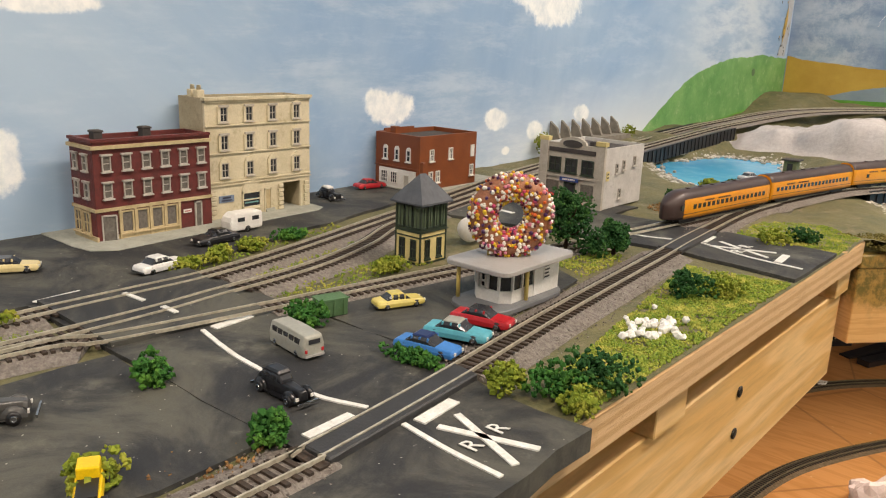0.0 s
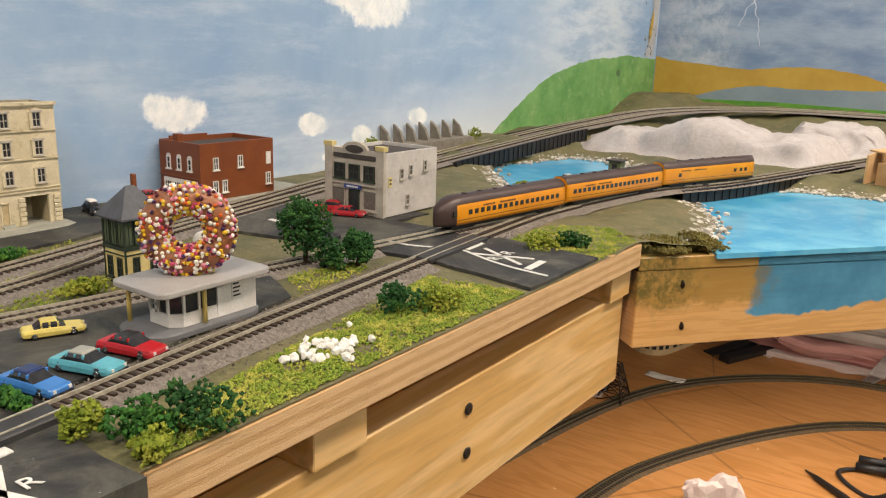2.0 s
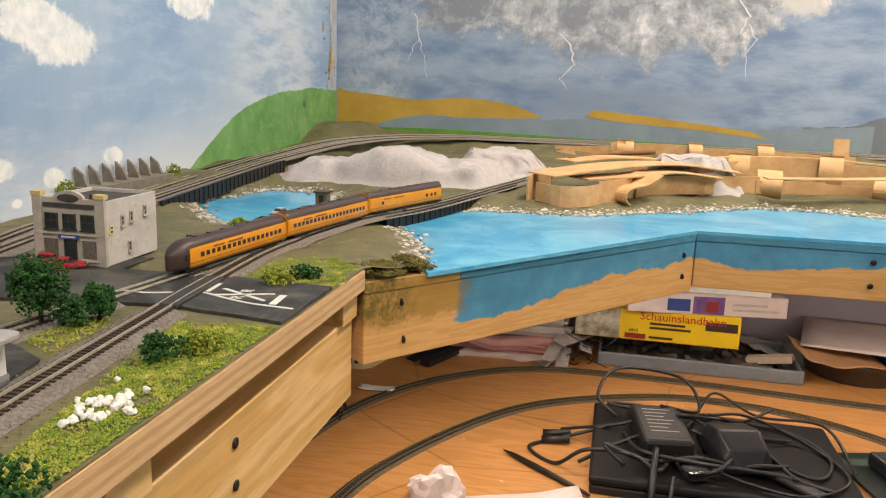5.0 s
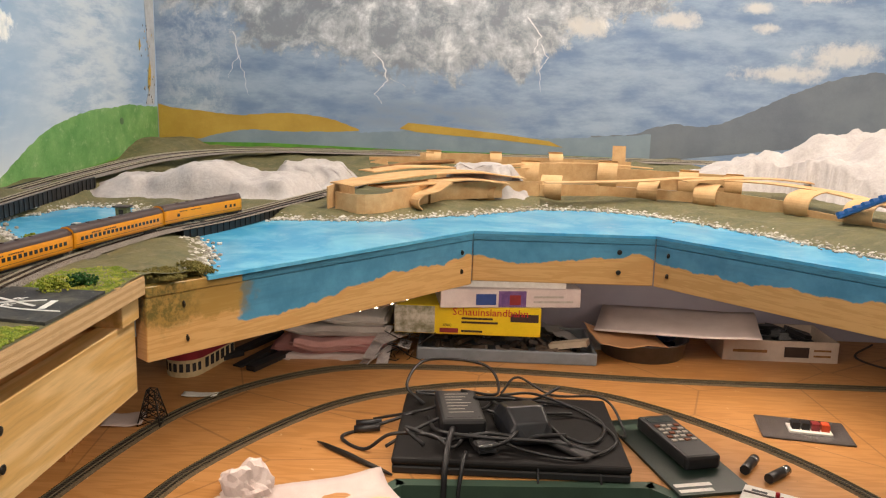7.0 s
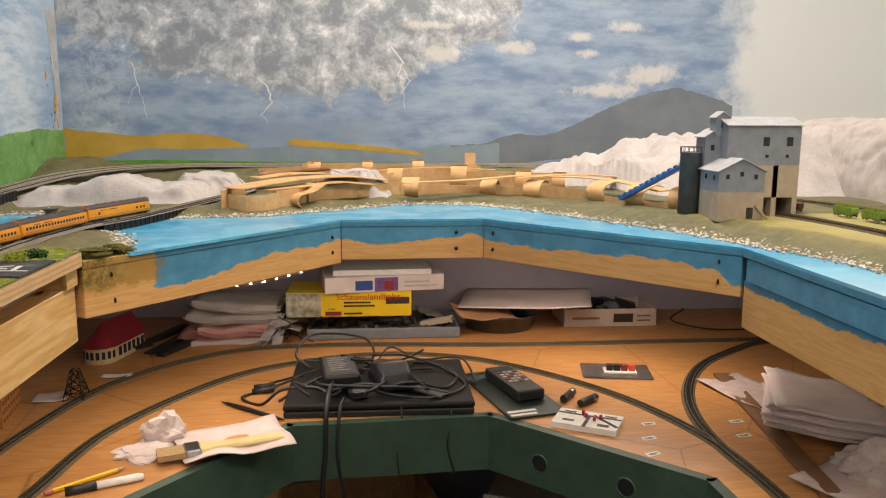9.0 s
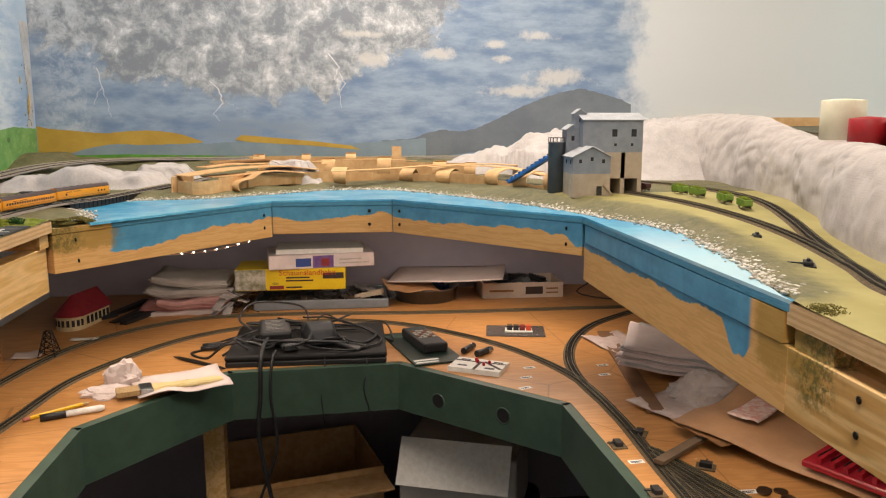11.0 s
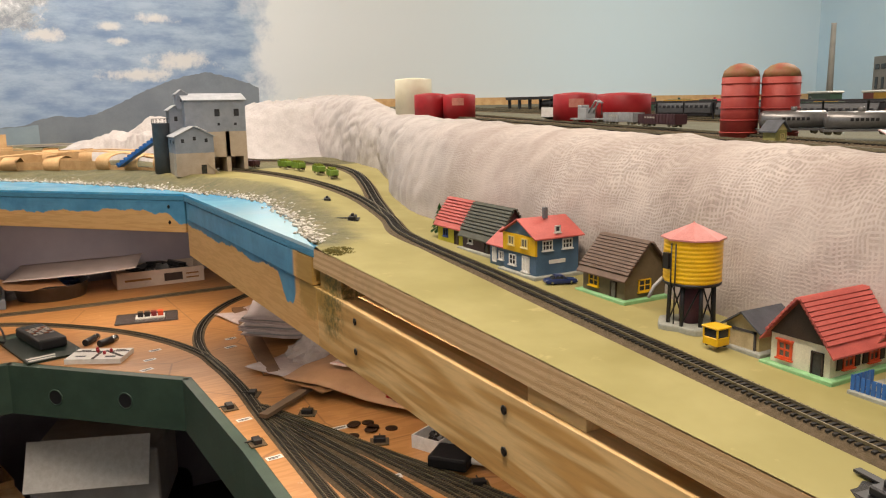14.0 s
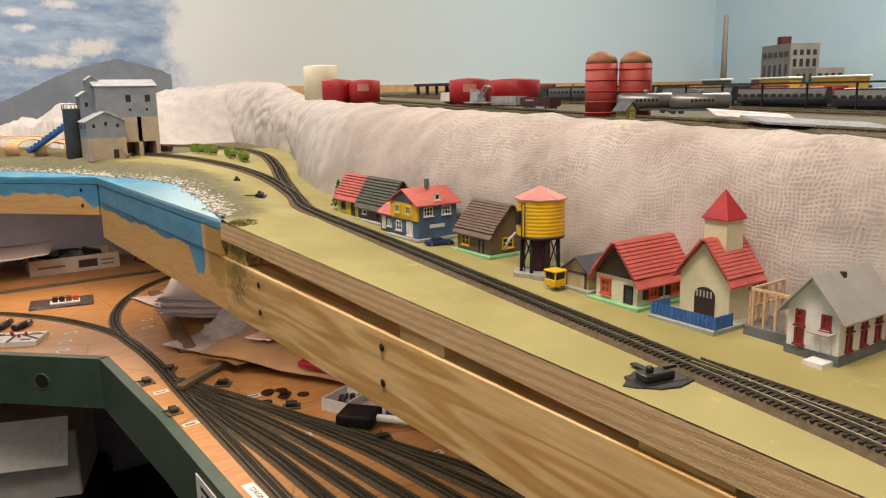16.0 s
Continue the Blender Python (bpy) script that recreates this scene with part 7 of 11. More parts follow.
tz = lambda x, y: terrain_z(x, y)[0]
mound("batting_mound", -0.445, -0.09, 1.155, 1.36, lambda u, v: 0.022 + 0.026 * math.exp(-((u - 0.48) / 0.20) ** 2) + 0.012 * math.exp(-((u - 0.86) / 0.08) ** 2), 3.0, M["fluff"], "white batting snow mound by the main line", tz, 120, 50, 0.8, 2.4)
mound("batting_mound", -0.215, -0.035, 1.32, 1.47, lambda u, v: 0.042, 8.0, M["fluff"], "tall white batting mound beside the tunnel mouth", tz, 50, 40)
mound("batting_mound", 0.10, 0.27, 1.28, 1.42, lambda u, v: 0.050, 13.0, M["fluff"], "white batting heap between cardboard strips", tz, 50, 40)

# ---- cardboard formers ----
def card_strip(pts, width, label="bent corrugated cardboard strip of an unfinished hill", vertical=True, th=0.0011):
    line = spline(pts, 0.012)
    bm = bmesh.new()
    if vertical:
        ribbon(bm, line, [(-th, 0), (th, 0), (th, width), (-th, width)])
    else:
        ribbon(bm, line, [(-width / 2, 0), (width / 2, 0), (width / 2, th * 1.6), (-width / 2, th * 1.6)])
    solo("cardboard_strip", bm, M["card"], label, "cardboard", group="cardboard formers")


def card_loop(x, y, yaw, w, h, reach, droop, label="cardboard strip folded over the formers"):
    """A strip that rises from the ground, bends over and runs back; yaw is the way it runs."""
    prof = [(0.004, 0.0), (-0.003, h * 0.30), (-0.003, h * 0.62), (0.004, h * 0.88), (0.016, h), (reach * 0.6, h + 0.003), (reach, h + 0.003 - droop)]
    line = spline([(a, 0, b) for a, b in prof], 0.004)
    bm = bmesh.new()
    rows = []
    for k, p in enumerate(line):
        t = (line[min(k + 1, len(line) - 1)] - line[max(k - 1, 0)]).normalized()
        nrm = Vector((-t.z, 0, t.x)) * 0.0009
        rows.append([bm.verts.new(p + nrm * u + Vector((0, v * w / 2, 0))) for u, v in ((-1, -1), (1, -1), (1, 1), (-1, 1))])
    for a, b in zip(rows, rows[1:]):
        for q in range(4):
            bm.faces.new((a[q], a[(q + 1) % 4], b[(q + 1) % 4], b[q]))
    bm.faces.new(rows[0]), bm.faces.new(rows[-1][::-1])
    bmesh.ops.recalc_face_normals(bm, faces=bm.faces[:])
    solo("cardboard_strip", bm, M["card"], label, "cardboard", pose(x, y, terrain_z(x, y)[0] - 0.002, 0, 0, yaw), "cardboard formers")


# low front wall of the unfinished hill
for pts, w in [([(0.050, 1.150, 0.006), (0.085, 1.200, 0.006), (0.130, 1.262, 0.008)], 0.022),
               ([(0.120, 1.268, 0.008), (0.200, 1.292, 0.010), (0.285, 1.322, 0.010)], 0.026),
               ([(0.280, 1.318, 0.010), (0.330, 1.338, 0.010), (0.385, 1.350, 0.010)], 0.020),
               ([(0.380, 1.352, 0.010), (0.450, 1.342, 0.010), (0.520, 1.312, 0.010), (0.570, 1.285, 0.010)], 0.017),
               ([(0.566, 1.288, 0.010), (0.620, 1.215, 0.010), (0.660, 1.140, 0.009)], 0.022),
               ([(0.658, 1.140, 0.009), (0.695, 1.060, 0.008), (0.735, 0.985, 0.008)], 0.016),
               # wall half way up
               ([(0.100, 1.400, 0.012), (0.230, 1.440, 0.014), (0.290, 1.458, 0.016)], 0.032),
               ([(0.285, 1.462, 0.016), (0.350, 1.475, 0.018), (0.420, 1.465, 0.018)], 0.038),
               ([(0.415, 1.458, 0.018), (0.530, 1.430, 0.016), (0.640, 1.415, 0.014)], 0.034),
               # wall along the back
               ([(-0.045, 1.562, 0.028), (0.070, 1.568, 0.032)], 0.022), ([(0.065, 1.572, 0.034), (0.150, 1.572, 0.036), (0.205, 1.570, 0.036)], 0.026),
               ([(0.200, 1.566, 0.036), (0.340, 1.566, 0.036), (0.480, 1.560, 0.034)], 0.022)]:
    card_strip(pts, w)
# long strips that lie along the crest
card_strip([(0.285, 1.275, 0.038), (0.36, 1.284, 0.040), (0.44, 1.298, 0.043), (0.53, 1.335, 0.047), (0.60, 1.365, 0.046)], 0.026, "long cardboard strip lying along the crest", False)
card_strip([(0.52, 1.31, 0.044), (0.60, 1.335, 0.048), (0.68, 1.345, 0.049), (0.745, 1.335, 0.045)], 0.030, "long cardboard strip lying along the crest", False)
card_strip([(0.60, 1.325, 0.046), (0.66, 1.255, 0.049), (0.71, 1.165, 0.047), (0.755, 1.075, 0.038)], 0.034, "long cardboard strip sloping to the mine", False)
card_strip([(0.16, 1.415, 0.046), (0.28, 1.470, 0.053), (0.40, 1.480, 0.055), (0.50, 1.452, 0.052)], 0.012, "narrow cardboard strip along the middle wall", False)
# strips folded over the walls
for x, y, yaw, w, h, reach, droop in ((0.300, 1.322, 82, 0.036, 0.036, 0.060, 0.004), (0.466, 1.332, 70, 0.034, 0.027, 0.050, 0.012), (0.552, 1.290, 62, 0.036, 0.031, 0.065, 0.006),
                                      (0.648, 1.150, 36, 0.040, 0.034, 0.060, 0.002), (0.693, 1.055, 34, 0.042, 0.032, 0.055, 0.002), (0.742, 0.965, 40, 0.044, 0.036, 0.075, -0.004),
                                      (0.070, 1.165, 40, 0.060, 0.024, 0.060, -0.012), (0.180, 1.284, 68, 0.050, 0.028, 0.060, -0.012)):
    card_loop(x, y, yaw, w, h, reach, droop)
for x, y, yaw, w, h in ((0.272, 1.452, 84, 0.034, 0.050), (0.416, 1.452, 78, 0.036, 0.050), (0.556, 1.412, 74, 0.034, 0.046), (0.635, 1.404, 70, 0.030, 0.038), (0.085, 1.556, 90, 0.030, 0.030), (0.210, 1.554, 90, 0.024, 0.030), (0.330, 1.552, 90, 0.028, 0.030)):
    card_loop(x, y, yaw, w, h, 0.022, 0.002, "short cardboard strip hooked over a wall")
for x, y, z, w, h, ry in ((0.455, 1.556, 0.030, 0.026, 0.057, 0), (0.076, 1.556, 0.030, 0.028, 0.034, -8), (-0.020, 1.548, 0.026, 0.034, 0.020, -14)):
    solo("cardboard_tab", B((-w / 2, w / 2, -0.001, 0.001, 0, h)), M["card"], "upright cardboard tab standing above the formers", "cardboard", pose(x, y, z, -6, ry, 0), "cardboard formers")
# crumpled sheets that close the tunnel mouth
for pts, w in (([(-0.030, 1.130, 0.040), (0.030, 1.185, 0.047), (0.090, 1.255, 0.050), (0.170, 1.310, 0.049), (0.250, 1.330, 0.040)], 0.060),
               ([(0.020, 1.150, 0.036), (0.085, 1.205, 0.038), (0.150, 1.262, 0.041), (0.220, 1.290, 0.034)], 0.046),
               ([(-0.005, 1.225, 0.052), (0.060, 1.290, 0.056), (0.130, 1.345, 0.052)], 0.040)):
    card_strip(pts, w, "crumpled cardboard sheet over the tunnel mouth", False)
bm = bmesh.new()
tube(bm, spline([(0.0, 1.25, 0.053), (0.06, 1.33, 0.058), (0.13, 1.39, 0.060)], 0.012), 0.004, 8)
solo("cardboard_roll", bm, M["card_in"], "dark rolled cardboard edge beside the batting", "cardboard")
for pts, w in (([(-0.045, 1.105, 0.006), (-0.040, 1.160, 0.006), (-0.025, 1.230, 0.008)], 0.034), ([(-0.034, 1.112, 0.004), (0.000, 1.092, 0.003), (0.034, 1.104, 0.004), (0.056, 1.140, 0.005)], 0.028),
               ([(0.048, 1.128, 0.005), (0.080, 1.170, 0.006), (0.106, 1.222, 0.006), (0.132, 1.264, 0.008)], 0.031), ([(0.100, 1.200, 0.006), (0.150, 1.258, 0.008), (0.215, 1.284, 0.010)], 0.028)):
    card_strip(pts, w)

# ---- white hillside behind the mine and plaster cloth slope ----
HILL = [(0.42, 0.008), (0.58, 0.030), (0.67, 0.045), (0.75, 0.055), (0.82, 0.080), (0.885, 0.100), (0.95, 0.094), (1.03, 0.115), (1.15, 0.130), (1.52, 0.140)]


def hill_height(u, v):
    x = 0.42 + 1.10 * u
    if 1.16 + 0.50 * v < 1.45 - 0.29 * smooth01((x - 0.68) / 0.16):
        return -0.05
    for (a, p), (b, q) in zip(HILL, HILL[1:]):
        if x <= b:
            return p + (q - p) * (x - a) / (b - a)
    return HILL[-1][1]


mound("plaster_hill", 0.42, 1.52, 1.16, 1.66, hill_height, 21.0, M["fluff"], "white plaster cloth hillside behind the mine", lambda x, y: tz(min(x, 1.2), y) if y < 1.45 else 0.03, 150, 70, 1.7)
FOOT = [(1.13, 1.46), (1.165, 1.28), (1.16, 1.05), (1.13, 0.80), (1.07, 0.58), (1.00, 0.42), (0.945, 0.208), (0.934, -0.01), (0.918, -0.155), (0.912, -0.338), (0.915, -0.533), (0.915, -0.80), (0.91, -1.28)]
CREST = [(1.30, 1.46), (1.27, 1.28), (1.24, 1.06), (1.20, 0.82), (1.15, 0.60), (1.09, 0.42), (1.06, 0.22), (1.045, 0.0), (1.03, -0.16), (1.005, -0.34), (0.985, -0.50), (0.975, -0.80), (0.97, -1.28)]
foot, crest = spline(FOOT, 0.006), None
nf = len(foot)
cl = spline(CREST, 0.004)
crest = [cl[int(i * (len(cl) - 1) / (nf - 1))] for i in range(nf)]
NV = 44
vs, fs = [], []
for i in range(nf):
    a, b = foot[i], crest[i]
    zb = (shelf_z(a.y) if a.y < 0.2 else SH(a.y)) - 0.001
    zt = yard_z(b.x, b.y) + 0.006
    for j in range(NV + 1):
        v = j / NV
        out = math.sin(min(1, v * 1.15) * math.pi / 2)
        x = a.x + (b.x - a.x) * (v ** 2.2)
        y = a.y + (b.y - a.y) * v
        z = zb + (zt - zb) * out
        bulge = math.sin(math.pi * min(1, v + 0.10))
        drape = noise.noise((y * 9, v * 1.2, 4.0)) * 0.010 + noise.noise((y * 26, v * 2.6 + y * 3, 6.0)) * 0.0034 + noise.noise((y * 70, v * 7, 9.0)) * 0.0008
        crease = abs(noise.noise((y * 16 + v * 3, v * 4.0 - y * 5, 14.0))) * 0.008 + abs(noise.noise((y * 34, v * 5, 19.0))) * 0.002
        wild = smooth01((a.y - 0.05) / 0.35)
        x += (drape * (1 + 0.7 * wild) - crease * (0.25 + wild)) * bulge
        z += (noise.noise((y * 24, 1.0, 2.0)) * 0.006 + noise.noise((y * 75, 1.0, 3.0)) * 0.002) * v + (0.035 * smooth01((a.y - 0.75) / 0.35) * v)
        vs.append((x, y, z))
    vs.append((b.x + 0.03, b.y, zt - 0.004 + 0.02 * smooth01((a.y - 0.75) / 0.35)))
K = NV + 2
for i in range(nf - 1):
    for j in range(K - 1):
        p = i * K + j
        fs.append((p, p + 1, p + K + 1, p + K))
me = bpy.data.meshes.new("cloth_slope")
me.from_pydata(vs, [], fs)
me.materials.append(M["gauze"])
me.polygons.foreach_set("use_smooth", [True] * len(fs))
tagged(new("cloth_slope", me), "draped white plaster gauze slope between shelf and yard", "slope")

# ---- coal mine ----
MINE = pose(0.815, 0.822, 0.020)   # x along the front, y to the back
ob = thing("coal_mine", "blue-grey corrugated coal mine tipple on a tan base", "building", MINE)


def gable(parent, x0, x1, y0, y1, z0, ze, zr, material, roof, along="x", over=0.003, name="wall"):
    """A block with a pitched roof; the ridge runs along the named axis."""
    bm = bmesh.new()
    if along == "x":
        ym = (y0 + y1) / 2
        prism(bm, [(y0, z0), (y1, z0), (y1, ze), (ym, zr), (y0, ze)], x0, x1, m=Matrix(((0, 0, 1, 0), (1, 0, 0, 0), (0, 1, 0, 0), (0, 0, 0, 1))))
    else:
        xm = (x0 + x1) / 2
        prism(bm, [(x0, z0), (x1, z0), (x1, ze), (xm, zr), (x0, ze)], -y1, -y0, m=Matrix(((1, 0, 0, 0), (0, 0, -1, 0), (0, 1, 0, 0), (0, 0, 0, 1))))
    part(name, bm, M[material], parent)
    th = 0.0012
    for s in (-1, 1):
        bm = bmesh.new()
        if along == "x":
            a, b = (y0, ym) if s < 0 else (y1, ym)
            k = (zr - ze) / (b - a)
            o = over * (-1 if s < 0 else 1)
            pts = [(a + o, ze + k * o), (b, zr), (b, zr + th), (a + o, ze + k * o + th)]
            prism(bm, pts, x0 - over, x1 + over, m=Matrix(((0, 0, 1, 0), (1, 0, 0, 0), (0, 1, 0, 0), (0, 0, 0, 1))))
        else:
            a, b = (x0, xm) if s < 0 else (x1, xm)
            k = (zr - ze) / (b - a)
            o = over * (-1 if s < 0 else 1)
            pts = [(a + o, ze + k * o), (b, zr), (b, zr + th), (a + o, ze + k * o + th)]
            prism(bm, pts, -y1 - over, -y0 + over, m=Matrix(((1, 0, 0, 0), (0, 0, -1, 0), (0, 1, 0, 0), (0, 0, 0, 1))))
        part("roof", bm, M[roof], parent)


# low front house, tall headhouse, side tower, silo
part("base", B((-0.072, 0.0, 0.0, 0.068, -0.004, 0.040)), M["mine_tan"], ob)
gable(ob, -0.072, 0.0, 0.0, 0.068, 0.040, 0.072, 0.090, "mine_grey", "mine_roof", "y")
part("base", B((0.0, 0.008, 0.042, 0.110, -0.004, 0.078), (0.034, 0.042, 0.042, 0.110, -0.004, 0.078), (0.068, 0.076, 0.042, 0.110, -0.004, 0.078), (0.008, 0.068, 0.042, 0.110, 0.028, 0.078), (0.0, 0.076, 0.108, 0.110, 0.0, 0.078)), M["mine_tan"], ob, "tan base with two rail openings")
gable(ob, -0.042, 0.076, 0.042, 0.110, 0.078, 0.140, 0.152, "mine_grey", "mine_roof", "x")
part("wall", B((-0.042, 0.0, 0.068, 0.110, 0.0, 0.078)), M["mine_grey"], ob)
gable(ob, -0.066, -0.042, 0.070, 0.106, 0.0, 0.122, 0.130, "mine_grey", "mine_roof", "y")
gable(ob, -0.052, -0.030, 0.066, 0.090, 0.122, 0.152, 0.160, "mine_grey", "mine_roof", "y", 0.002)
bm = bmesh.new()
lathe(bm, [(0.017, -0.004), (0.017, 0.094), (0.0178, 0.095), (0.0178, 0.097), (0.016, 0.097), (0.016, 0.090)], 28, pose(-0.080, 0.090, 0))
part("silo", bm, surf("dark_grey_tank_steel", "55585c", "474a4e", 60, 0.5), ob)
bm = bmesh.new()
for k in range(14):
    a = 2 * math.pi * k / 14
    tube(bm, [(-0.080 + 0.0172 * math.cos(a), 0.090 + 0.0172 * math.sin(a), 0.096), (-0.080 + 0.0172 * math.cos(a), 0.090 + 0.0172 * math.sin(a), 0.105)], 0.0005, 5)
tube(bm, [(-0.080 + 0.0172 * math.cos(2 * math.pi * k / 24), 0.090 + 0.0172 * math.sin(2 * math.pi * k / 24), 0.105) for k in range(25)], 0.0005, 5)
part("railing", bm, M["black"], ob)


def hole(x, y, z, w, h, yaw):
    p = part("window", B((-w / 2, w / 2, 0, h, -0.0004, 0.0006)), M["pane"], ob)
    p.matrix_basis = wall_pose(x, y, z, yaw)


for x, z in ((-0.058, 0.060), (-0.036, 0.064), (-0.014, 0.060)):
    hole(x, 0, z, 0.0055, 0.007, 0)
for y, z in ((0.016, 0.058), (0.046, 0.058)):
    hole(-0.072, y, z, 0.0055, 0.007, 270)
for x in (0.020, 0.058):
    hole(x, 0.042, 0.108, 0.010, 0.014, 0)
for x in (0.022, 0.055):
    hole(x, 0.042, 0.090, 0.005, 0.005, 0)
hole(-0.054, 0.070, 0.100, 0.006, 0.009, 0)
hole(-0.041, 0.066, 0.136, 0.005, 0.006, 0)
hole(-0.042, 0.080, 0.120, 0.006, 0.009, 270)
hole(0.076, 0.075, 0.110, 0.008, 0.012, 90)
part("door", B((-0.026, -0.016, -0.001, 0.0002, 0.0, 0.017)), M["pane"], ob)
bm = bmesh.new()
prism(bm, [(0.0, 0.018), (0.018, 0.0), (0.021, 0.0), (0.0, 0.021)], 0.001, 0.006, m=pose(-0.014, 0, 0, 90, 0, 0))
part("stair", bm, M["mine_tan"], ob)
part("roof_patch", B((-0.011, 0.011, -0.010, 0.010, 0, 0.0008), m=pose(-0.017, 0.036, 0.0845, 0, 26, 10)), M["white"], ob, "pale paper patch on the roof")
# conveyor, hopper cars
ob = thing("conveyor", "blue toothed plastic conveyor ramp behind the mine", "conveyor")
bl = plain("bright_blue_plastic", "2f6fb8", 0.4)
a, b = Vector((0.672, 1.060, 0.024)), Vector((0.762, 0.955, 0.100))
d = (b - a)
part("ramp", B((0, d.length, -0.008, 0.008, 0, 0.004)), bl, ob).matrix_basis = Matrix.Translation(a) @ d.to_track_quat("X", "Z").to_matrix().to_4x4()
part("tooth", B(*[(0.012 * k, 0.012 * k + 0.005, -0.009, 0.009, 0.004, 0.009) for k in range(17)]), bl, ob).matrix_basis = Matrix.Translation(a) @ d.to_track_quat("X", "Z").to_matrix().to_4x4()


def hopper(x, y, z, yaw, body, load, label):
    h = thing("hopper_car", label, "train car", pose(x, y, z, 0, 0, yaw), "hopper cars")
    bm = bmesh.new()
    loft(bm, [(-.022, .006, .0065, .006, .014), (-.018, .0072, .0076, .004, .015), (.018, .0072, .0076, .004, .015), (.022, .006, .0065, .006, .014)])
    part("body", bm, body, h)
    part("rib", B(*[(-.018 + .006 * k, -.0172 + .006 * k, -.0084, .0084, .0045, .0150) for k in range(7)]), body, h)
    if load:
        bm = bmesh.new()
        r = random.Random(4)
        for k in range(160):
            clump(bm, Vector((r.uniform(-.019, .019), r.uniform(-.006, .006), .0150 + r.uniform(0, .003))), .0013, r)
        part("load", bm, load, h)
    part("underframe", B((-.021, .021, -.003, .003, .0030, .0045)), M["train_black"], h)
    for px in (-.014, .014):
        for sx in (-.004, .004):
            bm = bmesh.new()
            lathe(bm, [(.0028, -.0056), (.0028, -.0044), (.0008, -.0043), (.0008, .0043), (.0028, .0044), (.0028, .0056)], 12, pose(px + sx, 0, .0028, 90, 0, 0))
            part("wheelset", bm, M["rail_dark"], h)


mar = surf("maroon_hopper_paint", "4a2426", "3a1c1e", 120, 0.5)
hgreen = surf("lime_green_hopper_paint", "7a9a3a", "647f30", 120, 0.5)
hopper(0.914, 0.925, terrain_z(0.914, 0.925)[0] + 0.0022, 112, mar, None, "dark maroon hopper car under the mine")
for x, y, yw in ((0.962, 0.845, 96), (0.970, 0.785, 92), (0.978, 0.690, 84), (0.978, 0.620, 78)):
    hopper(x, y, terrain_z(x, y)[0] + 0.0022, yw, hgreen, M["leaf_ol"], "small green hopper car with a mossy load")


def switch_machine(x, y, z, yaw, label, heap=0.0):
    ob = thing("switch_stand", label, "switch machine", pose(x, y, z, 0, 0, yaw), "switch machines")
    if heap:
        bm = bmesh.new()
        r = random.Random(int(x * 1000))
        prism(bm, [(heap * (1 + 0.32 * r.uniform(-1, 1)) * math.cos(a), heap * 0.75 * (1 + 0.25 * r.uniform(-1, 1)) * math.sin(a)) for a in [2 * math.pi * i / 18 for i in range(18)]], -0.001, 0.0012)
        part("tar_patch", bm, surf("black_tar_patch", "2e2d2c", "3b3a38", 80, 0.75, 0, 0.8, 0.002), ob)
    soft(part("case", B((-.012, .008, -.005, .005, .0015, .006)), M["black"], ob), 0.0008, 1)
    bm = bmesh.new()
    lathe(bm, [(.0022, .006), (.0022, .0085), (.0012, .0095)], 10, pose(-.006, 0, 0))
    part("motor", bm, M["black"], ob)
    part("lever", B((.004, .012, -.001, .001, .006, .0075)), M["black"], ob)
    part("throw_bar", B((-.002, .002, .004, .022, .0022, .0034)), M["black"], ob)
    part("mounting_plate", B((-.016, .014, -.008, .008, 0, .0015)), M["black"], ob)


switch_machine(0.768, -0.560, shelf_z(-0.56) - 0.0005, -10, "black switch machine on a tar patch", 0.019)
switch_machine(-0.172, 0.915, 0.0065, 60, "black switch machine beside the bridge track")
switch_machine(0.880, 0.392, 0.002, 70, "black switch machine beside the shelf track")
switch_machine(0.848, 0.215, -0.002, 62, "second black switch machine beside the shelf track")


# ---- houses on the shelf ----
def house(name, label, x0, x1, y0, y1, wall_h, ridge_h, wall, roof, along, over=0.004, base=None, group="shelf houses", dx=0.0, dy=0.0):
    """A small house with its own pitched roof, standing on the shelf; returns it and its ground level."""
    z0 = shelf_z((y0 + y1) / 2)
    ob = thing(name, label, "house", Matrix.Translation((dx, dy, z0)), group)
    if base:
        soft(part("base_plate", B((x0 - 0.005, x1 + 0.004, y0 - 0.005, y1 + 0.005, -0.001, 0.0022)), base, ob), 0.0005, 1)
    M["_w"], M["_r"] = wall, roof
    gable(ob, x0, x1, y0, y1, 0.0, wall_h, ridge_h, "_w", "_r", along, over)
    return ob


def tiles(parent, x0, x1, y0, y1, ze, zr, along, over, material, n=9):
    """Raised courses of roof tiles on both slopes."""
    for s in (-1, 1):
        for k in range(n):
            f = (k + 0.5) / n
            if along == "x":
                ym, a = (y0 + y1) / 2, (y0 if s < 0 else y1)
                y, z = a + (ym - a) * f, ze + (zr - ze) * f
                ang = math.degrees(math.atan2(zr - ze, ym - a))
                p = part("tile_course", B((x0 - over, x1 + over, -0.0012, 0.0012, 0, 0.0022)), material, parent)
                p.matrix_basis = pose(0, y, z, ang if s < 0 else ang - 180, 0, 0) if s < 0 else pose(0, y, z, ang + 180, 0, 0)
            else:
                xm, a = (x0 + x1) / 2, (x0 if s < 0 else x1)
                x, z = a + (xm - a) * f, ze + (zr - ze) * f
                ang = math.degrees(math.atan2(zr - ze, abs(xm - a)))
                p = part("tile_course", B((-0.0012, 0.0012, y0 - over, y1 + over, 0, 0.0022)), material, parent)
                p.matrix_basis = pose(x, 0, z, 0, -ang if s < 0 else ang, 0)


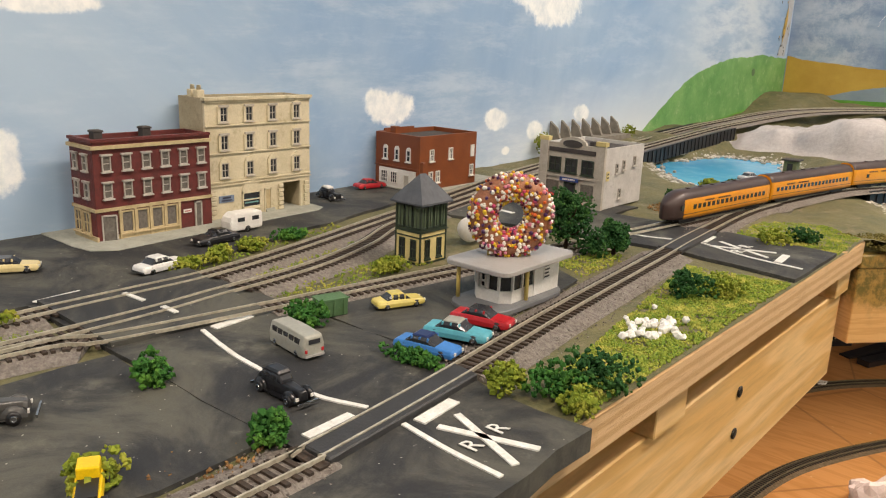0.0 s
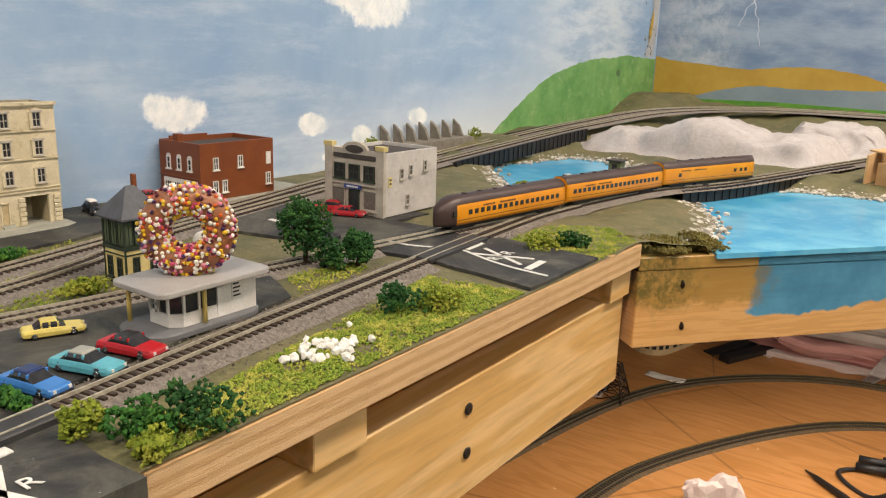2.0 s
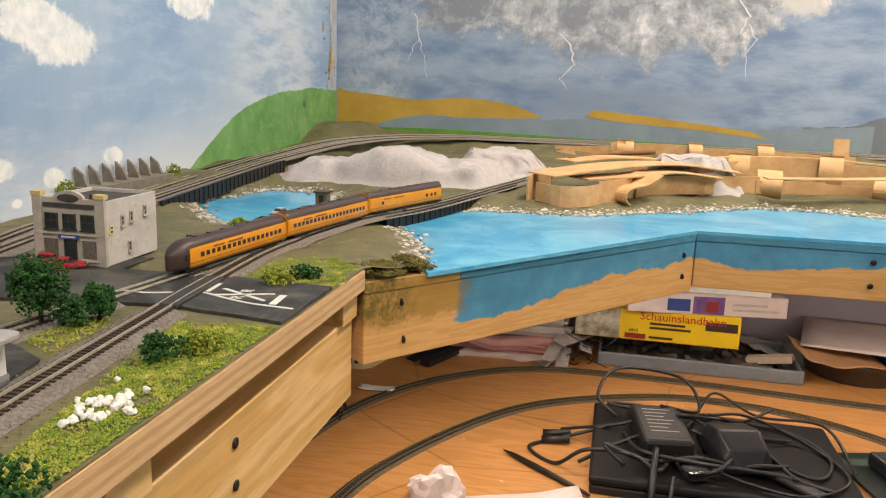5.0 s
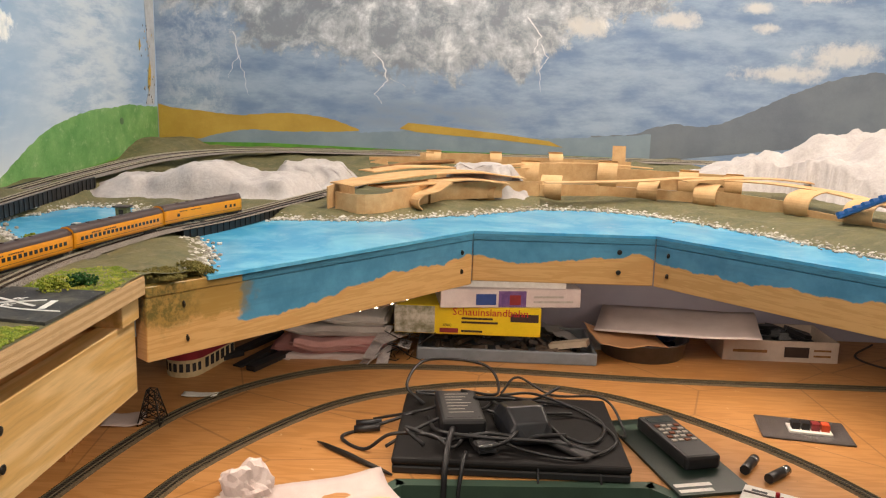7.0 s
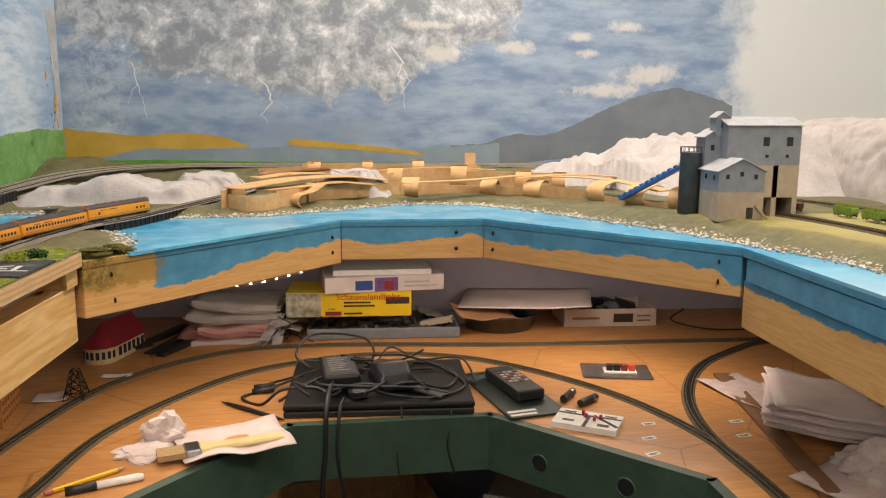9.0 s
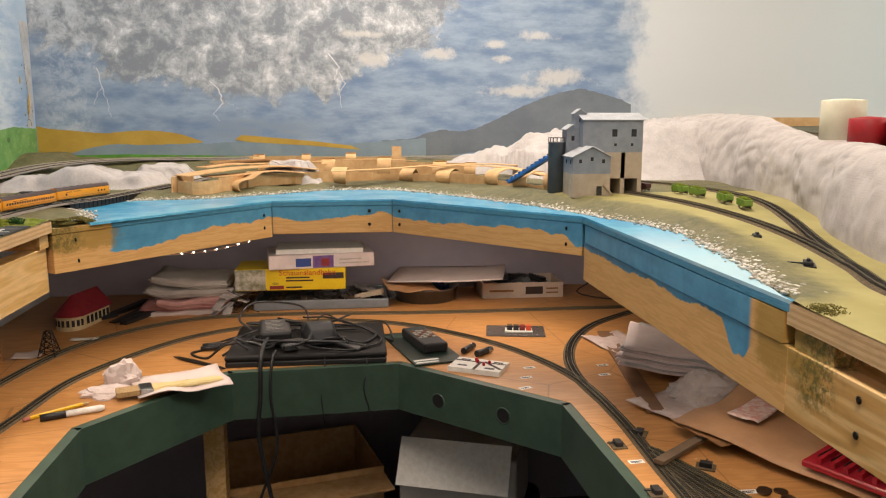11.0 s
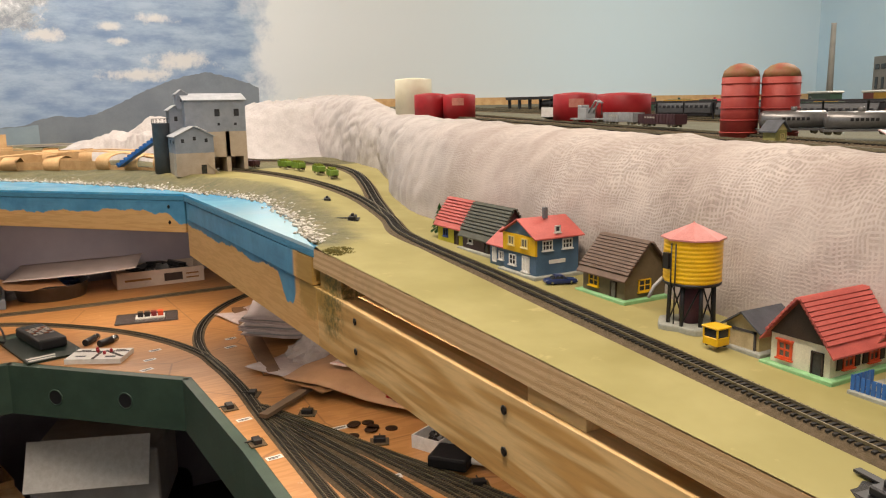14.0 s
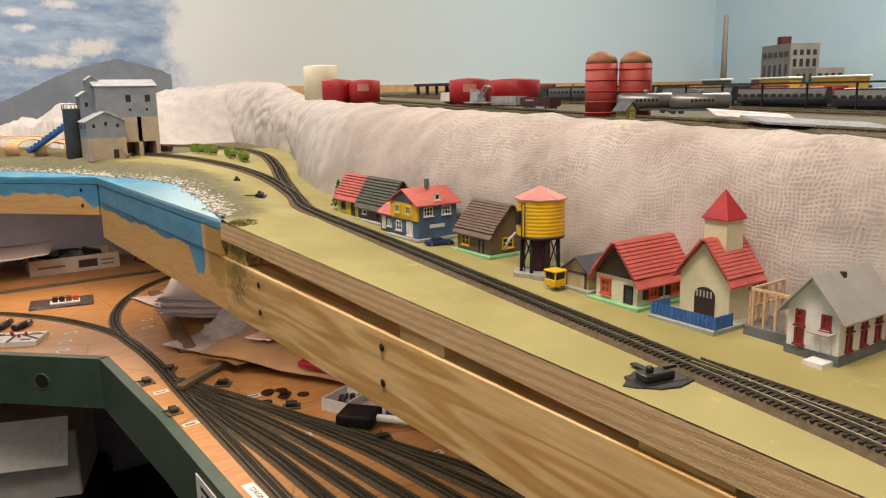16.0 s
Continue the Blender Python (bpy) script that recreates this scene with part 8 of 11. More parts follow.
red_tile = surf("faded_red_roof_tile", "c8655c", "b65850", 60, 0.6, 0, 0.2)
brown_tile = surf("brown_roof_tile", "6d5646", "5c483a", 80, 0.65, 0, 0.2)
grey_tile = surf("dark_grey_green_roof_tile", "5a5c50", "4b4d43", 80, 0.65, 0, 0.2)
lime = surf("lime_yellow_house_wall", "c9c02e", "b8ae28", 50, 0.55, 0, 0.1)
plum = surf("dark_plum_house_wall", "4a3436", "3e2b2d", 60, 0.6)
slate_blue = surf("slate_blue_house_wall", "4f6c86", "466079", 50, 0.55, 0, 0.1)
mud = surf("brown_grey_house_wall", "6f6148", "61543e", 60, 0.65)
ivory = surf("ivory_house_wall", "e3ddc6", "d6cfb5", 50, 0.6, 0, 0.1)
creamy = surf("pale_cream_church_wall", "e0d8b4", "d2c9a2", 50, 0.6, 0, 0.1)
mint = plain("mint_green_base_plate", "8fc48a", 0.5)
M["orange"] = plain("bright_orange_window", "e0542a", 0.45)
M["maroon"] = plain("dark_red_window", "8a2a2c", 0.5)
M["dkwood"] = surf("dark_brown_boards", "3a2a22", "2d201a", 120, 0.6)
M["yellowp"] = surf("bright_yellow_plastic", "e8b912", "d8aa0e", 60, 0.4, 0, 0.05)
M["bluep"] = plain("bright_blue_fence", "2f68b0", 0.45)

# lime house and plum house
ob = house("village_house", "lime yellow cottage with a red roof", 0.877, 0.912, -0.018, 0.036, 0.022, 0.046, lime, red_tile, "y")
tiles(ob, 0.877, 0.912, -0.018, 0.036, 0.022, 0.046, "y", 0.004, red_tile, 8)
door(ob, wall_pose(0.877, -0.006, 0.0, 270), 0.008, 0.015, "dkwood", "dkwood")
win(ob, wall_pose(0.877, 0.018, 0.006, 270), 0.010, 0.009, "blue_sign", "pane", 2, 1, 0, True, 0.001)
ob = house("village_house", "dark plum cottage with a grey-green roof", 0.874, 0.910, -0.092, -0.024, 0.020, 0.048, plum, grey_tile, "y", base=M["concrete"])
tiles(ob, 0.874, 0.910, -0.092, -0.024, 0.020, 0.048, "y", 0.004, grey_tile, 9)
win(ob, wall_pose(0.874, -0.040, 0.008, 270), 0.009, 0.009, "white", "pane", 1, 2, 0, True, 0.001)
door(ob, wall_pose(0.874, -0.072, 0.0, 270), 0.009, 0.015, "dkwood", "pane")
# blue house with yellow gallery
ob = house("village_house", "slate blue two-storey house with yellow upper wall and red roof", 0.858, 0.905, -0.178, -0.128, 0.037, 0.050, slate_blue, red_tile, "x", base=M["concrete"])
part("yellow_wall", B((0.8565, 0.859, -0.1785, -0.1275, 0.020, 0.0365)), M["yellowp"], ob, "yellow boarded upper wall")
for y in (-0.163, -0.142):
    win(ob, wall_pose(0.8565, y, 0.026, 270), 0.009, 0.008, "yellow_wall", "pane_grey", 2, 1, 0, True, 0.0008)
    win(ob, wall_pose(0.858, y, 0.004 if y < -0.15 else 0.007, 270), 0.011, 0.014 if y < -0.15 else 0.010, "white", "white" if y < -0.15 else "pane", 2, 2, 0, True, 0.001)
for x in (0.870, 0.892):
    win(ob, wall_pose(x, -0.178, 0.0245, 0), 0.011, 0.009, "white", "pane", 3, 2, 0, True, 0.0009)
win(ob, wall_pose(0.881, -0.178, 0.040, 0), 0.006, 0.006, "white", "pane", 1, 1, 0, True, 0.0009)
part("letter_panel", B((0.872, 0.890, -0.1786, -0.178, 0.012, 0.0155)), M["white"], ob)
M["_w"], M["_r"] = slate_blue, red_tile
gable(ob, 0.860, 0.892, -0.127, -0.100, 0.0, 0.022, 0.034, "_w", "_r", "y", 0.003, "annex_wall")
win(ob, wall_pose(0.860, -0.108, 0.004, 270), 0.007, 0.014, "white", "white", 1, 2, 0, False)
win(ob, wall_pose(0.860, -0.120, 0.008, 270), 0.008, 0.008, "white", "pane", 2, 1, 0, True, 0.001)
soft(part("chimney", B((0.880, 0.884, -0.160, -0.156, 0.050, 0.060)), M["grey_dk"], ob), 0.0004, 1)
car(0.868, -0.200, shelf_z(-0.2), -20, P["navy"], "dark blue car parked beside the blue house", None, 0.028, group="cars on the shelf")
# brown cottage
ob = house("village_house", "brown-grey cottage with a steep brown tiled roof", 0.872, 0.918, -0.277, -0.226, 0.021, 0.046, mud, brown_tile, "y", base=mint)
tiles(ob, 0.872, 0.918, -0.277, -0.226, 0.021, 0.046, "y", 0.004, brown_tile, 11)
for y in (-0.240,):
    win(ob, wall_pose(0.872, y, 0.007, 270), 0.012, 0.010, "yellowp", "pane", 2, 2, 0, True, 0.001)
door(ob, wall_pose(0.872, -0.264, 0.0, 270), 0.007, 0.015, "dkwood", "pane_grey")
win(ob, wall_pose(0.892, -0.277, 0.007, 0), 0.013, 0.010, "yellowp", "pane", 2, 2, 0, True, 0.001)
# water tower
z0 = shelf_z(-0.35)
ob = thing("water_tower", "bright yellow water tank on black legs with a pink roof", "water tower", pose(0.872, -0.345, z0))
bm = bmesh.new()
prism(bm, [(0.022 * (1 + 0.15 * math.sin(5 * a)) * math.cos(a), 0.022 * (1 + 0.12 * math.cos(3 * a)) * math.sin(a)) for a in [2 * math.pi * i / 20 for i in range(20)]], -0.001, 0.004)
soft(part("stone_base", bm, M["concrete"], ob), 0.001, 2)
prof = [(0.0195, 0.0340)]
for k in range(10):
    z = 0.0340 + 0.0030 * k
    prof += [(0.0200, z + 0.0004), (0.0200, z + 0.0021), (0.0195, z + 0.0026)]
bm = bmesh.new()
lathe(bm, prof + [(0.0195, 0.0645)], 36)
part("tank", bm, M["yellowp"], ob)
bm = bmesh.new()
lathe(bm, [(0.0222, 0.0640), (0.0222, 0.0650), (0.0008, 0.0745), (0.0004, 0.0755)], 8, smooth=False)
part("roof", bm, surf("faded_pink_roof", "d08c86", "c07a74", 60, 0.6), ob, "faded pink faceted roof")
for k in range(8):
    a = 2 * math.pi * (k + 0.5) / 8
    bm = bmesh.new()
    tube(bm, [(0.0165 * math.cos(a), 0.0165 * math.sin(a), 0.003), (0.0158 * math.cos(a), 0.0158 * math.sin(a), 0.0345)], 0.0016, 6)
    part("leg", bm, M["black"], ob)
    bm = bmesh.new()
    b = 2 * math.pi * (k + 1.5) / 8
    tube(bm, [(0.0162 * math.cos(a), 0.0162 * math.sin(a), 0.005), (0.0158 * math.cos(b), 0.0158 * math.sin(b), 0.033)], 0.0006, 5)
    part("brace", bm, M["black"], ob)
bm = bmesh.new()
lathe(bm, [(0.0200, 0.0322), (0.0200, 0.0342)], 30)
part("platform", bm, M["black"], ob)
bm = bmesh.new()
lathe(bm, [(0.008, 0.003), (0.008, 0.033)], 12)
part("core", bm, surf("dull_purple_brick", "6a4048", "583640", 120, 0.7), ob, "dull purple inner core")
for s in (-1, 1):
    bm = bmesh.new()
    tube(bm, [(-0.0205, -0.002 + s * 0.002, 0.006), (-0.0205, -0.002 + s * 0.002, 0.062)], 0.0005, 5)
    part("ladder_rail", bm, M["black"], ob)
bm = bmesh.new()
tube(bm, [(-0.018, 0.010, 0.036), (-0.024, 0.012, 0.030), (-0.028, 0.013, 0.022)], 0.0012, 8)
part("spout", bm, M["grey_flat"], ob)
part("control_box", B((-0.0225, -0.0195, 0.001, 0.006, 0.044, 0.055)), M["black"], ob)
# speeder shed and yellow speeder
ob = house("tool_shed", "small tan shed with a dark grey roof", 0.862, 0.895, -0.412, -0.386, 0.016, 0.025, surf("tan_shed_wall", "b3a070", "a29062", 60, 0.6), M["slate"], "x", 0.003, M["concrete"])
part("double_door", B((0.8612, 0.8622, -0.409, -0.389, 0.0, 0.013)), M["tan"], ob)
part("door_frame", B((0.8608, 0.8616, -0.410, -0.4085, 0, 0.0145), (0.8608, 0.8616, -0.3895, -0.388, 0, 0.0145), (0.8608, 0.8616, -0.410, -0.388, 0.013, 0.0145)), M["roof_tar"], ob)
win(ob, wall_pose(0.880, -0.412, 0.006, 0), 0.008, 0.007, "dkwood", "pane", 2, 1)
ob = thing("rail_speeder", "bright yellow rail speeder before the shed", "rail car", pose(0.848, -0.390, shelf_z(-0.39) + 0.0022) @ Matrix.Scale(0.82, 4))
soft(part("body", B((-0.007, 0.007, -0.0075, 0.0075, 0.002, 0.0085)), M["yellowp"], ob), 0.0005, 1)
part("cab_post", B(*[(x, x + 0.0012, y, y + 0.0012, 0.0085, 0.0155) for x in (-0.007, 0.0058) for y in (-0.0075, 0.0063)]), M["yellowp"], ob)
soft(part("roof", B((-0.0078, 0.0078, -0.0085, 0.0085, 0.0155, 0.0172)), M["yellowp"], ob), 0.0005, 1)
part("glass", B((-0.0062, 0.006, -0.0066, 0.0066, 0.0085, 0.0155)), M["pane"], ob)
for x in (-0.004, 0.004):
    wheel(ob, x, -0.0055, 0.002, 0.001)
    wheel(ob, x, 0.0055, 0.002, 0.001)
# red-roofed ivory house
ob = house("village_house", "ivory cottage with red roof and orange shuttered windows", 0.858, 0.912, -0.464, -0.424, 0.021, 0.045, ivory, red_tile, "x", 0.005, mint)
tiles(ob, 0.858, 0.912, -0.464, -0.424, 0.021, 0.045, "x", 0.005, red_tile, 10)
bm = bmesh.new()
prism(bm, [(-0.021, 0.0), (0.021, 0.0), (0.0, 0.0235)], 0, 0.0012)
p = part("gable_boarding", bm, M["dkwood"], ob)
p.matrix_basis = wall_pose(0.858, -0.444, 0.0208, 270)
win(ob, wall_pose(0.858, -0.434, 0.006, 270), 0.010, 0.011, "orange", "pane_grey", 2, 2, 0.001, True, 0.0014)
door(ob, wall_pose(0.858, -0.456, 0.0, 270), 0.008, 0.016, "dkwood", "pane")
for x in (0.874, 0.898):
    win(ob, wall_pose(x, -0.464, 0.006, 0), 0.010, 0.011, "orange", "pane_grey", 2, 2, 0.001, True, 0.0014)
    for s in (-1, 1):
        p = part("shutter", B((-0.0022, 0.0022, 0, 0.0105, 0, 0.0009)), M["dkwood"], ob)
        p.matrix_basis = wall_pose(x + s * 0.0082, -0.464, 0.006, 0)
# church
ob = house("church", "pale cream church with red roof, spire and blue fence", 0.874, 0.938, -0.533, -0.493, 0.031, 0.055, creamy, red_tile, "x", 0.004, dx=0.005, dy=0.009)
tiles(ob, 0.874, 0.938, -0.533, -0.493, 0.031, 0.055, "x", 0.004, red_tile, 11)
z0 = 0.0
soft(part("base_plate", B((0.848, 0.945, -0.541, -0.487, -0.001, 0.003)), M["concrete"], ob), 0.0006, 1)
part("steeple", B((0.883, 0.901, -0.522, -0.504, 0.040, 0.068)), creamy, ob)
bm = bmesh.new()
lathe(bm, [(0.0150, 0.0), (0.0150, 0.0008), (0.0002, 0.020)], 4, pose(0.892, -0.513, 0.068, 0, 0, 45), False)
part("spire", bm, surf("bright_red_spire", "b0242c", "9c1f27", 60, 0.5), ob, "bright red pointed spire")
bm = bmesh.new()
prism(bm, [(-0.008, 0.003), (0.008, 0.003), (0.008, 0.017)] + [(0.008 * math.cos(a), 0.017 + 0.006 * math.sin(a)) for a in [math.pi * i / 10 for i in range(1, 10)]] + [(-0.008, 0.017)], 0, 0.001)
p = part("door", bm, M["dkwood"], ob, "dark arched double door")
p.matrix_basis = wall_pose(0.874, -0.514, 0, 270)
part("door_grille", B(*[(0.8725, 0.873, -0.520 + 0.0028 * k, -0.519 + 0.0028 * k, 0.016, 0.0205) for k in range(5)]), M["sash"], ob)
for x in (0.900, 0.907, 0.925, 0.931):
    part("lancet_window", B((x - 0.0011, x + 0.0011, -0.5338, -0.5328, 0.012, 0.024)), M["pane"], ob)
for k in range(18):
    y = -0.540 + 0.003 * k
    part("picket", B((0.8500, 0.8508, y - 0.0011, y + 0.0011, 0.003, 0.0115)), M["bluep"], ob)
for k in range(6):
    for y in (-0.540, -0.489):
        part("picket", B((0.8515 + 0.003 * k, 0.8537 + 0.003 * k, y - 0.0004, y + 0.0004, 0.003, 0.0115)), M["bluep"], ob)
part("fence_rail", B((0.8508, 0.8514, -0.541, -0.488, 0.005, 0.006), (0.8508, 0.8514, -0.541, -0.488, 0.009, 0.010)), M["bluep"], ob)
# wooden frame under construction
z0 = shelf_z(-0.57)
ob = thing("house_frame", "bare wooden stud frame on a grey foundation", "frame", Matrix.Translation((0.008, 0.010, z0)))
part("foundation", B((0.866, 0.935, -0.582, -0.549, -0.001, 0.007)), M["grey_dk"], ob)
stud = surf("pale_basswood", "d8b48a", "c7a27a", 100, 0.7)
for k in range(8):
    x = 0.869 + 0.009 * k
    part("stud", B((x, x + 0.0014, -0.5515, -0.550, 0.007, 0.030)), stud, ob)
for k in range(4):
    y = -0.578 + 0.008 * k
    part("stud", B((0.868, 0.8695, y, y + 0.0014, 0.007, 0.030)), stud, ob)
part("top_plate", B((0.868, 0.934, -0.5515, -0.550, 0.030, 0.0315), (0.868, 0.8695, -0.579, -0.550, 0.030, 0.0315), (0.868, 0.934, -0.5515, -0.550, 0.018, 0.0192)), stud, ob)
# white farmhouse
ob = house("farmhouse", "white two-storey farmhouse with dark red windows and grey roof", 0.858, 0.925, -0.618, -0.586, 0.031, 0.050, M["white"], M["grey_flat"], "x", 0.005, dx=0.008, dy=0.012)
part("foundation", B((0.8572, 0.926, -0.619, -0.585, -0.001, 0.006)), M["grey_dk"], ob)
for z in (0.008, 0.0195):
    for y in ((-0.594, -0.610) if z > 0.01 else (-0.594,)):
        win(ob, wall_pose(0.858, y, z, 270), 0.0058, 0.0095, "maroon", "maroon", 1, 2, 0, True, 0.0012)
    for x in (0.868, 0.884, 0.900, 0.915):
        win(ob, wall_pose(x, -0.618, z, 0), 0.0058, 0.0095, "maroon", "maroon", 1, 2, 0, True, 0.0012)
door(ob, wall_pose(0.858, -0.610, 0.006, 270), 0.007, 0.014, "white", "white")
part("porch_roof", B((0.850, 0.858, -0.616, -0.603, 0.0182, 0.0190)), M["grey_flat"], ob)
part("step", B((0.846, 0.858, -0.616, -0.604, -0.001, 0.003)), M["white"], ob)
part("roof_vent", B((0.880, 0.883, -0.606, -0.600, 0.045, 0.050)), M["dkwood"], ob)
# small fir
ob = thing("fir_tree", "dark green plastic fir beside the lime cottage", "tree", pose(0.888, 0.052, -0.005))
bm = bmesh.new()
tube(bm, [(0, 0, 0), (0, 0, 0.012)], 0.0012, 6)
part("trunk", bm, M["dkwood"], ob)
bm = bmesh.new()
for k in range(6):
    z, r = 0.007 + 0.0052 * k, 0.0105 - 0.0016 * k
    for j in range(10):
        a = 2 * math.pi * (j + 0.4 * k) / 10
        p = [bm.verts.new(q) for q in ((0, 0, z + 0.006), (r * math.cos(a - .24), r * math.sin(a - .24), z), (r * 1.12 * math.cos(a), r * 1.12 * math.sin(a), z - 0.002), (r * math.cos(a + .24), r * math.sin(a + .24), z))]
        bm.faces.new(p[:3]), bm.faces.new((p[0], p[2], p[3]))
part("needles", bm, M["leaf_dk"], ob)

# ---- upper yard ----
bm = bmesh.new()
line = list(zip(CREST, CREST[1:]))
pts = [(x + 0.012, y) for x, y in CREST]
lo = [bm.verts.new((x, y, yard_z(x, y) - 0.03)) for x, y in pts + [(3.82, -1.28), (3.82, 1.71), (1.26, 1.71)]]
hi = [bm.verts.new((v.co.x, v.co.y, yard_z(v.co.x, v.co.y))) for v in lo]
k = len(lo)
bm.faces.new(hi), bm.faces.new(lo)
for i in range(k):
    bm.faces.new((lo[i], lo[(i + 1) % k], hi[(i + 1) % k], hi[i]))
tagged(part("yard_deck", bm, surf("dusty_grey_green_yard_ground", "6c6a55", "565443", 12, 0.85, 0, 0.5)), "dusty grey-green yard deck above the shelf", "deck", kind="structure")


def ytrack(pts, label):
    track([(x, y, yard_z(x, y)) for x, y in pts], label, rail="rail_dark", tie="tie_black", bed="cork", bed_h=0.002, bed_w=0.009, gap=0.006, group="yard tracks")


ytrack([(1.33, 1.30), (1.29, 1.0), (1.20, 0.55), (1.13, 0.15), (1.085, -0.1), (1.05, -0.3), (1.02, -0.5), (1.005, -0.8), (1.0, -1.28)], "front yard track along the gauze edge")
ytrack([(1.40, 1.30), (1.35, 0.95), (1.27, 0.55), (1.19, 0.15), (1.165, -0.02), (1.12, -0.3), (1.09, -0.6), (1.07, -1.28)], "second yard track with the wrecking crane")
for k in range(6):
    x = 1.42 + 0.055 * k + (0.03 if k > 2 else 0)
    ytrack([(x + 0.10, 1.2), (x + 0.05, 0.6), (x, 0.1), (x - 0.06, -0.5), (x - 0.08, -1.28)], "straight yard track among parked cars")


def tank(name, x, y, r, h, mat, label, dome=False, bands=0, group="yard tanks"):
    ob = thing(name, label, "tank", pose(x, y, yard_z(x, y) - 0.001), group)
    bm = bmesh.new()
    prof = [(r, 0)] + ([(r, h), (r * 0.9, h + r * 0.35), (r * 0.6, h + r * 0.62), (r * 0.2, h + r * 0.75), (0.0005, h + r * 0.76)] if dome else [(r, h - 0.001), (r - 0.001, h), (r * 0.5, h + 0.002), (0.0005, h + 0.003)])
    if dome:
        lathe(bm, [(r, 0), (r, h)], 36)
        part("shell", bm, mat, ob)
        bm = bmesh.new()
        lathe(bm, prof[1:], 36)
        part("dome", bm, surf("olive_brown_dome", "8a6f42", "a04038", 40, 0.6), ob, "weathered olive-brown dome")
    else:
        lathe(bm, prof, 36)
        part("shell", bm, mat, ob)
    for k in range(bands):
        bm = bmesh.new()
        z = h * (k + 0.5) / bands
        lathe(bm, [(r, z - 0.0008), (r + 0.0009, z - 0.0005), (r + 0.0009, z + 0.0005), (r, z + 0.0008)], 36, caps=False)
        part("band", bm, mat, ob)
    return ob


silo_red = surf("weathered_red_silo", "9a302c", "a84438", 35, 0.6, 0, 0.2)
tank("grain_silo", 1.139, -0.150, 0.0188, 0.063, silo_red, "weathered red domed silo standing in the yard", True, 5, "silos")
tank("grain_silo", 1.166, -0.1785, 0.0188, 0.063, silo_red, "weathered red domed silo standing in the yard", True, 5, "silos")
tank("storage_drum", 1.175, 0.675, 0.036, 0.074, surf("ivory_plastic_tank", "e0dac2", "d6cfb4", 30, 0.5, 0, 0.05), "plain ivory drum at the yard end")
redt = surf("deep_red_tank_paint", "a81c24", "98181f", 40, 0.5, 0, 0.08)
tank("oil_tank", 1.172, 0.600, 0.030, 0.045, redt, "deep red oil tank beside the ivory drum")
ob = tank("oil_tank", 1.206, 0.550, 0.030, 0.044, redt, "deep red oil tank beside the ivory drum")
ob = tank("oil_tank", 1.248, 0.262, 0.034, 0.045, redt, "deep red oil tank with pale lettering bars")
tank("oil_tank", 1.350, 0.268, 0.046, 0.044, redt, "deep red oil tank at the yard throat")
for (x, y, r) in ((1.206, 0.550, 0.030), (1.248, 0.262, 0.034)):
    for a in (226, 244):
        c = Vector((x + r * math.cos(radians(a)), y + r * math.sin(radians(a)), yard_z(x, y) + 0.024))
        solo("tank_lettering", B((-0.006, 0.006, -0.0004, 0.0006, 0, 0.013)), surf("faded_cream_lettering", "c98a78", "b86a5c", 80, 0.6), "faded pale lettering block on a red tank", "lettering", Matrix.Translation(c) @ Matrix.Rotation(radians(a + 90), 4, "Z"))
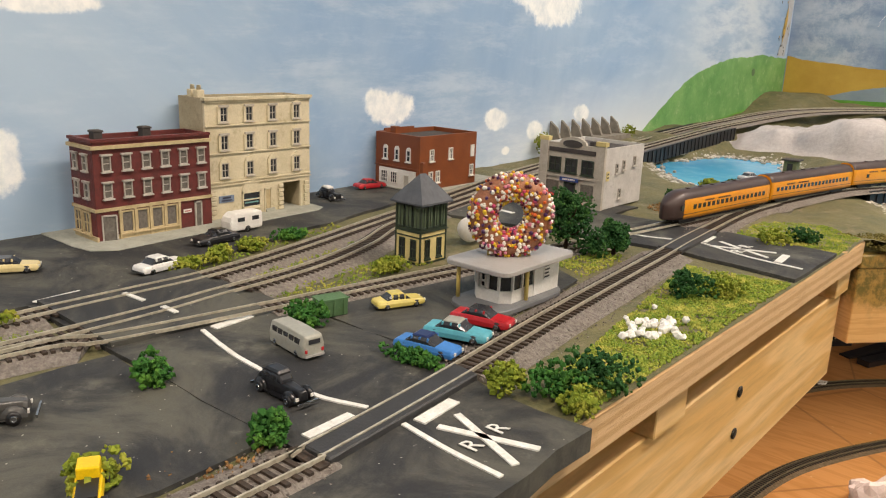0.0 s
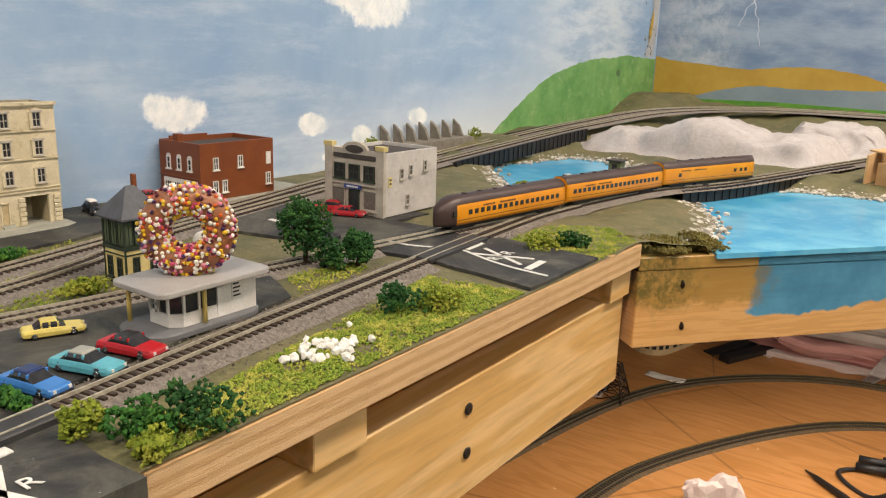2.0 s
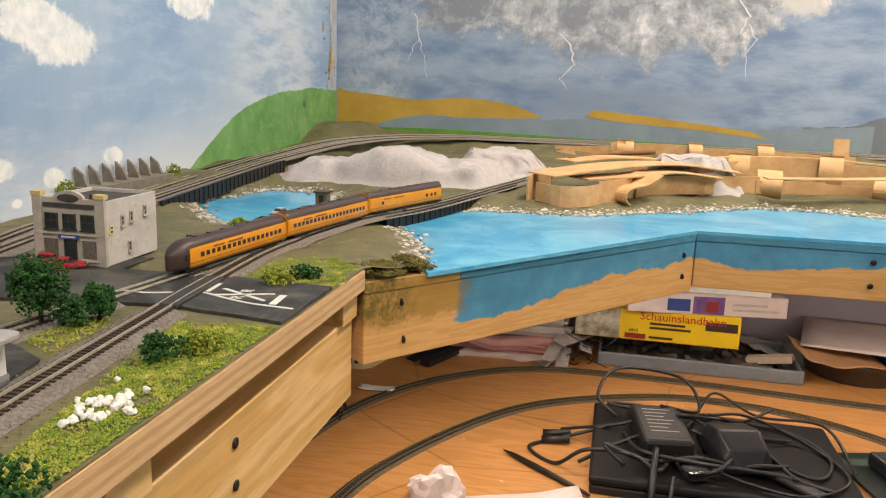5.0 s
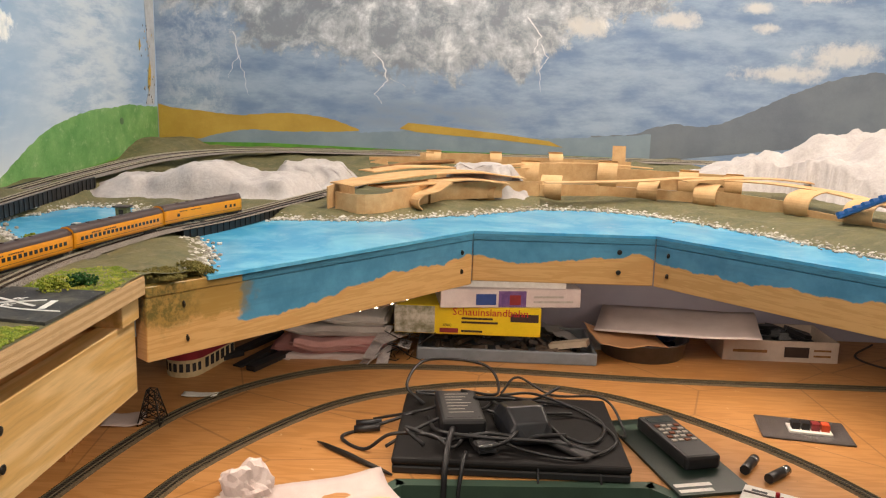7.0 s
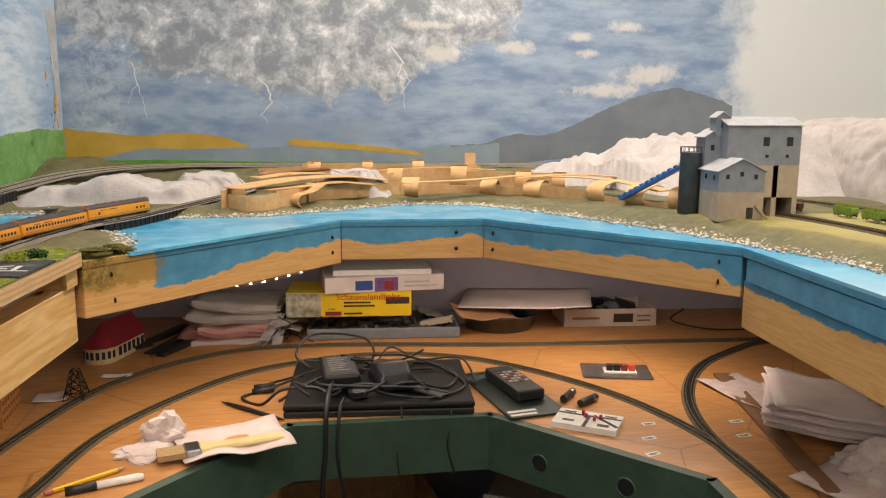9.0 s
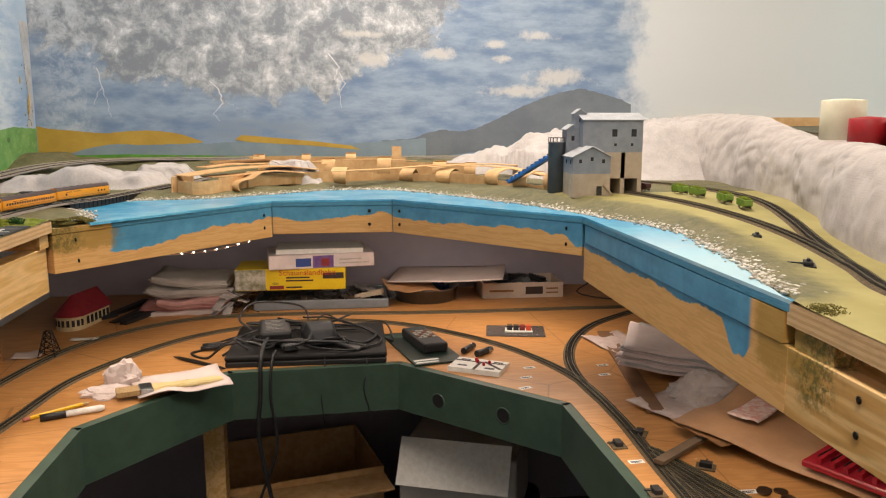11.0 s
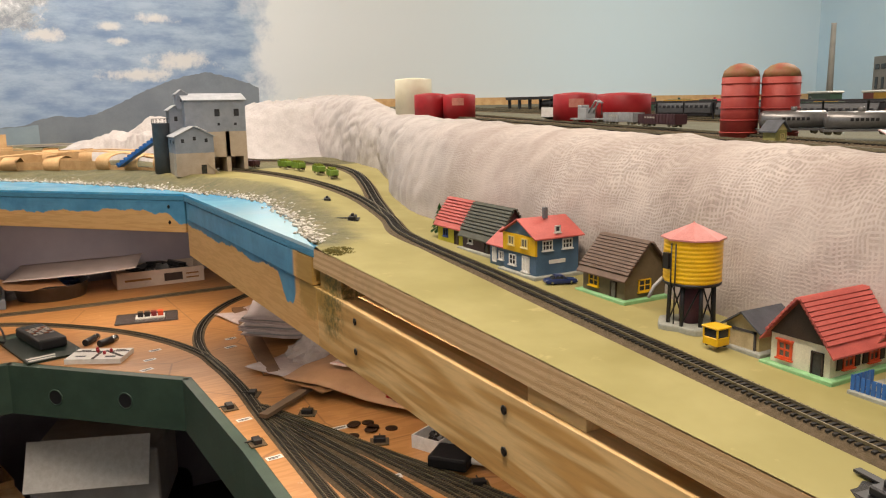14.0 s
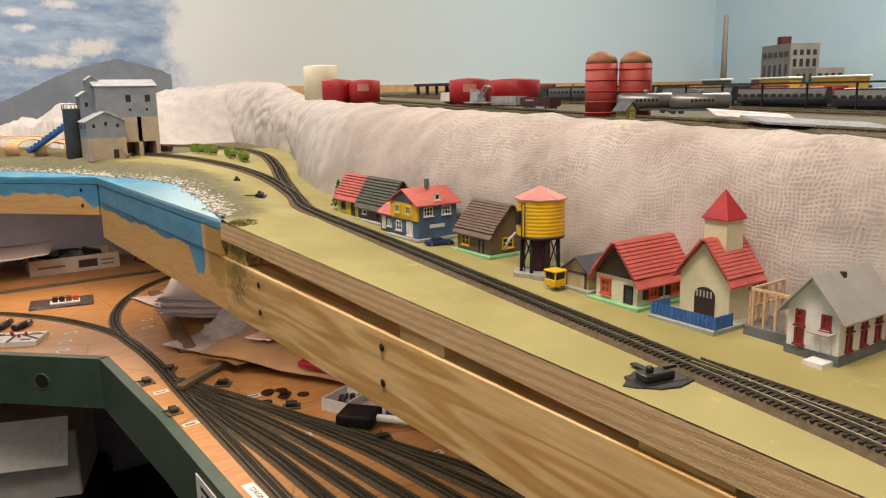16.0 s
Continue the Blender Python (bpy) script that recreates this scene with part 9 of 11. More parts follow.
# freight on the second track
def flatcar(x, y, yaw, length, mat, label, kind):
    ob = thing("freight_car", label, "train car", pose(x, y, yard_z(x, y) + 0.0052, 0, 0, yaw), "freight cars")
    L = length / 2
    part("deck", B((-L, L, -0.008, 0.008, 0.0035, 0.0055)), mat, ob)
    for px in (-L * 0.7, L * 0.7):
        for sx in (-0.0045, 0.0045):
            bm = bmesh.new()
            lathe(bm, [(.0028, -.0056), (.0028, -.0044), (.0008, -.0043), (.0008, .0043), (.0028, .0044), (.0028, .0056)], 12, pose(px + sx, 0, .0028, 90, 0, 0))
            part("wheelset", bm, M["rail_dark"], ob)
    if kind == "gondola":
        part("side", B((-L, L, -0.0085, -0.0075, 0.0055, 0.0155), (-L, L, 0.0075, 0.0085, 0.0055, 0.0155), (-L, -L + 0.001, -0.0085, 0.0085, 0.0055, 0.0155), (L - 0.001, L, -0.0085, 0.0085, 0.0055, 0.0155)), mat, ob)
        part("rib", B(*[(-L + 0.004 + 0.007 * k, -L + 0.005 + 0.007 * k, -0.0092, 0.0092, 0.0055, 0.0152) for k in range(int(length / 0.007))]), mat, ob)
        part("lettering_bar", B(*[(-L * 0.6 + 0.006 * k, -L * 0.6 + 0.0045 + 0.006 * k, -0.0095, -0.0092, 0.0105, 0.0125) for k in range(4)]), M["sash"], ob)
    if kind == "crane":
        soft(part("cab", B((-0.018, 0.006, -0.0075, 0.0075, 0.0055, 0.020), (-0.020, -0.010, -0.0065, 0.0065, 0.020, 0.024)), mat, ob), 0.0006, 1)
        bm = bmesh.new()
        for s in (-1, 1):
            tube(bm, [(0.004, s * 0.004, 0.012), (0.022, s * 0.003, 0.030), (0.034, s * 0.001, 0.027)], 0.0012, 6)
        part("jib", bm, mat, ob)
        part("hook", B((0.0335, 0.0345, -0.0005, 0.0005, 0.010, 0.027)), M["black"], ob)
    if kind == "box":
        soft(part("body", B((-L, L, -0.0085, 0.0085, 0.0055, 0.0245)), mat, ob), 0.0004, 1)
        part("door", B((-0.008, 0.008, -0.0092, -0.0085, 0.006, 0.022), (-0.008, 0.008, 0.0085, 0.0092, 0.006, 0.022)), mat, ob)
    if kind == "tank":
        bm = bmesh.new()
        lathe(bm, [(0.001, -L + 0.002), (0.006, -L + 0.003), (0.0088, -L + 0.006), (0.0088, L - 0.006), (0.006, L - 0.003), (0.001, L - 0.002)], 20, pose(0, 0, 0.0145, 0, 90, 0))
        part("barrel", bm, mat, ob)
        bm = bmesh.new()
        lathe(bm, [(0.003, 0.021), (0.003, 0.0265), (0.0025, 0.027)], 12)
        part("dome", bm, mat, ob)
        part("lettering_bar", B(*[(-0.012 + 0.0045 * k, -0.009 + 0.0045 * k, -0.0091, -0.0085, 0.0135, 0.0165) for k in range(6)]), M["black"], ob)
    if kind == "coach":
        bm = bmesh.new()
        loft(bm, [(-L, .0085, .0055, .0035, .0240), (L, .0085, .0055, .0035, .0240)])
        soft(part("body", bm, mat, ob), 0.0012, 2)
        for k in range(int(length / 0.012)):
            part("window", B((-L + 0.006 + 0.012 * k, -L + 0.013 + 0.012 * k, -0.0092, -0.0080, 0.0125, 0.0170)), M["pane"], ob)
            part("window", B((-L + 0.006 + 0.012 * k, -L + 0.013 + 0.012 * k, 0.0080, 0.0092, 0.0125, 0.0170)), M["pane"], ob)
        part("roof", B((-L, L, -0.0050, 0.0050, 0.0238, 0.0252)), M["train_black"], ob)
        part("underframe", B((-L * 0.9, L * 0.9, -0.007, 0.007, -0.001, 0.0036)), M["train_black"], ob)
    return ob


crane_grey = surf("pale_grey_crane_paint", "a4a5a6", "8e9092", 60, 0.55)
gond = surf("maroon_gondola_paint", "4a2a30", "3e2328", 60, 0.55)
silver = surf("satin_silver_tank", "8f8d8b", "6f6d6b", 50, 0.35, 0.5, 0.05)
flatcar(1.192, 0.160, 262, 0.075, crane_grey, "pale grey wrecking crane on the yard track", "crane")
flatcar(1.180, 0.075, 260, 0.075, crane_grey, "pale grey boom tender car", "gondola")
flatcar(1.166, -0.010, 259, 0.080, gond, "maroon gondola car with lettering bars", "gondola")
flatcar(1.192, -0.252, 318, 0.072, silver, "satin silver tank car with black lettering bars", "tank")
flatcar(1.160, -0.200, 318, 0.070, silver, "satin silver tank car behind the silos", "tank")
rr = random.Random(8)
greys = [surf("grey_coach_" + str(i), c, None, 60, 0.45) for i, c in enumerate(("4f5154", "5d6063", "45474a"))]
greys[0].name, greys[1].name, greys[2].name = "mid_grey_coach_paint", "light_grey_coach_paint", "dark_grey_coach_paint"
for k in range(6):
    y = 0.30 - 0.155 * k
    flatcar(1.50 + 0.08 * y, y, 85, 0.145, greys[k % 3], "grey heavyweight coach standing at the platform", "coach")
ob = thing("platform_canopy", "long dark station canopy on thin posts", "canopy")
zc = yard_z(1.46, -0.1)
part("roof", B((-0.012, 0.012, -0.62, 0.50, 0.034, 0.0365), m=pose(1.45, -0.12, zc, 0, 0, -4.5)), M["train_black"], ob)
for k in range(16):
    part("post", B((-0.001, 0.001, -0.6 + 0.07 * k, -0.598 + 0.07 * k, -0.002, 0.034), m=pose(1.45, -0.12, zc, 0, 0, -4.5)), M["train_black"], ob)
mats = [surf(n, c, None, 60, 0.5) for n, c in (("boxcar_red_paint", "8a3a30"), ("dark_green_freight_paint", "2e4a38"), ("yellow_freight_paint", "c9992c"), ("black_freight_paint", "2a2a2c"), ("blue_freight_paint", "2c4f86"), ("bright_red_freight_paint", "b02430"))]
for k in range(60):
    row = k % 6
    y = -0.30 + 0.125 * (k // 6) + rr.uniform(-0.012, 0.012)
    x = 1.56 + 0.06 * row + 0.08 * y
    flatcar(x, y, 85, 0.085, mats[rr.choice((0, 1, 2, 3, 3, 3, 4, 5, 3))], "freight car parked in the far yard", rr.choice(("gondola", "gondola", "box", "tank")))
solo("plastic_packet", B((-0.06, 0.06, -0.035, 0.035, 0, 0.002)), surf("crumpled_clear_packet", "d0d2d6", "b9bbc2", 30, 0.25, 0, 0.8, 0.004), "crumpled clear packet lying in the yard", "packet", pose(1.13, -0.43, yard_z(1.1, -0.4) + 0.003, 3, 4, -38))
solo("paper_card", B((-0.05, 0.03, -0.020, 0.022, 0, 0.001)), surf("white_card_with_red_print", "e4dcda", "d08a86", 60, 0.5), "white header card with red print in the yard", "card", pose(1.15, -0.36, yard_z(1.1, -0.4) + 0.008, 8, 5, -40))
ob = thing("yard_shanty", "small yellow-green yard shanty by the silos", "hut", pose(1.098, -0.228, yard_z(1.1, -0.23)))
part("wall", B((-0.008, 0.008, -0.007, 0.007, 0, 0.012)), surf("yellow_green_boards", "a39c5c", "8f884e", 60, 0.6), ob)
M["_w"], M["_r"] = M["yellow_wall"], M["slate"]
gable(ob, -0.008, 0.008, -0.007, 0.007, 0.012, 0.0125, 0.020, "_w", "_r", "y", 0.003)
win(ob, wall_pose(0.001, -0.007, 0.003, 0), 0.005, 0.006, "yellow_wall", "pane", 2, 1)
# far end: power station, chimney, warehouse, water tanks
z0 = 0.136
ob = thing("power_station", "grey concrete power station with tall windows", "building", pose(3.50, 1.10, z0, 0, 0, -30))
pg = surf("pale_grey_concrete_wall", "938f8a", "84807b", 20, 0.7)
part("wall", B((-0.06, 0.06, -0.12, 0.12, -0.01, 0.165)), pg, ob)
part("annex", B((-0.05, 0.06, -0.30, -0.12, -0.01, 0.065)), pg, ob)
for k in range(5):
    part("window", B((-0.062, -0.059, -0.10 + 0.045 * k, -0.082 + 0.045 * k, 0.04, 0.085)), M["pane"], ob)
    part("window", B((-0.062, -0.059, -0.105 + 0.045 * k, -0.075 + 0.045 * k, 0.115, 0.135)), M["pane"], ob)
for k in range(3):
    part("window", B((-0.052, -0.049, -0.27 + 0.045 * k, -0.255 + 0.045 * k, 0.015, 0.045)), M["pane"], ob)
for k in range(4):
    part("window", B((-0.048 + 0.027 * k, -0.034 + 0.027 * k, -0.122, -0.119, 0.075, 0.105)), M["pane"], ob)
    part("window", B((-0.048 + 0.027 * k, -0.034 + 0.027 * k, -0.122, -0.119, 0.120, 0.140)), M["pane"], ob)
    part("window", B((-0.042 + 0.026 * k, -0.028 + 0.026 * k, -0.302, -0.299, 0.015, 0.045)), M["pane"], ob)
part("roof_tank", B((-0.02, 0.02, 0.03, 0.07, 0.165, 0.20)), M["brick"], ob)
bm = bmesh.new()
lathe(bm, [(0.014, -0.01), (0.010, 0.31), (0.011, 0.315)], 20, pose(3.55, 1.45, z0))
solo("smokestack", bm, surf("pale_tan_stack", "b8b2aa", "a8a29a", 20, 0.7), "tall pale smokestack by the backdrop corner", "chimney")
ob = thing("warehouse", "tan brick warehouse with a red-brown ground floor", "building", pose(3.60, 0.42, z0, 0, 0, -30))
part("wall", B((-0.06, 0.06, -0.10, 0.08, 0.04, 0.12)), surf("tan_brick_wall", "bfa287", "ae9178", 30, 0.7), ob)
part("ground_floor", B((-0.06, 0.06, -0.10, 0.08, -0.01, 0.04)), surf("red_brown_wall", "8a5040", "784436", 30, 0.7), ob)
for k in range(4):
    part("window", B((-0.062, -0.059, -0.085 + 0.042 * k, -0.065 + 0.042 * k, 0.06, 0.10)), M["pane"], ob)
for i, (x, y, l, c) in enumerate(((3.1, 1.15, 0.22, 1), (3.05, 0.85, 0.26, 2), (3.0, 0.60, 0.3, 2), (3.2, 1.0, 0.2, 0))):
    ob = thing("passenger_shed", "long low shed with pale roof at the far yard end", "shed", pose(x, y, z0 - 0.002, 0, 0, -35), "far sheds")
    part("wall", B((-0.02, 0.02, -l / 2, l / 2, -0.01, 0.026)), mats[c], ob)
    soft(part("roof", B((-0.026, 0.026, -l / 2 - 0.006, l / 2 + 0.006, 0.026, 0.034)), M["white"], ob), 0.003, 1)
ob = thing("coal_bridge", "black steel trestle with plastic parts in the far yard", "trestle", pose(1.62, 1.0, yard_z(1.6, 1.0)))
for k in range(8):
    part("bent", B((-0.004, 0.004, -0.002 - 0.045 * k, 0.002 - 0.045 * k, -0.003, 0.030)), M["black"], ob)
part("girder", B((-0.006, 0.006, -0.33, 0.01, 0.026, 0.033)), M["black"], ob)
mound("plaster_heap", 1.35, 1.47, 0.92, 1.02, lambda u, v: 0.035, 31.0, surf("ivory_plaster_casting", "e6dcc0", "dacfae", 40, 0.7), "ivory plaster heap casting on the yard", lambda x, y: yard_z(x, y), 30, 24, 0.5)
solo("plaster_slab", B((-0.05, 0.05, -0.018, 0.018, 0, 0.016)), M["white"], "white unpainted building kit part in the yard", "kit part", pose(1.32, 0.40, yard_z(1.3, 0.4), 0, 6, 40))
solo("backdrop_strip", B((1.3, 3.8, 1.705, 1.715, yard_z(1, 1.7) - 0.02, yard_z(1, 1.7) + 0.026)), M["card"], "brown hardboard strip along the foot of the backdrop", "board", kind="structure")


# ---- lower deck ----
LOWER = [(-0.137, -1.3), (-0.137, 0.693), (0.075, 0.972), (0.43, 0.996), (0.72, 0.714), (0.735, 0.343), (0.735, -1.3)]
bm = bmesh.new()
for a, b in (((-0.538, -1.3), (-0.137, 0.693)),):
    box(bm, a[0], b[0], a[1], b[1], LOW - 0.016, LOW)
prism(bm, [(-0.538, 0.693), (-0.137, 0.693), (0.075, 0.972), (0.43, 0.996), (0.72, 0.714), (1.5, 0.714), (1.5, 1.718), (-0.538, 1.718)], LOW - 0.016, LOW)
prism(bm, [(0.72, 0.714), (0.735, 0.343), (0.735, -1.3), (1.5, -1.3), (1.5, 0.714)], LOW - 0.016, LOW)
tagged(part("lower_deck", bm, M["deck"]), "orange-brown plywood lower deck with stains", "deck", kind="structure")
tagged(part("lower_back_panel", B((1.5, 1.52, -1.3, 1.718, -1.05, 0.06)), M["room_wall"]), "lilac-grey panel behind the lower deck", "wall", kind="structure")
for i in range(len(LOWER) - 1):
    bm = bmesh.new()
    band(bm, LOWER[i:i + 2], -0.001, 0.018, LOW - 0.10, LOW - 0.0005)
    tagged(part("green_fascia", bm, M["green_paint"]), "dark green painted fascia of the lower deck", "board", kind="structure")
for x, y, z in ((0.512, 0.917, -0.403), (0.625, 0.807, -0.396)):
    ob = thing("cable_hole", "round cable hole bored in the green fascia", "hole", pose(x - 0.0135, y - 0.0135, z, 90, 0, 45.8 - 90 + 0), "cable holes", "structure")
    bm = bmesh.new()
    lathe(bm, [(0.0165, -0.004), (0.0165, 0.0012), (0.0140, 0.0012), (0.0140, -0.004)], 24)
    part("rim", bm, M["green_paint"], ob)
    bm = bmesh.new()
    lathe(bm, [(0.0142, -0.004), (0.0142, 0.0004)], 24)
    part("bore", bm, M["black"], ob)
# legs and boxes in the dark below
for x, y in ((0.02, 1.10), (0.86, 0.62), (0.80, -0.1), (-0.22, 0.7)):
    tagged(part("table_leg", B((x - 0.022, x + 0.022, y - 0.022, y + 0.022, -1.05, LOW - 0.016)), M["pine"]), "square pine table leg", "leg", kind="structure")
ob = thing("cardboard_box", "open brown cardboard box on the floor", "box", pose(0.17, 1.42, -1.05, 0, 0, 14))
for b in ((-0.2, 0.2, -0.15, -0.146, 0, 0.32), (-0.2, 0.2, 0.146, 0.15, 0, 0.32), (-0.2, -0.196, -0.146, 0.146, 0, 0.32), (0.196, 0.2, -0.146, 0.146, 0, 0.32)):
    part("side", B(b), M["card"], ob)
part("flap", B((-0.2, 0.2, -0.25, -0.15, 0.30, 0.304), m=pose(0, 0, 0)), M["card"], ob)
ob = thing("storage_box", "white cardboard box in a black bag on the floor", "box", pose(0.60, 1.20, -1.05, 0, 0, -20))
soft(part("bag", B((-0.17, 0.17, -0.15, 0.15, 0, 0.28)), M["black_matt"], ob), 0.03, 3)
soft(part("box_top", B((-0.14, 0.14, -0.11, 0.11, 0.26, 0.44)), surf("white_card_box", "d9d6d2", "c9c5c0", 20, 0.7), ob), 0.004, 1)
part("flap", B((-0.13, 0.13, -0.02, 0.09, 0, 0.003), m=pose(0, -0.16, 0.40, 60, 0, 0)), M["white"], ob)
solo("plastic_tub", B((-0.12, 0.12, -0.06, 0.06, 0, 0.10)), plain("blue_plastic_tub", "3a5f9c", 0.4), "blue plastic tub on the floor", "tub", pose(0.40, 1.02, -1.05))

# tracks on the deck
def ltrack(pts, label, up=0.0):
    track([(x, y, LOW + up) for x, y in pts], label, rail="rail_dark", tie="tie_black", bed="cork", bed_h=0.003, bed_w=0.009, gap=0.0048, group="lower tracks")


ltrack([(-0.37, 0.60), (-0.36, 0.88), (-0.284, 1.194), (-0.103, 1.387), (0.13, 1.428), (0.53, 1.405), (0.90, 1.407), (1.22, 1.41), (1.48, 1.41)], "outer lower track curving into a straight")
ltrack([(-0.27, 0.55), (-0.247, 0.744), (-0.21, 0.963), (-0.07, 1.206), (0.10, 1.318), (0.27, 1.35), (0.461, 1.287), (0.653, 1.095), (0.76, 0.868), (0.782, 0.65), (0.778, 0.42), (0.774, 0.067), (0.77, -0.3), (0.77, -1.0)], "inner lower track around the pit")
ltrack([(1.25, 1.405), (1.12, 1.385), (1.03, 1.33), (0.92, 1.235), (0.84, 1.114), (0.79, 0.98), (0.772, 0.84), (0.782, 0.68)], "branch joining the lower loop")
ltrack([(0.779, 0.45), (0.81, 0.30), (0.84, 0.10), (0.86, -0.2), (0.86, -1.0)], "staging yard track on the lower deck")
ltrack([(0.779, 0.43), (0.795, 0.28), (0.812, 0.05), (0.815, -0.3), (0.815, -1.0)], "staging yard track on the lower deck", 0.0005)
ltrack([(0.783, 0.48), (0.824, 0.33), (0.864, 0.15), (0.897, -0.1), (0.905, -0.3), (0.905, -1.0)], "staging yard track on the lower deck", 0.0009)
ltrack([(0.79, 0.49), (0.852, 0.33), (0.925, 0.12), (0.982, -0.12), (0.995, -0.3), (0.995, -1.0)], "staging yard track on the lower deck", 0.0013)
ltrack([(0.785, 0.50), (0.833, 0.381), (0.886, 0.20), (0.93, 0.0), (0.95, -0.3), (0.95, -1.0)], "staging yard track on the lower deck")
ltrack([(0.80, 0.46), (0.87, 0.28), (0.96, 0.05), (1.02, -0.2), (1.04, -1.0)], "staging yard track on the lower deck")
for x, y, a in ((0.792, 0.56, 60), (0.742, 0.52, 90), (0.845, 0.43, -30), (0.742, 0.36, 90), (0.90, 0.27, -25), (0.955, 0.08, -20)):
    ob = thing("switch_motor", "black switch motor on a dark square plate", "switch machine", pose(x, y, LOW, 0, 0, a), "switch motors")
    part("plate", B((-0.014, 0.014, -0.012, 0.012, 0, 0.002)), M["cork"], ob)
    soft(part("motor", B((-0.009, 0.009, -0.006, 0.006, 0.002, 0.009)), M["black"], ob), 0.0006, 1)
    part("lever", B((-0.001, 0.001, 0.004, 0.018, 0.005, 0.0065)), M["black"], ob)
for x, y, a in ((0.655, 0.80, 20), (0.67, 0.86, 15), (0.69, 0.92, 10), (0.83, 0.86, 12), (0.845, 0.92, 8), (0.87, 0.35, 0), (0.75, 0.30, 5), (0.75, 0.46, 5), (0.93, 0.13, -5), (0.87, 0.16, -5), (0.99, 0.0, 0)):
    ob = thing("track_label", "small white paper track label on the deck", "label", pose(x, y, LOW + 0.0003, 0, 0, a), "track labels")
    part("paper", B((-0.012, 0.012, -0.006, 0.006, 0, 0.0004)), M["white"], ob)
    part("print_bar", B((-0.009, 0.009, -0.0005, 0.002, 0.0004, 0.0006), (-0.009, 0.005, -0.0035, -0.002, 0.0004, 0.0006)), M["black"], ob)
ob = thing("yard_label", "long white staging yard label on the deck edge", "label", pose(0.752, 0.02, LOW + 0.0003, 0, 0, -88))
part("paper", B((-0.05, 0.05, -0.008, 0.008, 0, 0.0004)), M["white"], ob)
writing("label_text", "STAGING YARD", 0.0105, M["black"], pose(0, 0, 0.0006), ob)
ob = thing("fascia_plate", "white printed plate screwed to the green fascia", "sign", wall_pose(0.7355 - 0.019, 0.12, LOW - 0.035, 270))
part("plate", B((-0.05, 0.05, -0.02, 0.02, 0, 0.0015)), M["white"], ob)
part("print_bar", B((-0.03, 0.045, 0.004, 0.010, 0.0015, 0.0018), (-0.03, 0.03, -0.008, -0.003, 0.0015, 0.0018)), M["black"], ob)

# ---- laptop case and its heap of gear ----
ob = thing("laptop_case", "matt black laptop lying shut on the deck", "laptop", pose(0, 0, LOW))
soft(part("lid", B((0.066, 0.400, 0.985, 1.235, 0.013, 0.024)), M["black_matt"], ob), 0.004, 2)
soft(part("base", B((0.067, 0.399, 0.986, 1.234, 0.0, 0.0125)), M["black"], ob), 0.003, 2)
TOP = LOW + 0.024
ob = thing("power_adapter", "black laptop power brick with a printed label", "adapter", pose(0.158, 1.11, TOP, 0, 0, 8))
soft(part("body", B((-0.033, 0.033, -0.062, 0.062, 0, 0.032)), M["black"], ob), 0.005, 2)
part("rating_label", B((-0.024, 0.026, -0.05, 0.05, 0.032, 0.0324)), surf("dark_grey_rating_label", "2a2a2c", "222224", 300, 0.5), ob)
part("print_bar", B(*[(-0.020, 0.018 - 0.006 * (k % 3), 0.040 - 0.012 * k, 0.0422 - 0.012 * k, 0.0324, 0.0326) for k in range(7)]), M["sash"], ob)
ob = thing("computer_mouse", "large dark grey computer mouse on the laptop", "mouse", pose(0.252, 1.10, TOP, 0, 0, 15))
bm = bmesh.new()
loft(bm, [(-0.062, .020, .012, .002, .014), (-0.050, .032, .024, 0, .032), (-0.015, .036, .028, 0, .044), (0.025, .034, .026, 0, .036), (0.052, .028, .020, 0, .022), (0.062, .018, .010, .002, .012)])
p = part("shell", bm, surf("dark_slate_plastic", "25282d", "1e2024", 60, 0.35, 0, 0.05), ob)
p.matrix_basis = pose(0, 0, 0, 0, 0, 90)
soft(p, 0.008, 3)
ob = thing("scraper", "black plastic blade tool on the laptop", "tool", pose(0.305, 1.035, TOP + 0.004, 0, 8, -35))
soft(part("blade", B((-0.055, 0.05, -0.012, 0.012, 0, 0.008)), M["black"], ob), 0.003, 2)
ob = thing("video_plug", "metal serial plug on a black cable", "plug", pose(0.196, 1.015, TOP + 0.004, 0, 0, 20))
soft(part("shell", B((-0.016, 0.016, -0.010, 0.008, 0, 0.014)), M["black"], ob), 0.003, 1)
part("metal_face", B((-0.013, 0.013, -0.016, -0.010, 0.002, 0.012)), M["chrome"], ob)


def cable(pts, r, label, mat="black"):
    bm = bmesh.new()
    tube(bm, spline(pts, 0.006), r, 7)
    solo("cable", bm, M[mat], label, "cable", group="cables")


z = TOP
cable([(0.17, 1.05, z + .01), (0.15, 1.0, z + .012), (0.12, 1.02, z + .02), (0.06, 1.04, z + .01), (0.02, 1.05, LOW + .004), (-0.02, 1.09, LOW + .004), (0.02, 1.13, LOW + .004), (0.09, 1.14, z + .004)], 0.0028, "black cable looped beside the laptop")
cable([(0.10, 1.17, z + .006), (0.07, 1.19, z + .03), (0.10, 1.26, z + .05), (0.20, 1.30, z + .03), (0.22, 1.22, z + .01), (0.16, 1.16, z + .035)], 0.0026, "black cable arching over the laptop's back")
cable([(0.20, 1.12, z + .02), (0.28, 1.08, z + .012), (0.35, 1.05, z + .004), (0.38, 1.12, z + .004), (0.34, 1.19, z + .004), (0.25, 1.20, z + .008), (0.18, 1.13, z + .036)], 0.0026, "black cable coiled on the laptop lid")
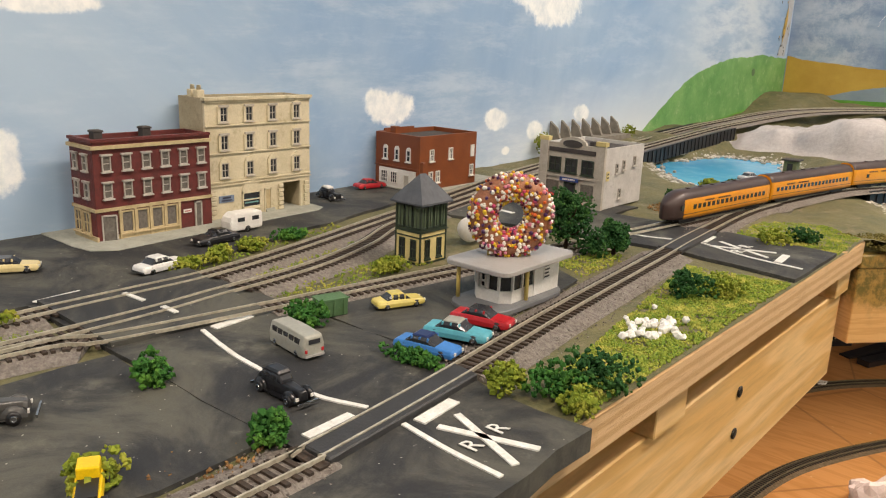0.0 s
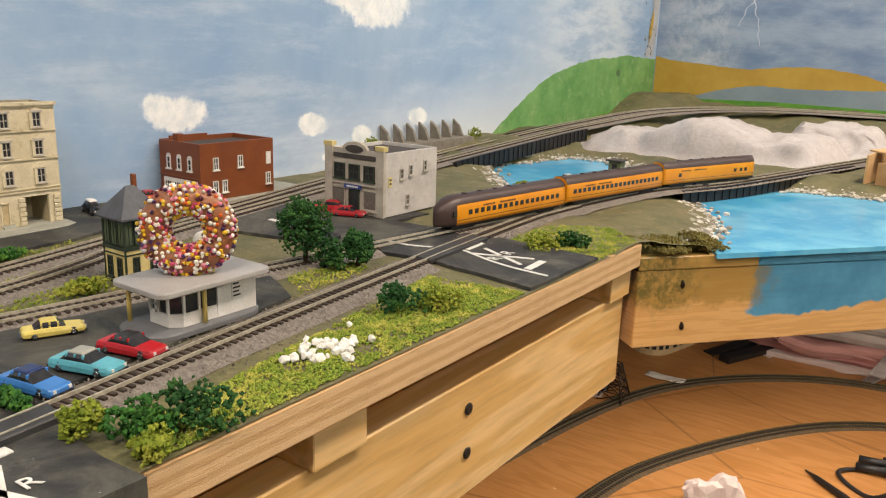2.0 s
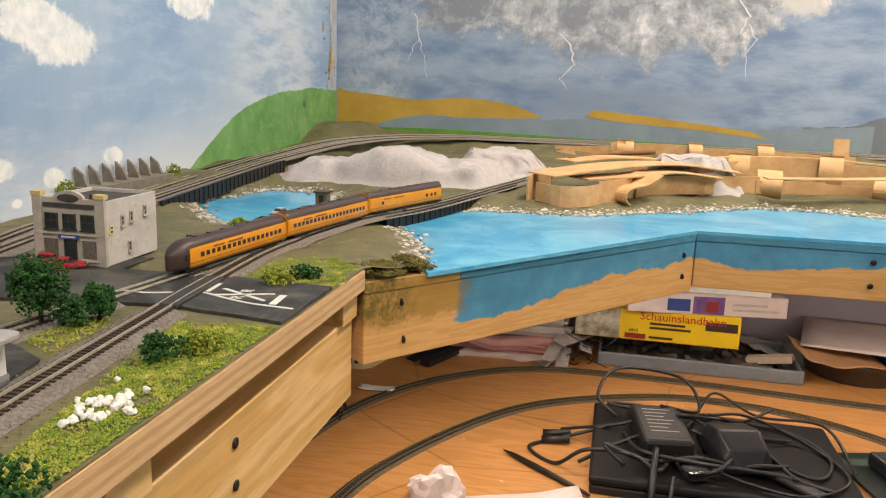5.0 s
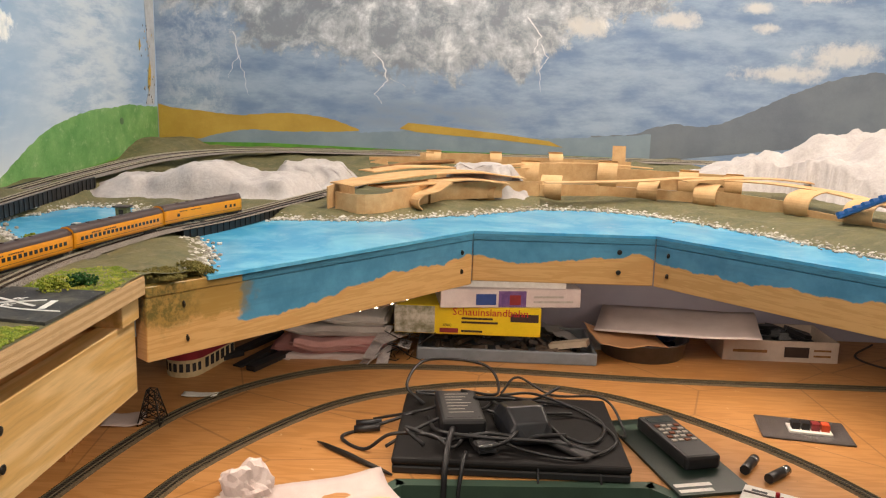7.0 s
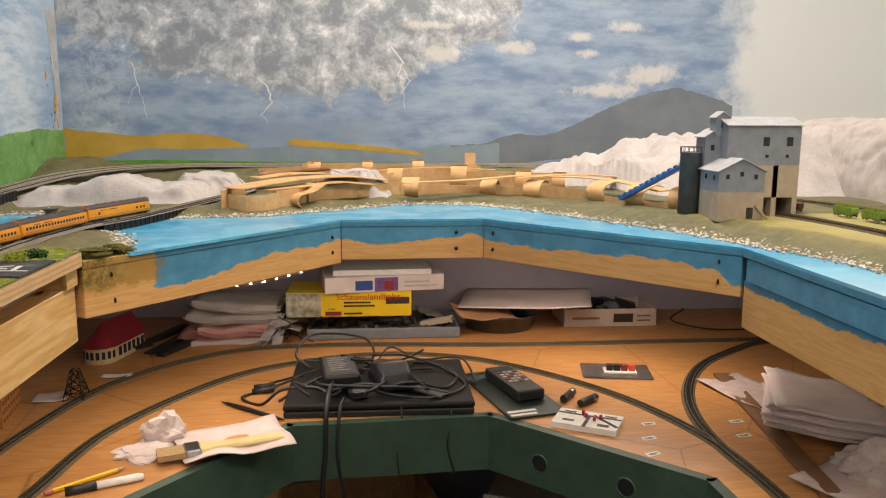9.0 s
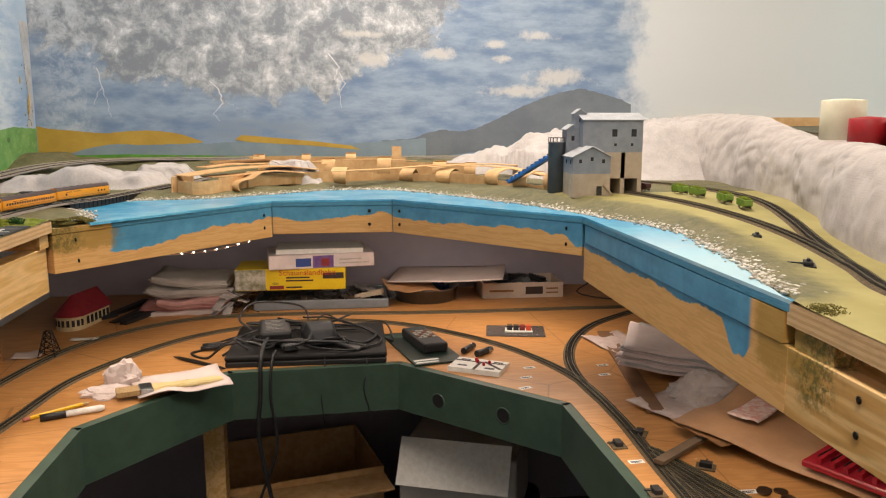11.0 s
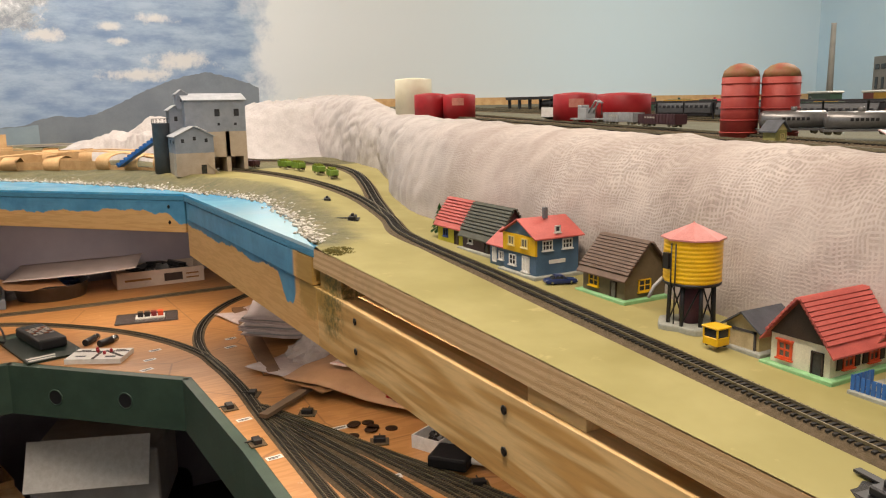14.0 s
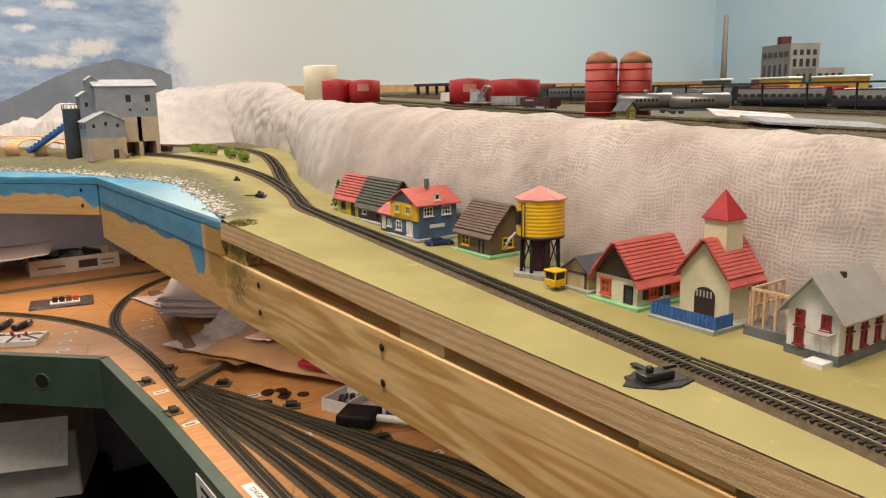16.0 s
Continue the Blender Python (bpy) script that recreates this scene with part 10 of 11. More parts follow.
cable([(0.19, 1.04, z + .016), (0.26, 1.01, z + .006), (0.33, 1.0, z + .004), (0.39, 1.06, z + .004), (0.36, 1.15, z + .006), (0.28, 1.17, z + .03), (0.22, 1.12, z + .046)], 0.0022, "thin black cable coiled on the laptop lid")
cable([(0.11, 1.12, z + .004), (0.13, 1.04, z + .018), (0.20, 1.02, z + .02), (0.30, 1.03, z + .012), (0.36, 1.02, z + .004)], 0.003, "thick black cable across the laptop")
cable([(0.15, 1.05, z + .02), (0.145, 1.0, z + .018), (0.142, 0.965, z - .005), (0.14, 0.955, LOW - .05), (0.135, 0.95, LOW - .14), (0.16, 0.95, LOW - .30)], 0.0045, "thick black cable hanging over the green fascia")
cable([(0.17, 1.0, z + .006), (0.165, 0.968, z - .004), (0.16, 0.953, LOW - .05), (0.17, 0.95, LOW - .16), (0.13, 0.95, LOW - .28)], 0.003, "black cable hanging over the green fascia")
cable([(0.27, 0.99, z), (0.27, 0.974, LOW - .01), (0.262, 0.968, LOW - .06), (0.268, 0.968, LOW - .12)], 0.0018, "thin black wire hanging over the green fascia")
cable([(0.355, 0.995, z), (0.358, 0.978, LOW - .01), (0.35, 0.972, LOW - .05), (0.365, 0.972, LOW - .11)], 0.0018, "thin black wire hanging over the green fascia")
cable([(0.23, 1.30, LOW + .004), (0.26, 1.34, LOW + .02), (0.32, 1.30, LOW + .004), (0.40, 1.24, z), (0.42, 1.15, LOW + .004), (0.40, 1.08, z + .003)], 0.0022, "thin black cable trailing behind the laptop")
for k, (x, y) in enumerate(((0.02, 1.16), (0.05, 1.06), (0.11, 1.02), (0.30, 1.19))):
    r3 = random.Random(70 + k)
    pts = [(x, y, LOW + .005 if x < 0.066 else z + .004)]
    for q in range(6):
        px, py = 0.10 + 0.045 * q + r3.uniform(-.02, .02), y + r3.uniform(-.055, .055)
        pts.append((px, max(1.0, min(1.22, py)), z + .004 + r3.uniform(0, .022)))
    cable(pts, 0.0024 + 0.0004 * (k % 3), "black cable tangled over the laptop")
ob = thing("cable_plugs", "pair of black plugs on short leads", "plug")
for dy in (0, 0.022):
    bm = bmesh.new()
    tube(bm, [(-0.005, 1.115 + dy, LOW + .006), (0.035, 1.12 + dy, LOW + .008)], 0.0055, 10)
    part("plug", bm, M["black"], ob)
# booklet, handset, batteries, panel
ob = thing("manual_booklet", "dark green and black manual with white lettering", "booklet", pose(0.485, 1.085, LOW, 0, 0, 14))
part("cover", B((-0.060, 0.050, -0.125, 0.125, 0.0006, 0.005)), surf("dark_green_booklet_cover", "1f2f28", "182620", 40, 0.35), ob)
part("pages", B((-0.059, 0.049, -0.124, 0.124, -0.0, 0.0006)), M["white"], ob)
part("title_bar", B((-0.055, -0.005, -0.118, -0.110, 0.005, 0.0052), (-0.055, 0.000, -0.103, -0.094, 0.005, 0.0052)), M["white"], ob)
part("cover_band", B((-0.060, 0.050, 0.085, 0.105, 0.005, 0.0051)), M["green_paint"], ob)
ob = thing("wireless_handset", "black wireless throttle handset with grey keys", "remote", pose(0.488, 1.10, LOW + 0.0052, 0, 0, 16))
soft(part("body", B((-0.028, 0.028, -0.075, 0.075, 0, 0.022)), M["black"], ob), 0.005, 2)
part("screen", B((-0.020, 0.020, 0.045, 0.065, 0.0218, 0.0224)), surf("grey_lcd_screen", "4d5352", "434948", 60, 0.2), ob)
for r in range(5):
    for c in range(4):
        part("key", B((-0.020 + 0.0108 * c, -0.0125 + 0.0108 * c, 0.028 - 0.013 * r, 0.034 - 0.013 * r, 0.0215, 0.0236)), M["sash"] if (r + c) % 3 else M["rust"], ob)
for x, y, a in ((0.582, 1.050, 55), (0.612, 1.022, 40)):
    ob = thing("battery", "small black and silver cell lying on the deck", "battery", pose(x, y, LOW + 0.0072, 0, 90, a), "batteries")
    bm = bmesh.new()
    lathe(bm, [(0.007, -0.0245), (0.0072, -0.024), (0.0072, 0.010)], 16)
    part("sleeve", bm, M["black"], ob)
    bm = bmesh.new()
    lathe(bm, [(0.0072, 0.010), (0.0072, 0.0235), (0.0025, 0.0245), (0.0025, 0.026)], 16)
    part("cap", bm, M["chrome"], ob)
ob = thing("track_diagram", "white track diagram panel with red buttons", "panel", pose(0.585, 0.925, LOW, 0, 0, -28))
part("plate", B((-0.055, 0.055, -0.035, 0.035, 0, 0.010)), M["white"], ob)
part("line", B((-0.054, 0.054, 0.012, 0.017, 0.010, 0.0106), (-0.003, 0.003, -0.036, 0.014, 0.010, 0.0106)), M["dkwood"], ob)
part("line", B((-0.003, 0.003, -0.03, 0.03, 0.010, 0.0107), m=pose(0.03, 0, 0, 0, 0, 50)), M["dkwood"], ob)
for x, y in ((-0.012, 0.02), (-0.005, 0.008), (0.012, -0.004), (0.02, 0.01)):
    bm = bmesh.new()
    lathe(bm, [(0.003, 0.010), (0.003, 0.016), (0.002, 0.017)], 10, pose(x, y, 0))
    part("button", bm, P["red"], ob)
part("print_bar", B((-0.045, -0.025, 0.020, 0.026, 0.010, 0.0103), (0.025, 0.045, 0.020, 0.026, 0.010, 0.0103), (-0.04, -0.02, -0.02, -0.012, 0.010, 0.0103), (0.02, 0.04, -0.025, -0.015, 0.010, 0.0103)), M["black"], ob)
ob = thing("parts_bag", "clear antistatic bag holding a small red and black board", "bag", pose(0.722, 1.195, LOW, 0, 0, -10))
soft(part("film", B((-0.075, 0.065, -0.045, 0.045, 0, 0.004)), surf("smoky_plastic_film", "5c5450", "4b4441", 40, 0.2, 0, 0.6, 0.004), ob), 0.002, 1)
part("circuit_board", B((-0.030, 0.035, -0.022, 0.012, 0.004, 0.007)), M["white"], ob)
for k, c in enumerate(("black", "black", "maroon", "orange")):
    part("terminal", B((-0.025 + 0.015 * k, -0.013 + 0.015 * k, -0.012, 0.004, 0.007, 0.018)), M[c], ob)

# ---- back row ----
ob = thing("plastic_tray", "grey plastic tray of loose model parts", "tray", pose(0.245, 1.565, LOW))
tray_m = surf("cool_grey_plastic", "7f858c", "73797f", 40, 0.4, 0, 0.05)
soft(part("floor", B((-0.175, 0.175, -0.085, 0.085, 0, 0.004)), tray_m, ob), 0.002, 1)
for b in ((-0.18, 0.18, -0.090, -0.083, 0.0, 0.026), (-0.18, 0.18, 0.083, 0.090, 0.0, 0.026), (-0.18, -0.173, -0.083, 0.083, 0.0, 0.026), (0.173, 0.18, -0.083, 0.083, 0.0, 0.026)):
    soft(part("rim", B(b), tray_m, ob), 0.003, 2)
bm = bmesh.new()
rnd = random.Random(77)
for k in range(60):
    box(bm, -0.02, 0.02, -0.004, 0.004, 0, 0.008, m=pose(0.245 + rnd.uniform(-.14, .15), 1.565 + rnd.uniform(-.065, .05), LOW + 0.005 + rnd.uniform(0, .012), rnd.uniform(-20, 20), rnd.uniform(-20, 20), rnd.uniform(0, 180)))
solo("kit_scraps", bm, surf("mixed_dark_kit_scraps", "2d2b2c", "6a5a4c", 9, 0.6), "jumble of dark kit scraps in the tray", "scraps", kind="stuff")
solo("cloth_scrap", B((-0.04, 0.04, -0.012, 0.012, 0, 0.012)), surf("beige_cloth_glove", "c9b8a2", "b3a28c", 40, 0.9), "beige cloth scrap over the tray edge", "cloth", pose(0.375, 1.52, LOW + 0.024, 0, -14, -22))
ob = thing("kit_box", "yellow model kit box standing in the tray", "box", pose(0.165, 1.540, -0.290))
yel = surf("yellow_box_card", "e2c21e", "d8b818", 30, 0.45, 0, 0.05)
soft(part("carton", B((-0.145, 0.145, -0.065, 0.075, 0, 0.058)), yel, ob), 0.0015, 1)
part("photo_panel", B((-0.145, -0.065, -0.0662, -0.065, 0.002, 0.057)), surf("printed_forest_photo", "6a6a48", "c9c4b8", 45, 0.45, 0, 0.05), ob, "printed forest photo")
part("logo_bar", B((-0.055, -0.018, -0.0662, -0.065, 0.004, 0.013)), M["maroon"], ob)
part("small_print_bar", B((-0.012, 0.06, -0.0660, -0.065, 0.024, 0.028), (-0.012, 0.05, -0.0660, -0.065, 0.032, 0.036), (0.085, 0.14, -0.0660, -0.065, 0.030, 0.046), (-0.012, 0.03, -0.0660, -0.065, 0.006, 0.010)), M["dkwood"], ob)
writing("box_title", "Schauinslandbahn", 0.0215, P["red"], wall_pose(0.045, -0.0662, 0.047, 0), ob)
writing("box_number", "6560", 0.0085, M["black"], wall_pose(-0.040, -0.0662, 0.019, 0), ob)
ob = thing("printed_carton", "flat pale carton with violet and blue print", "box", pose(0.225, 1.545, -0.232, 0, 0, 8))
soft(part("carton", B((-0.125, 0.155, -0.07, 0.075, 0, 0.038)), surf("pale_pink_white_carton", "d9cdc9", "c6b8b6", 25, 0.5), ob), 0.0015, 1)
part("label_block", B((-0.055, -0.015, -0.0712, -0.07, 0.006, 0.028)), M["blue_sign"], ob)
part("label_block", B((-0.010, 0.045, -0.0712, -0.07, 0.002, 0.034)), surf("violet_label_print", "5a3f78", "7a5a90", 60, 0.5), ob)
part("label_block", B((0.012, 0.034, -0.0716, -0.0712, 0.006, 0.026)), M["maroon"], ob)
part("print_bar", B((0.06, 0.14, -0.0712, -0.07, 0.010, 0.014), (0.06, 0.12, -0.0712, -0.07, 0.020, 0.024)), M["sash"], ob)
solo("paper_sheaf", B((-0.11, 0.12, -0.06, 0.07, 0, 0.012)), M["white"], "sheaf of white papers on a carton", "papers", pose(0.235, 1.55, -0.194, 0, 0, 3))
ob = thing("cake_tin", "round grey metal baking tin full of scraps", "tin", pose(0.535, 1.585, LOW))
bm = bmesh.new()
lathe(bm, [(0.084, 0), (0.092, 0.036), (0.095, 0.037), (0.095, 0.039), (0.090, 0.038), (0.082, 0.003), (0.001, 0.003)], 40)
part("tin", bm, surf("dull_grey_tin", "7f7f80", "6f6f70", 30, 0.35, 0.7, 0.05), ob)
bm = bmesh.new()
for k in range(26):
    box(bm, -0.022, 0.022, -0.005, 0.005, 0, 0.008, m=pose(rnd.uniform(-.055, .055), rnd.uniform(-.055, .055), 0.02 + rnd.uniform(0, .015), rnd.uniform(-30, 30), rnd.uniform(-30, 30), rnd.uniform(0, 180)))
part("scrap", bm, plain("blue_and_black_scraps", "24406e", 0.5), ob)


def sheet(name, label, x, y, z, w, h, rx, ry, rz, mat, bend=0.008, seed=1, group=""):
    """A thin sheet of paper or card with a gentle curl."""
    bm = bmesh.new()
    n = 10
    rows = []
    for i in range(n + 1):
        row = []
        for j in range(n + 1):
            u, v = i / n - 0.5, j / n - 0.5
            row.append((u * w, v * h, bend * (noise.noise((u * 2.5, v * 2.5, seed)) + 4 * u * u * 0.5)))
        rows.append(row)
    up = [[bm.verts.new((a, b, c + 0.0005)) for a, b, c in r] for r in rows]
    dn = [[bm.verts.new((a, b, c - 0.0005)) for a, b, c in r] for r in rows]
    for i in range(n):
        for j in range(n):
            bm.faces.new((up[i][j], up[i + 1][j], up[i + 1][j + 1], up[i][j + 1])).smooth = True
            bm.faces.new((dn[i][j], dn[i][j + 1], dn[i + 1][j + 1], dn[i + 1][j])).smooth = True
    for i in range(n):
        bm.faces.new((up[i][0], dn[i][0], dn[i + 1][0], up[i + 1][0])), bm.faces.new((up[i][n], up[i + 1][n], dn[i + 1][n], dn[i][n]))
        bm.faces.new((up[0][i], up[0][i + 1], dn[0][i + 1], dn[0][i])), bm.faces.new((up[n][i], dn[n][i], dn[n][i + 1], up[n][i + 1]))
    return solo(name, bm, mat, label, "paper", pose(x, y, z, rx, ry, rz), group)


paper = surf("pinkish_white_paper", "d3c4be", "c4b3ad", 12, 0.75, 0, 0.1)
kraft = surf("brown_kraft_paper", "b58a62", "a57b55", 15, 0.7, 0, 0.15)
sheet("foam_sheet", "large pinkish white sheet over the baking tin", 0.60, 1.575, -0.275, 0.32, 0.19, 2, -3, -14, paper, 0.004, 2)
sheet("kraft_wrapper", "brown printed wrapper over the baking tin", 0.485, 1.53, -0.298, 0.14, 0.12, 6, 4, 12, kraft, 0.01, 3)
sheet("grey_foil", "grey plastic film on the deck behind", 0.40, 1.62, -0.33, 0.12, 0.10, 0, 8, 20, M["grey_flat"], 0.02, 9)
ob = thing("carton_tray", "low open carton with brown printing", "box", pose(0.815, 1.615, LOW))
ct = surf("pale_printed_card", "c9b8a8", "b8a696", 25, 0.6)
for b in ((-0.12, 0.115, -0.062, -0.058, 0, 0.044), (-0.12, 0.115, 0.068, 0.072, 0, 0.044), (-0.12, -0.116, -0.058, 0.068, 0, 0.044), (0.111, 0.115, -0.058, 0.068, 0, 0.044), (-0.116, 0.111, -0.058, 0.068, 0, 0.004)):
    part("panel", B(b), ct, ob)
part("print_block", B((0.005, 0.055, -0.0628, -0.062, 0.010, 0.032)), M["dkwood"], ob)
part("print_bar", B((-0.10, -0.03, -0.0626, -0.062, 0.018, 0.024), (0.065, 0.10, -0.0626, -0.062, 0.012, 0.016), (0.065, 0.10, -0.0626, -0.062, 0.024, 0.028)), M["card_in"], ob)
for k in range(14):
    part("plastic_part", B((-0.035, 0.035, -0.012, 0.012, 0, 0.006), (-0.030, 0.022, -0.009, 0.009, 0.006, 0.014), m=pose(rnd.uniform(-.06, .05), rnd.uniform(-.02, .04), 0.02 + rnd.uniform(0, .022), rnd.uniform(-15, 15), rnd.uniform(-15, 15), rnd.uniform(0, 180))), M["black"], ob)
# envelopes, loco shed, pylon, office block
for k, (dx, dy, z, a, w, mt) in enumerate(((0, 0, .004, 4, .20, paper), (-.01, .01, .018, -6, .21, surf("dull_pink_card", "b8837f", "a8746f", 20, .7)), (.008, .0, .032, 8, .19, surf("pink_padded_envelope", "c79a94", "b98b86", 20, .7)), (0, .02, .055, 2, .22, surf("grey_white_padded_envelope", "bfb8b2", "aaa29c", 15, .7)), (.01, .03, .078, -3, .21, surf("pale_grey_padded_envelope", "c6c1bb", "b3ada6", 15, .7)))):
    ob = sheet("padded_envelope", "padded envelope in a slumped stack", -0.105 + dx, 1.52 + dy, LOW + z, w, 0.15, 3, -4 + 2 * k, a, mt, 0.012, 30 + k, "envelopes")
    mod = ob.modifiers.new("thick", "SOLIDIFY")
    mod.thickness = 0.012
for k in range(7):
    solo("plastic_bag", B((-0.05, 0.05, -0.012, 0.012, 0, 0.002)), surf("crinkled_clear_film", "cfc8c4", "b5adab", 60, 0.2, 0, 0.7, 0.004), "crinkled clear film strip beside the envelopes", "film", pose(0.015 + rnd.uniform(-.03, .03), 1.50 + rnd.uniform(-.05, .06), LOW + 0.01 + 0.006 * k, rnd.uniform(-40, 40), rnd.uniform(-30, 30), rnd.uniform(30, 120)), "film strips")
for k, (x, y, a, l) in enumerate(((-0.235, 1.46, 62, .16), (-0.27, 1.52, 58, .14), (-0.215, 1.42, 66, .12), (-0.30, 1.44, 50, .05))):
    soft(solo("plastic_sprue", B((-l / 2, l / 2, -0.011, 0.011, 0, 0.010)), M["black"], "black plastic strip lying on the deck", "strip", pose(x, y, LOW + 0.001, 0, -6 if k < 2 else 0, a), "black strips"), 0.001, 1)
ob = thing("roundhouse_model", "cream round-ended model depot with a dark red roof", "model building", pose(-0.348, 1.385, LOW, 0, 0, 76) @ Matrix.Scale(0.88, 4))
dep = surf("cream_depot_wall", "c9b78e", "b8a67e", 50, 0.6)
bm = bmesh.new()
prism(bm, [(0.09, -0.038), (0.09, 0.038)] + [(-0.04 + 0.038 * math.cos(a), 0.038 * math.sin(a)) for a in [math.pi / 2 + math.pi * i / 10 for i in range(11)]], 0, 0.040)
part("wall", bm, dep, ob)
bm = bmesh.new()
vs = [Vector((0.096, -0.046, 0.040)), Vector((0.096, 0.046, 0.040))] + [Vector((-0.04 + 0.046 * math.cos(a), 0.046 * math.sin(a), 0.040)) for a in [math.pi / 2 + math.pi * i / 10 for i in range(11)]]
lo = [bm.verts.new(v) for v in vs]
r1, r2 = bm.verts.new((0.096, 0, 0.092)), bm.verts.new((-0.03, 0, 0.092))
bm.faces.new((lo[0], lo[1], r1))
bm.faces.new((lo[1], lo[2], r2, r1))
for i in range(2, 12):
    bm.faces.new((lo[i], lo[i + 1], r2))
bm.faces.new((lo[12], lo[0], r1, r2))
bm.faces.new(lo)
part("roof", bm, surf("dark_red_model_roof", "8f2430", "7d1e29", 40, 0.5, 0, 0.1), ob, "dark red rounded hip roof")
for i in range(9):
    a = math.pi / 2 + math.pi * (i + 0.5) / 9
    p = part("window", B((-0.004, 0.004, 0.012, 0.030, 0, 0.0008)), M["pane"], ob)
    p.matrix_basis = pose(-0.04 + 0.038 * math.cos(a), 0.038 * math.sin(a), 0, 90, 0, math.degrees(a) + 90)
for k in range(6):
    p = part("window", B((-0.006, 0.006, 0.010, 0.032, 0, 0.0008)), M["pane"], ob)
    p.matrix_basis = pose(-0.02 + 0.02 * k, -0.038, 0, 90, 0, 0)
ob = thing("lattice_pylon", "dark lattice pylon model on the deck", "pylon", pose(-0.325, 1.120, LOW))
bm = bmesh.new()
for sx in (-1, 1):
    for sy in (-1, 1):
        tube(bm, [(sx * .018, sy * .018, 0), (sx * .006, sy * .006, .055)], .0012, 5)
for k in range(4):
    s0, s1, z0_, z1_ = .018 - .003 * k, .015 - .003 * k, .0138 * k, .0138 * (k + 1)
    for a, b in (((-1, -1), (1, -1)), ((1, -1), (1, 1)), ((1, 1), (-1, 1)), ((-1, 1), (-1, -1))):
        tube(bm, [(a[0] * s0, a[1] * s0, z0_), (b[0] * s1, b[1] * s1, z1_)], .0008, 4)
        tube(bm, [(b[0] * s0, b[1] * s0, z0_), (a[0] * s1, a[1] * s1, z1_)], .0008, 4)
        tube(bm, [(a[0] * s1, a[1] * s1, z1_), (b[0] * s1, b[1] * s1, z1_)], .0008, 4)
part("lattice", bm, M["screw"], ob)
ob = thing("office_model", "tan unpainted model office block full of windows", "model building", pose(-0.45, 1.02, LOW, 0, 0, 8))
tanp = surf("tan_unpainted_plastic", "b07a44", "a06d3b", 40, 0.55, 0, 0.1)
part("block", B((-0.05, 0.05, -0.05, 0.05, 0, 0.105)), M["dkwood"], ob)
for r in range(7):
    part("floor_band", B((-0.052, 0.052, -0.052, 0.052, 0.015 * r, 0.015 * r + 0.0065)), tanp, ob)
for k in range(8):
    part("pier", B((-0.052 + 0.0143 * k, -0.0475 + 0.0143 * k, -0.0525, -0.049, 0, 0.103), (0.049, 0.0525, -0.052 + 0.0143 * k, -0.0475 + 0.0143 * k, 0, 0.103)), tanp, ob)
sheet("paper_slip", "white paper slip on the deck", -0.37, 1.12, LOW + 0.003, 0.06, 0.05, 0, 0, 10, paper, 0.003, 4)
sheet("paper_slip", "white paper slip by the pylon", -0.29, 1.235, LOW + 0.003, 0.06, 0.018, 0, 0, 4, M["white"], 0.003, 5)
# wire pylons before the kit box
ob = thing("lattice_scrap", "tangled dark lattice mast parts beside the kit box", "kit part", pose(0.03, 1.475, LOW))
bm = bmesh.new()
for k in range(24):
    a = Vector((rnd.uniform(-.04, .04), rnd.uniform(-.02, .02), rnd.uniform(0, .055)))
    tube(bm, [a, a + Vector((rnd.uniform(-.04, .04), rnd.uniform(-.01, .01), rnd.uniform(-.03, .03)))], .0011, 4)
part("lattice", bm, M["screw"], ob)

# ---- front left: tissue, brush, pencil, pen ----
def crumple(name, label, x, y, z, r, h, mat, seed):
    bm = bmesh.new()
    bmesh.ops.create_icosphere(bm, subdivisions=4, radius=1.0)
    for v in bm.verts:
        n = 1 + 0.45 * noise.noise(v.co * 1.6 + Vector((seed, 0, 0))) + 0.28 * abs(noise.noise(v.co * 4 + Vector((seed, 0, 0))))
        v.co = Vector((v.co.x * r * n, v.co.y * r * 0.75 * n, max(-0.02, v.co.z) * h * n))
    return solo(name, bm, mat, label, "tissue", pose(x, y, z))


crumple("tissue", "crumpled white tissue on the deck", -0.115, 0.905, LOW, 0.038, 0.042, paper, 3)
crumple("tissue", "flattened white tissue on the deck", -0.13, 0.86, LOW, 0.045, 0.012, paper, 8)
sheet("paper_towel", "creased white paper towel under a brush", 0.0, 0.885, LOW + 0.006, 0.17, 0.12, 0, 0, 24, paper, 0.014, 6)
ob = thing("paint_brush", "flat paint brush with a yellowed handle", "brush", pose(-0.03, 0.845, LOW + 0.009, 0, 0, 20))
part("bristles", B((-0.075, -0.035, -0.017, 0.017, 0, 0.009)), surf("tan_bristle", "b09468", "97794f", 300, 0.9), ob)
soft(part("ferrule", B((-0.036, -0.012, -0.0185, 0.0185, -0.001, 0.011)), M["chrome"], ob), 0.002, 1)
bm = bmesh.new()
loft(bm, [(-0.012, .017, .015, 0, .009), (0.01, .013, .011, 0, .009), (0.05, .010, .008, .001, .008), (0.10, .012, .010, .001, .008), (0.115, .008, .006, .002, .007)])
part("handle", bm, surf("yellowed_varnish", "d9c48a", "cbb57a", 40, 0.4), ob)
ob = thing("pencil", "yellow wooden pencil on the deck", "pencil", pose(-0.185, 0.765, LOW + 0.004, 0, 90, 42))
bm = bmesh.new()
lathe(bm, [(0.0035, -0.045), (0.0035, 0.045)], 6, smooth=False)
part("shaft", bm, M["yellowp"], ob)
bm = bmesh.new()
lathe(bm, [(0.0035, 0.045), (0.0006, 0.058)], 6)
part("tip", bm, M["tan"], ob)
bm = bmesh.new()
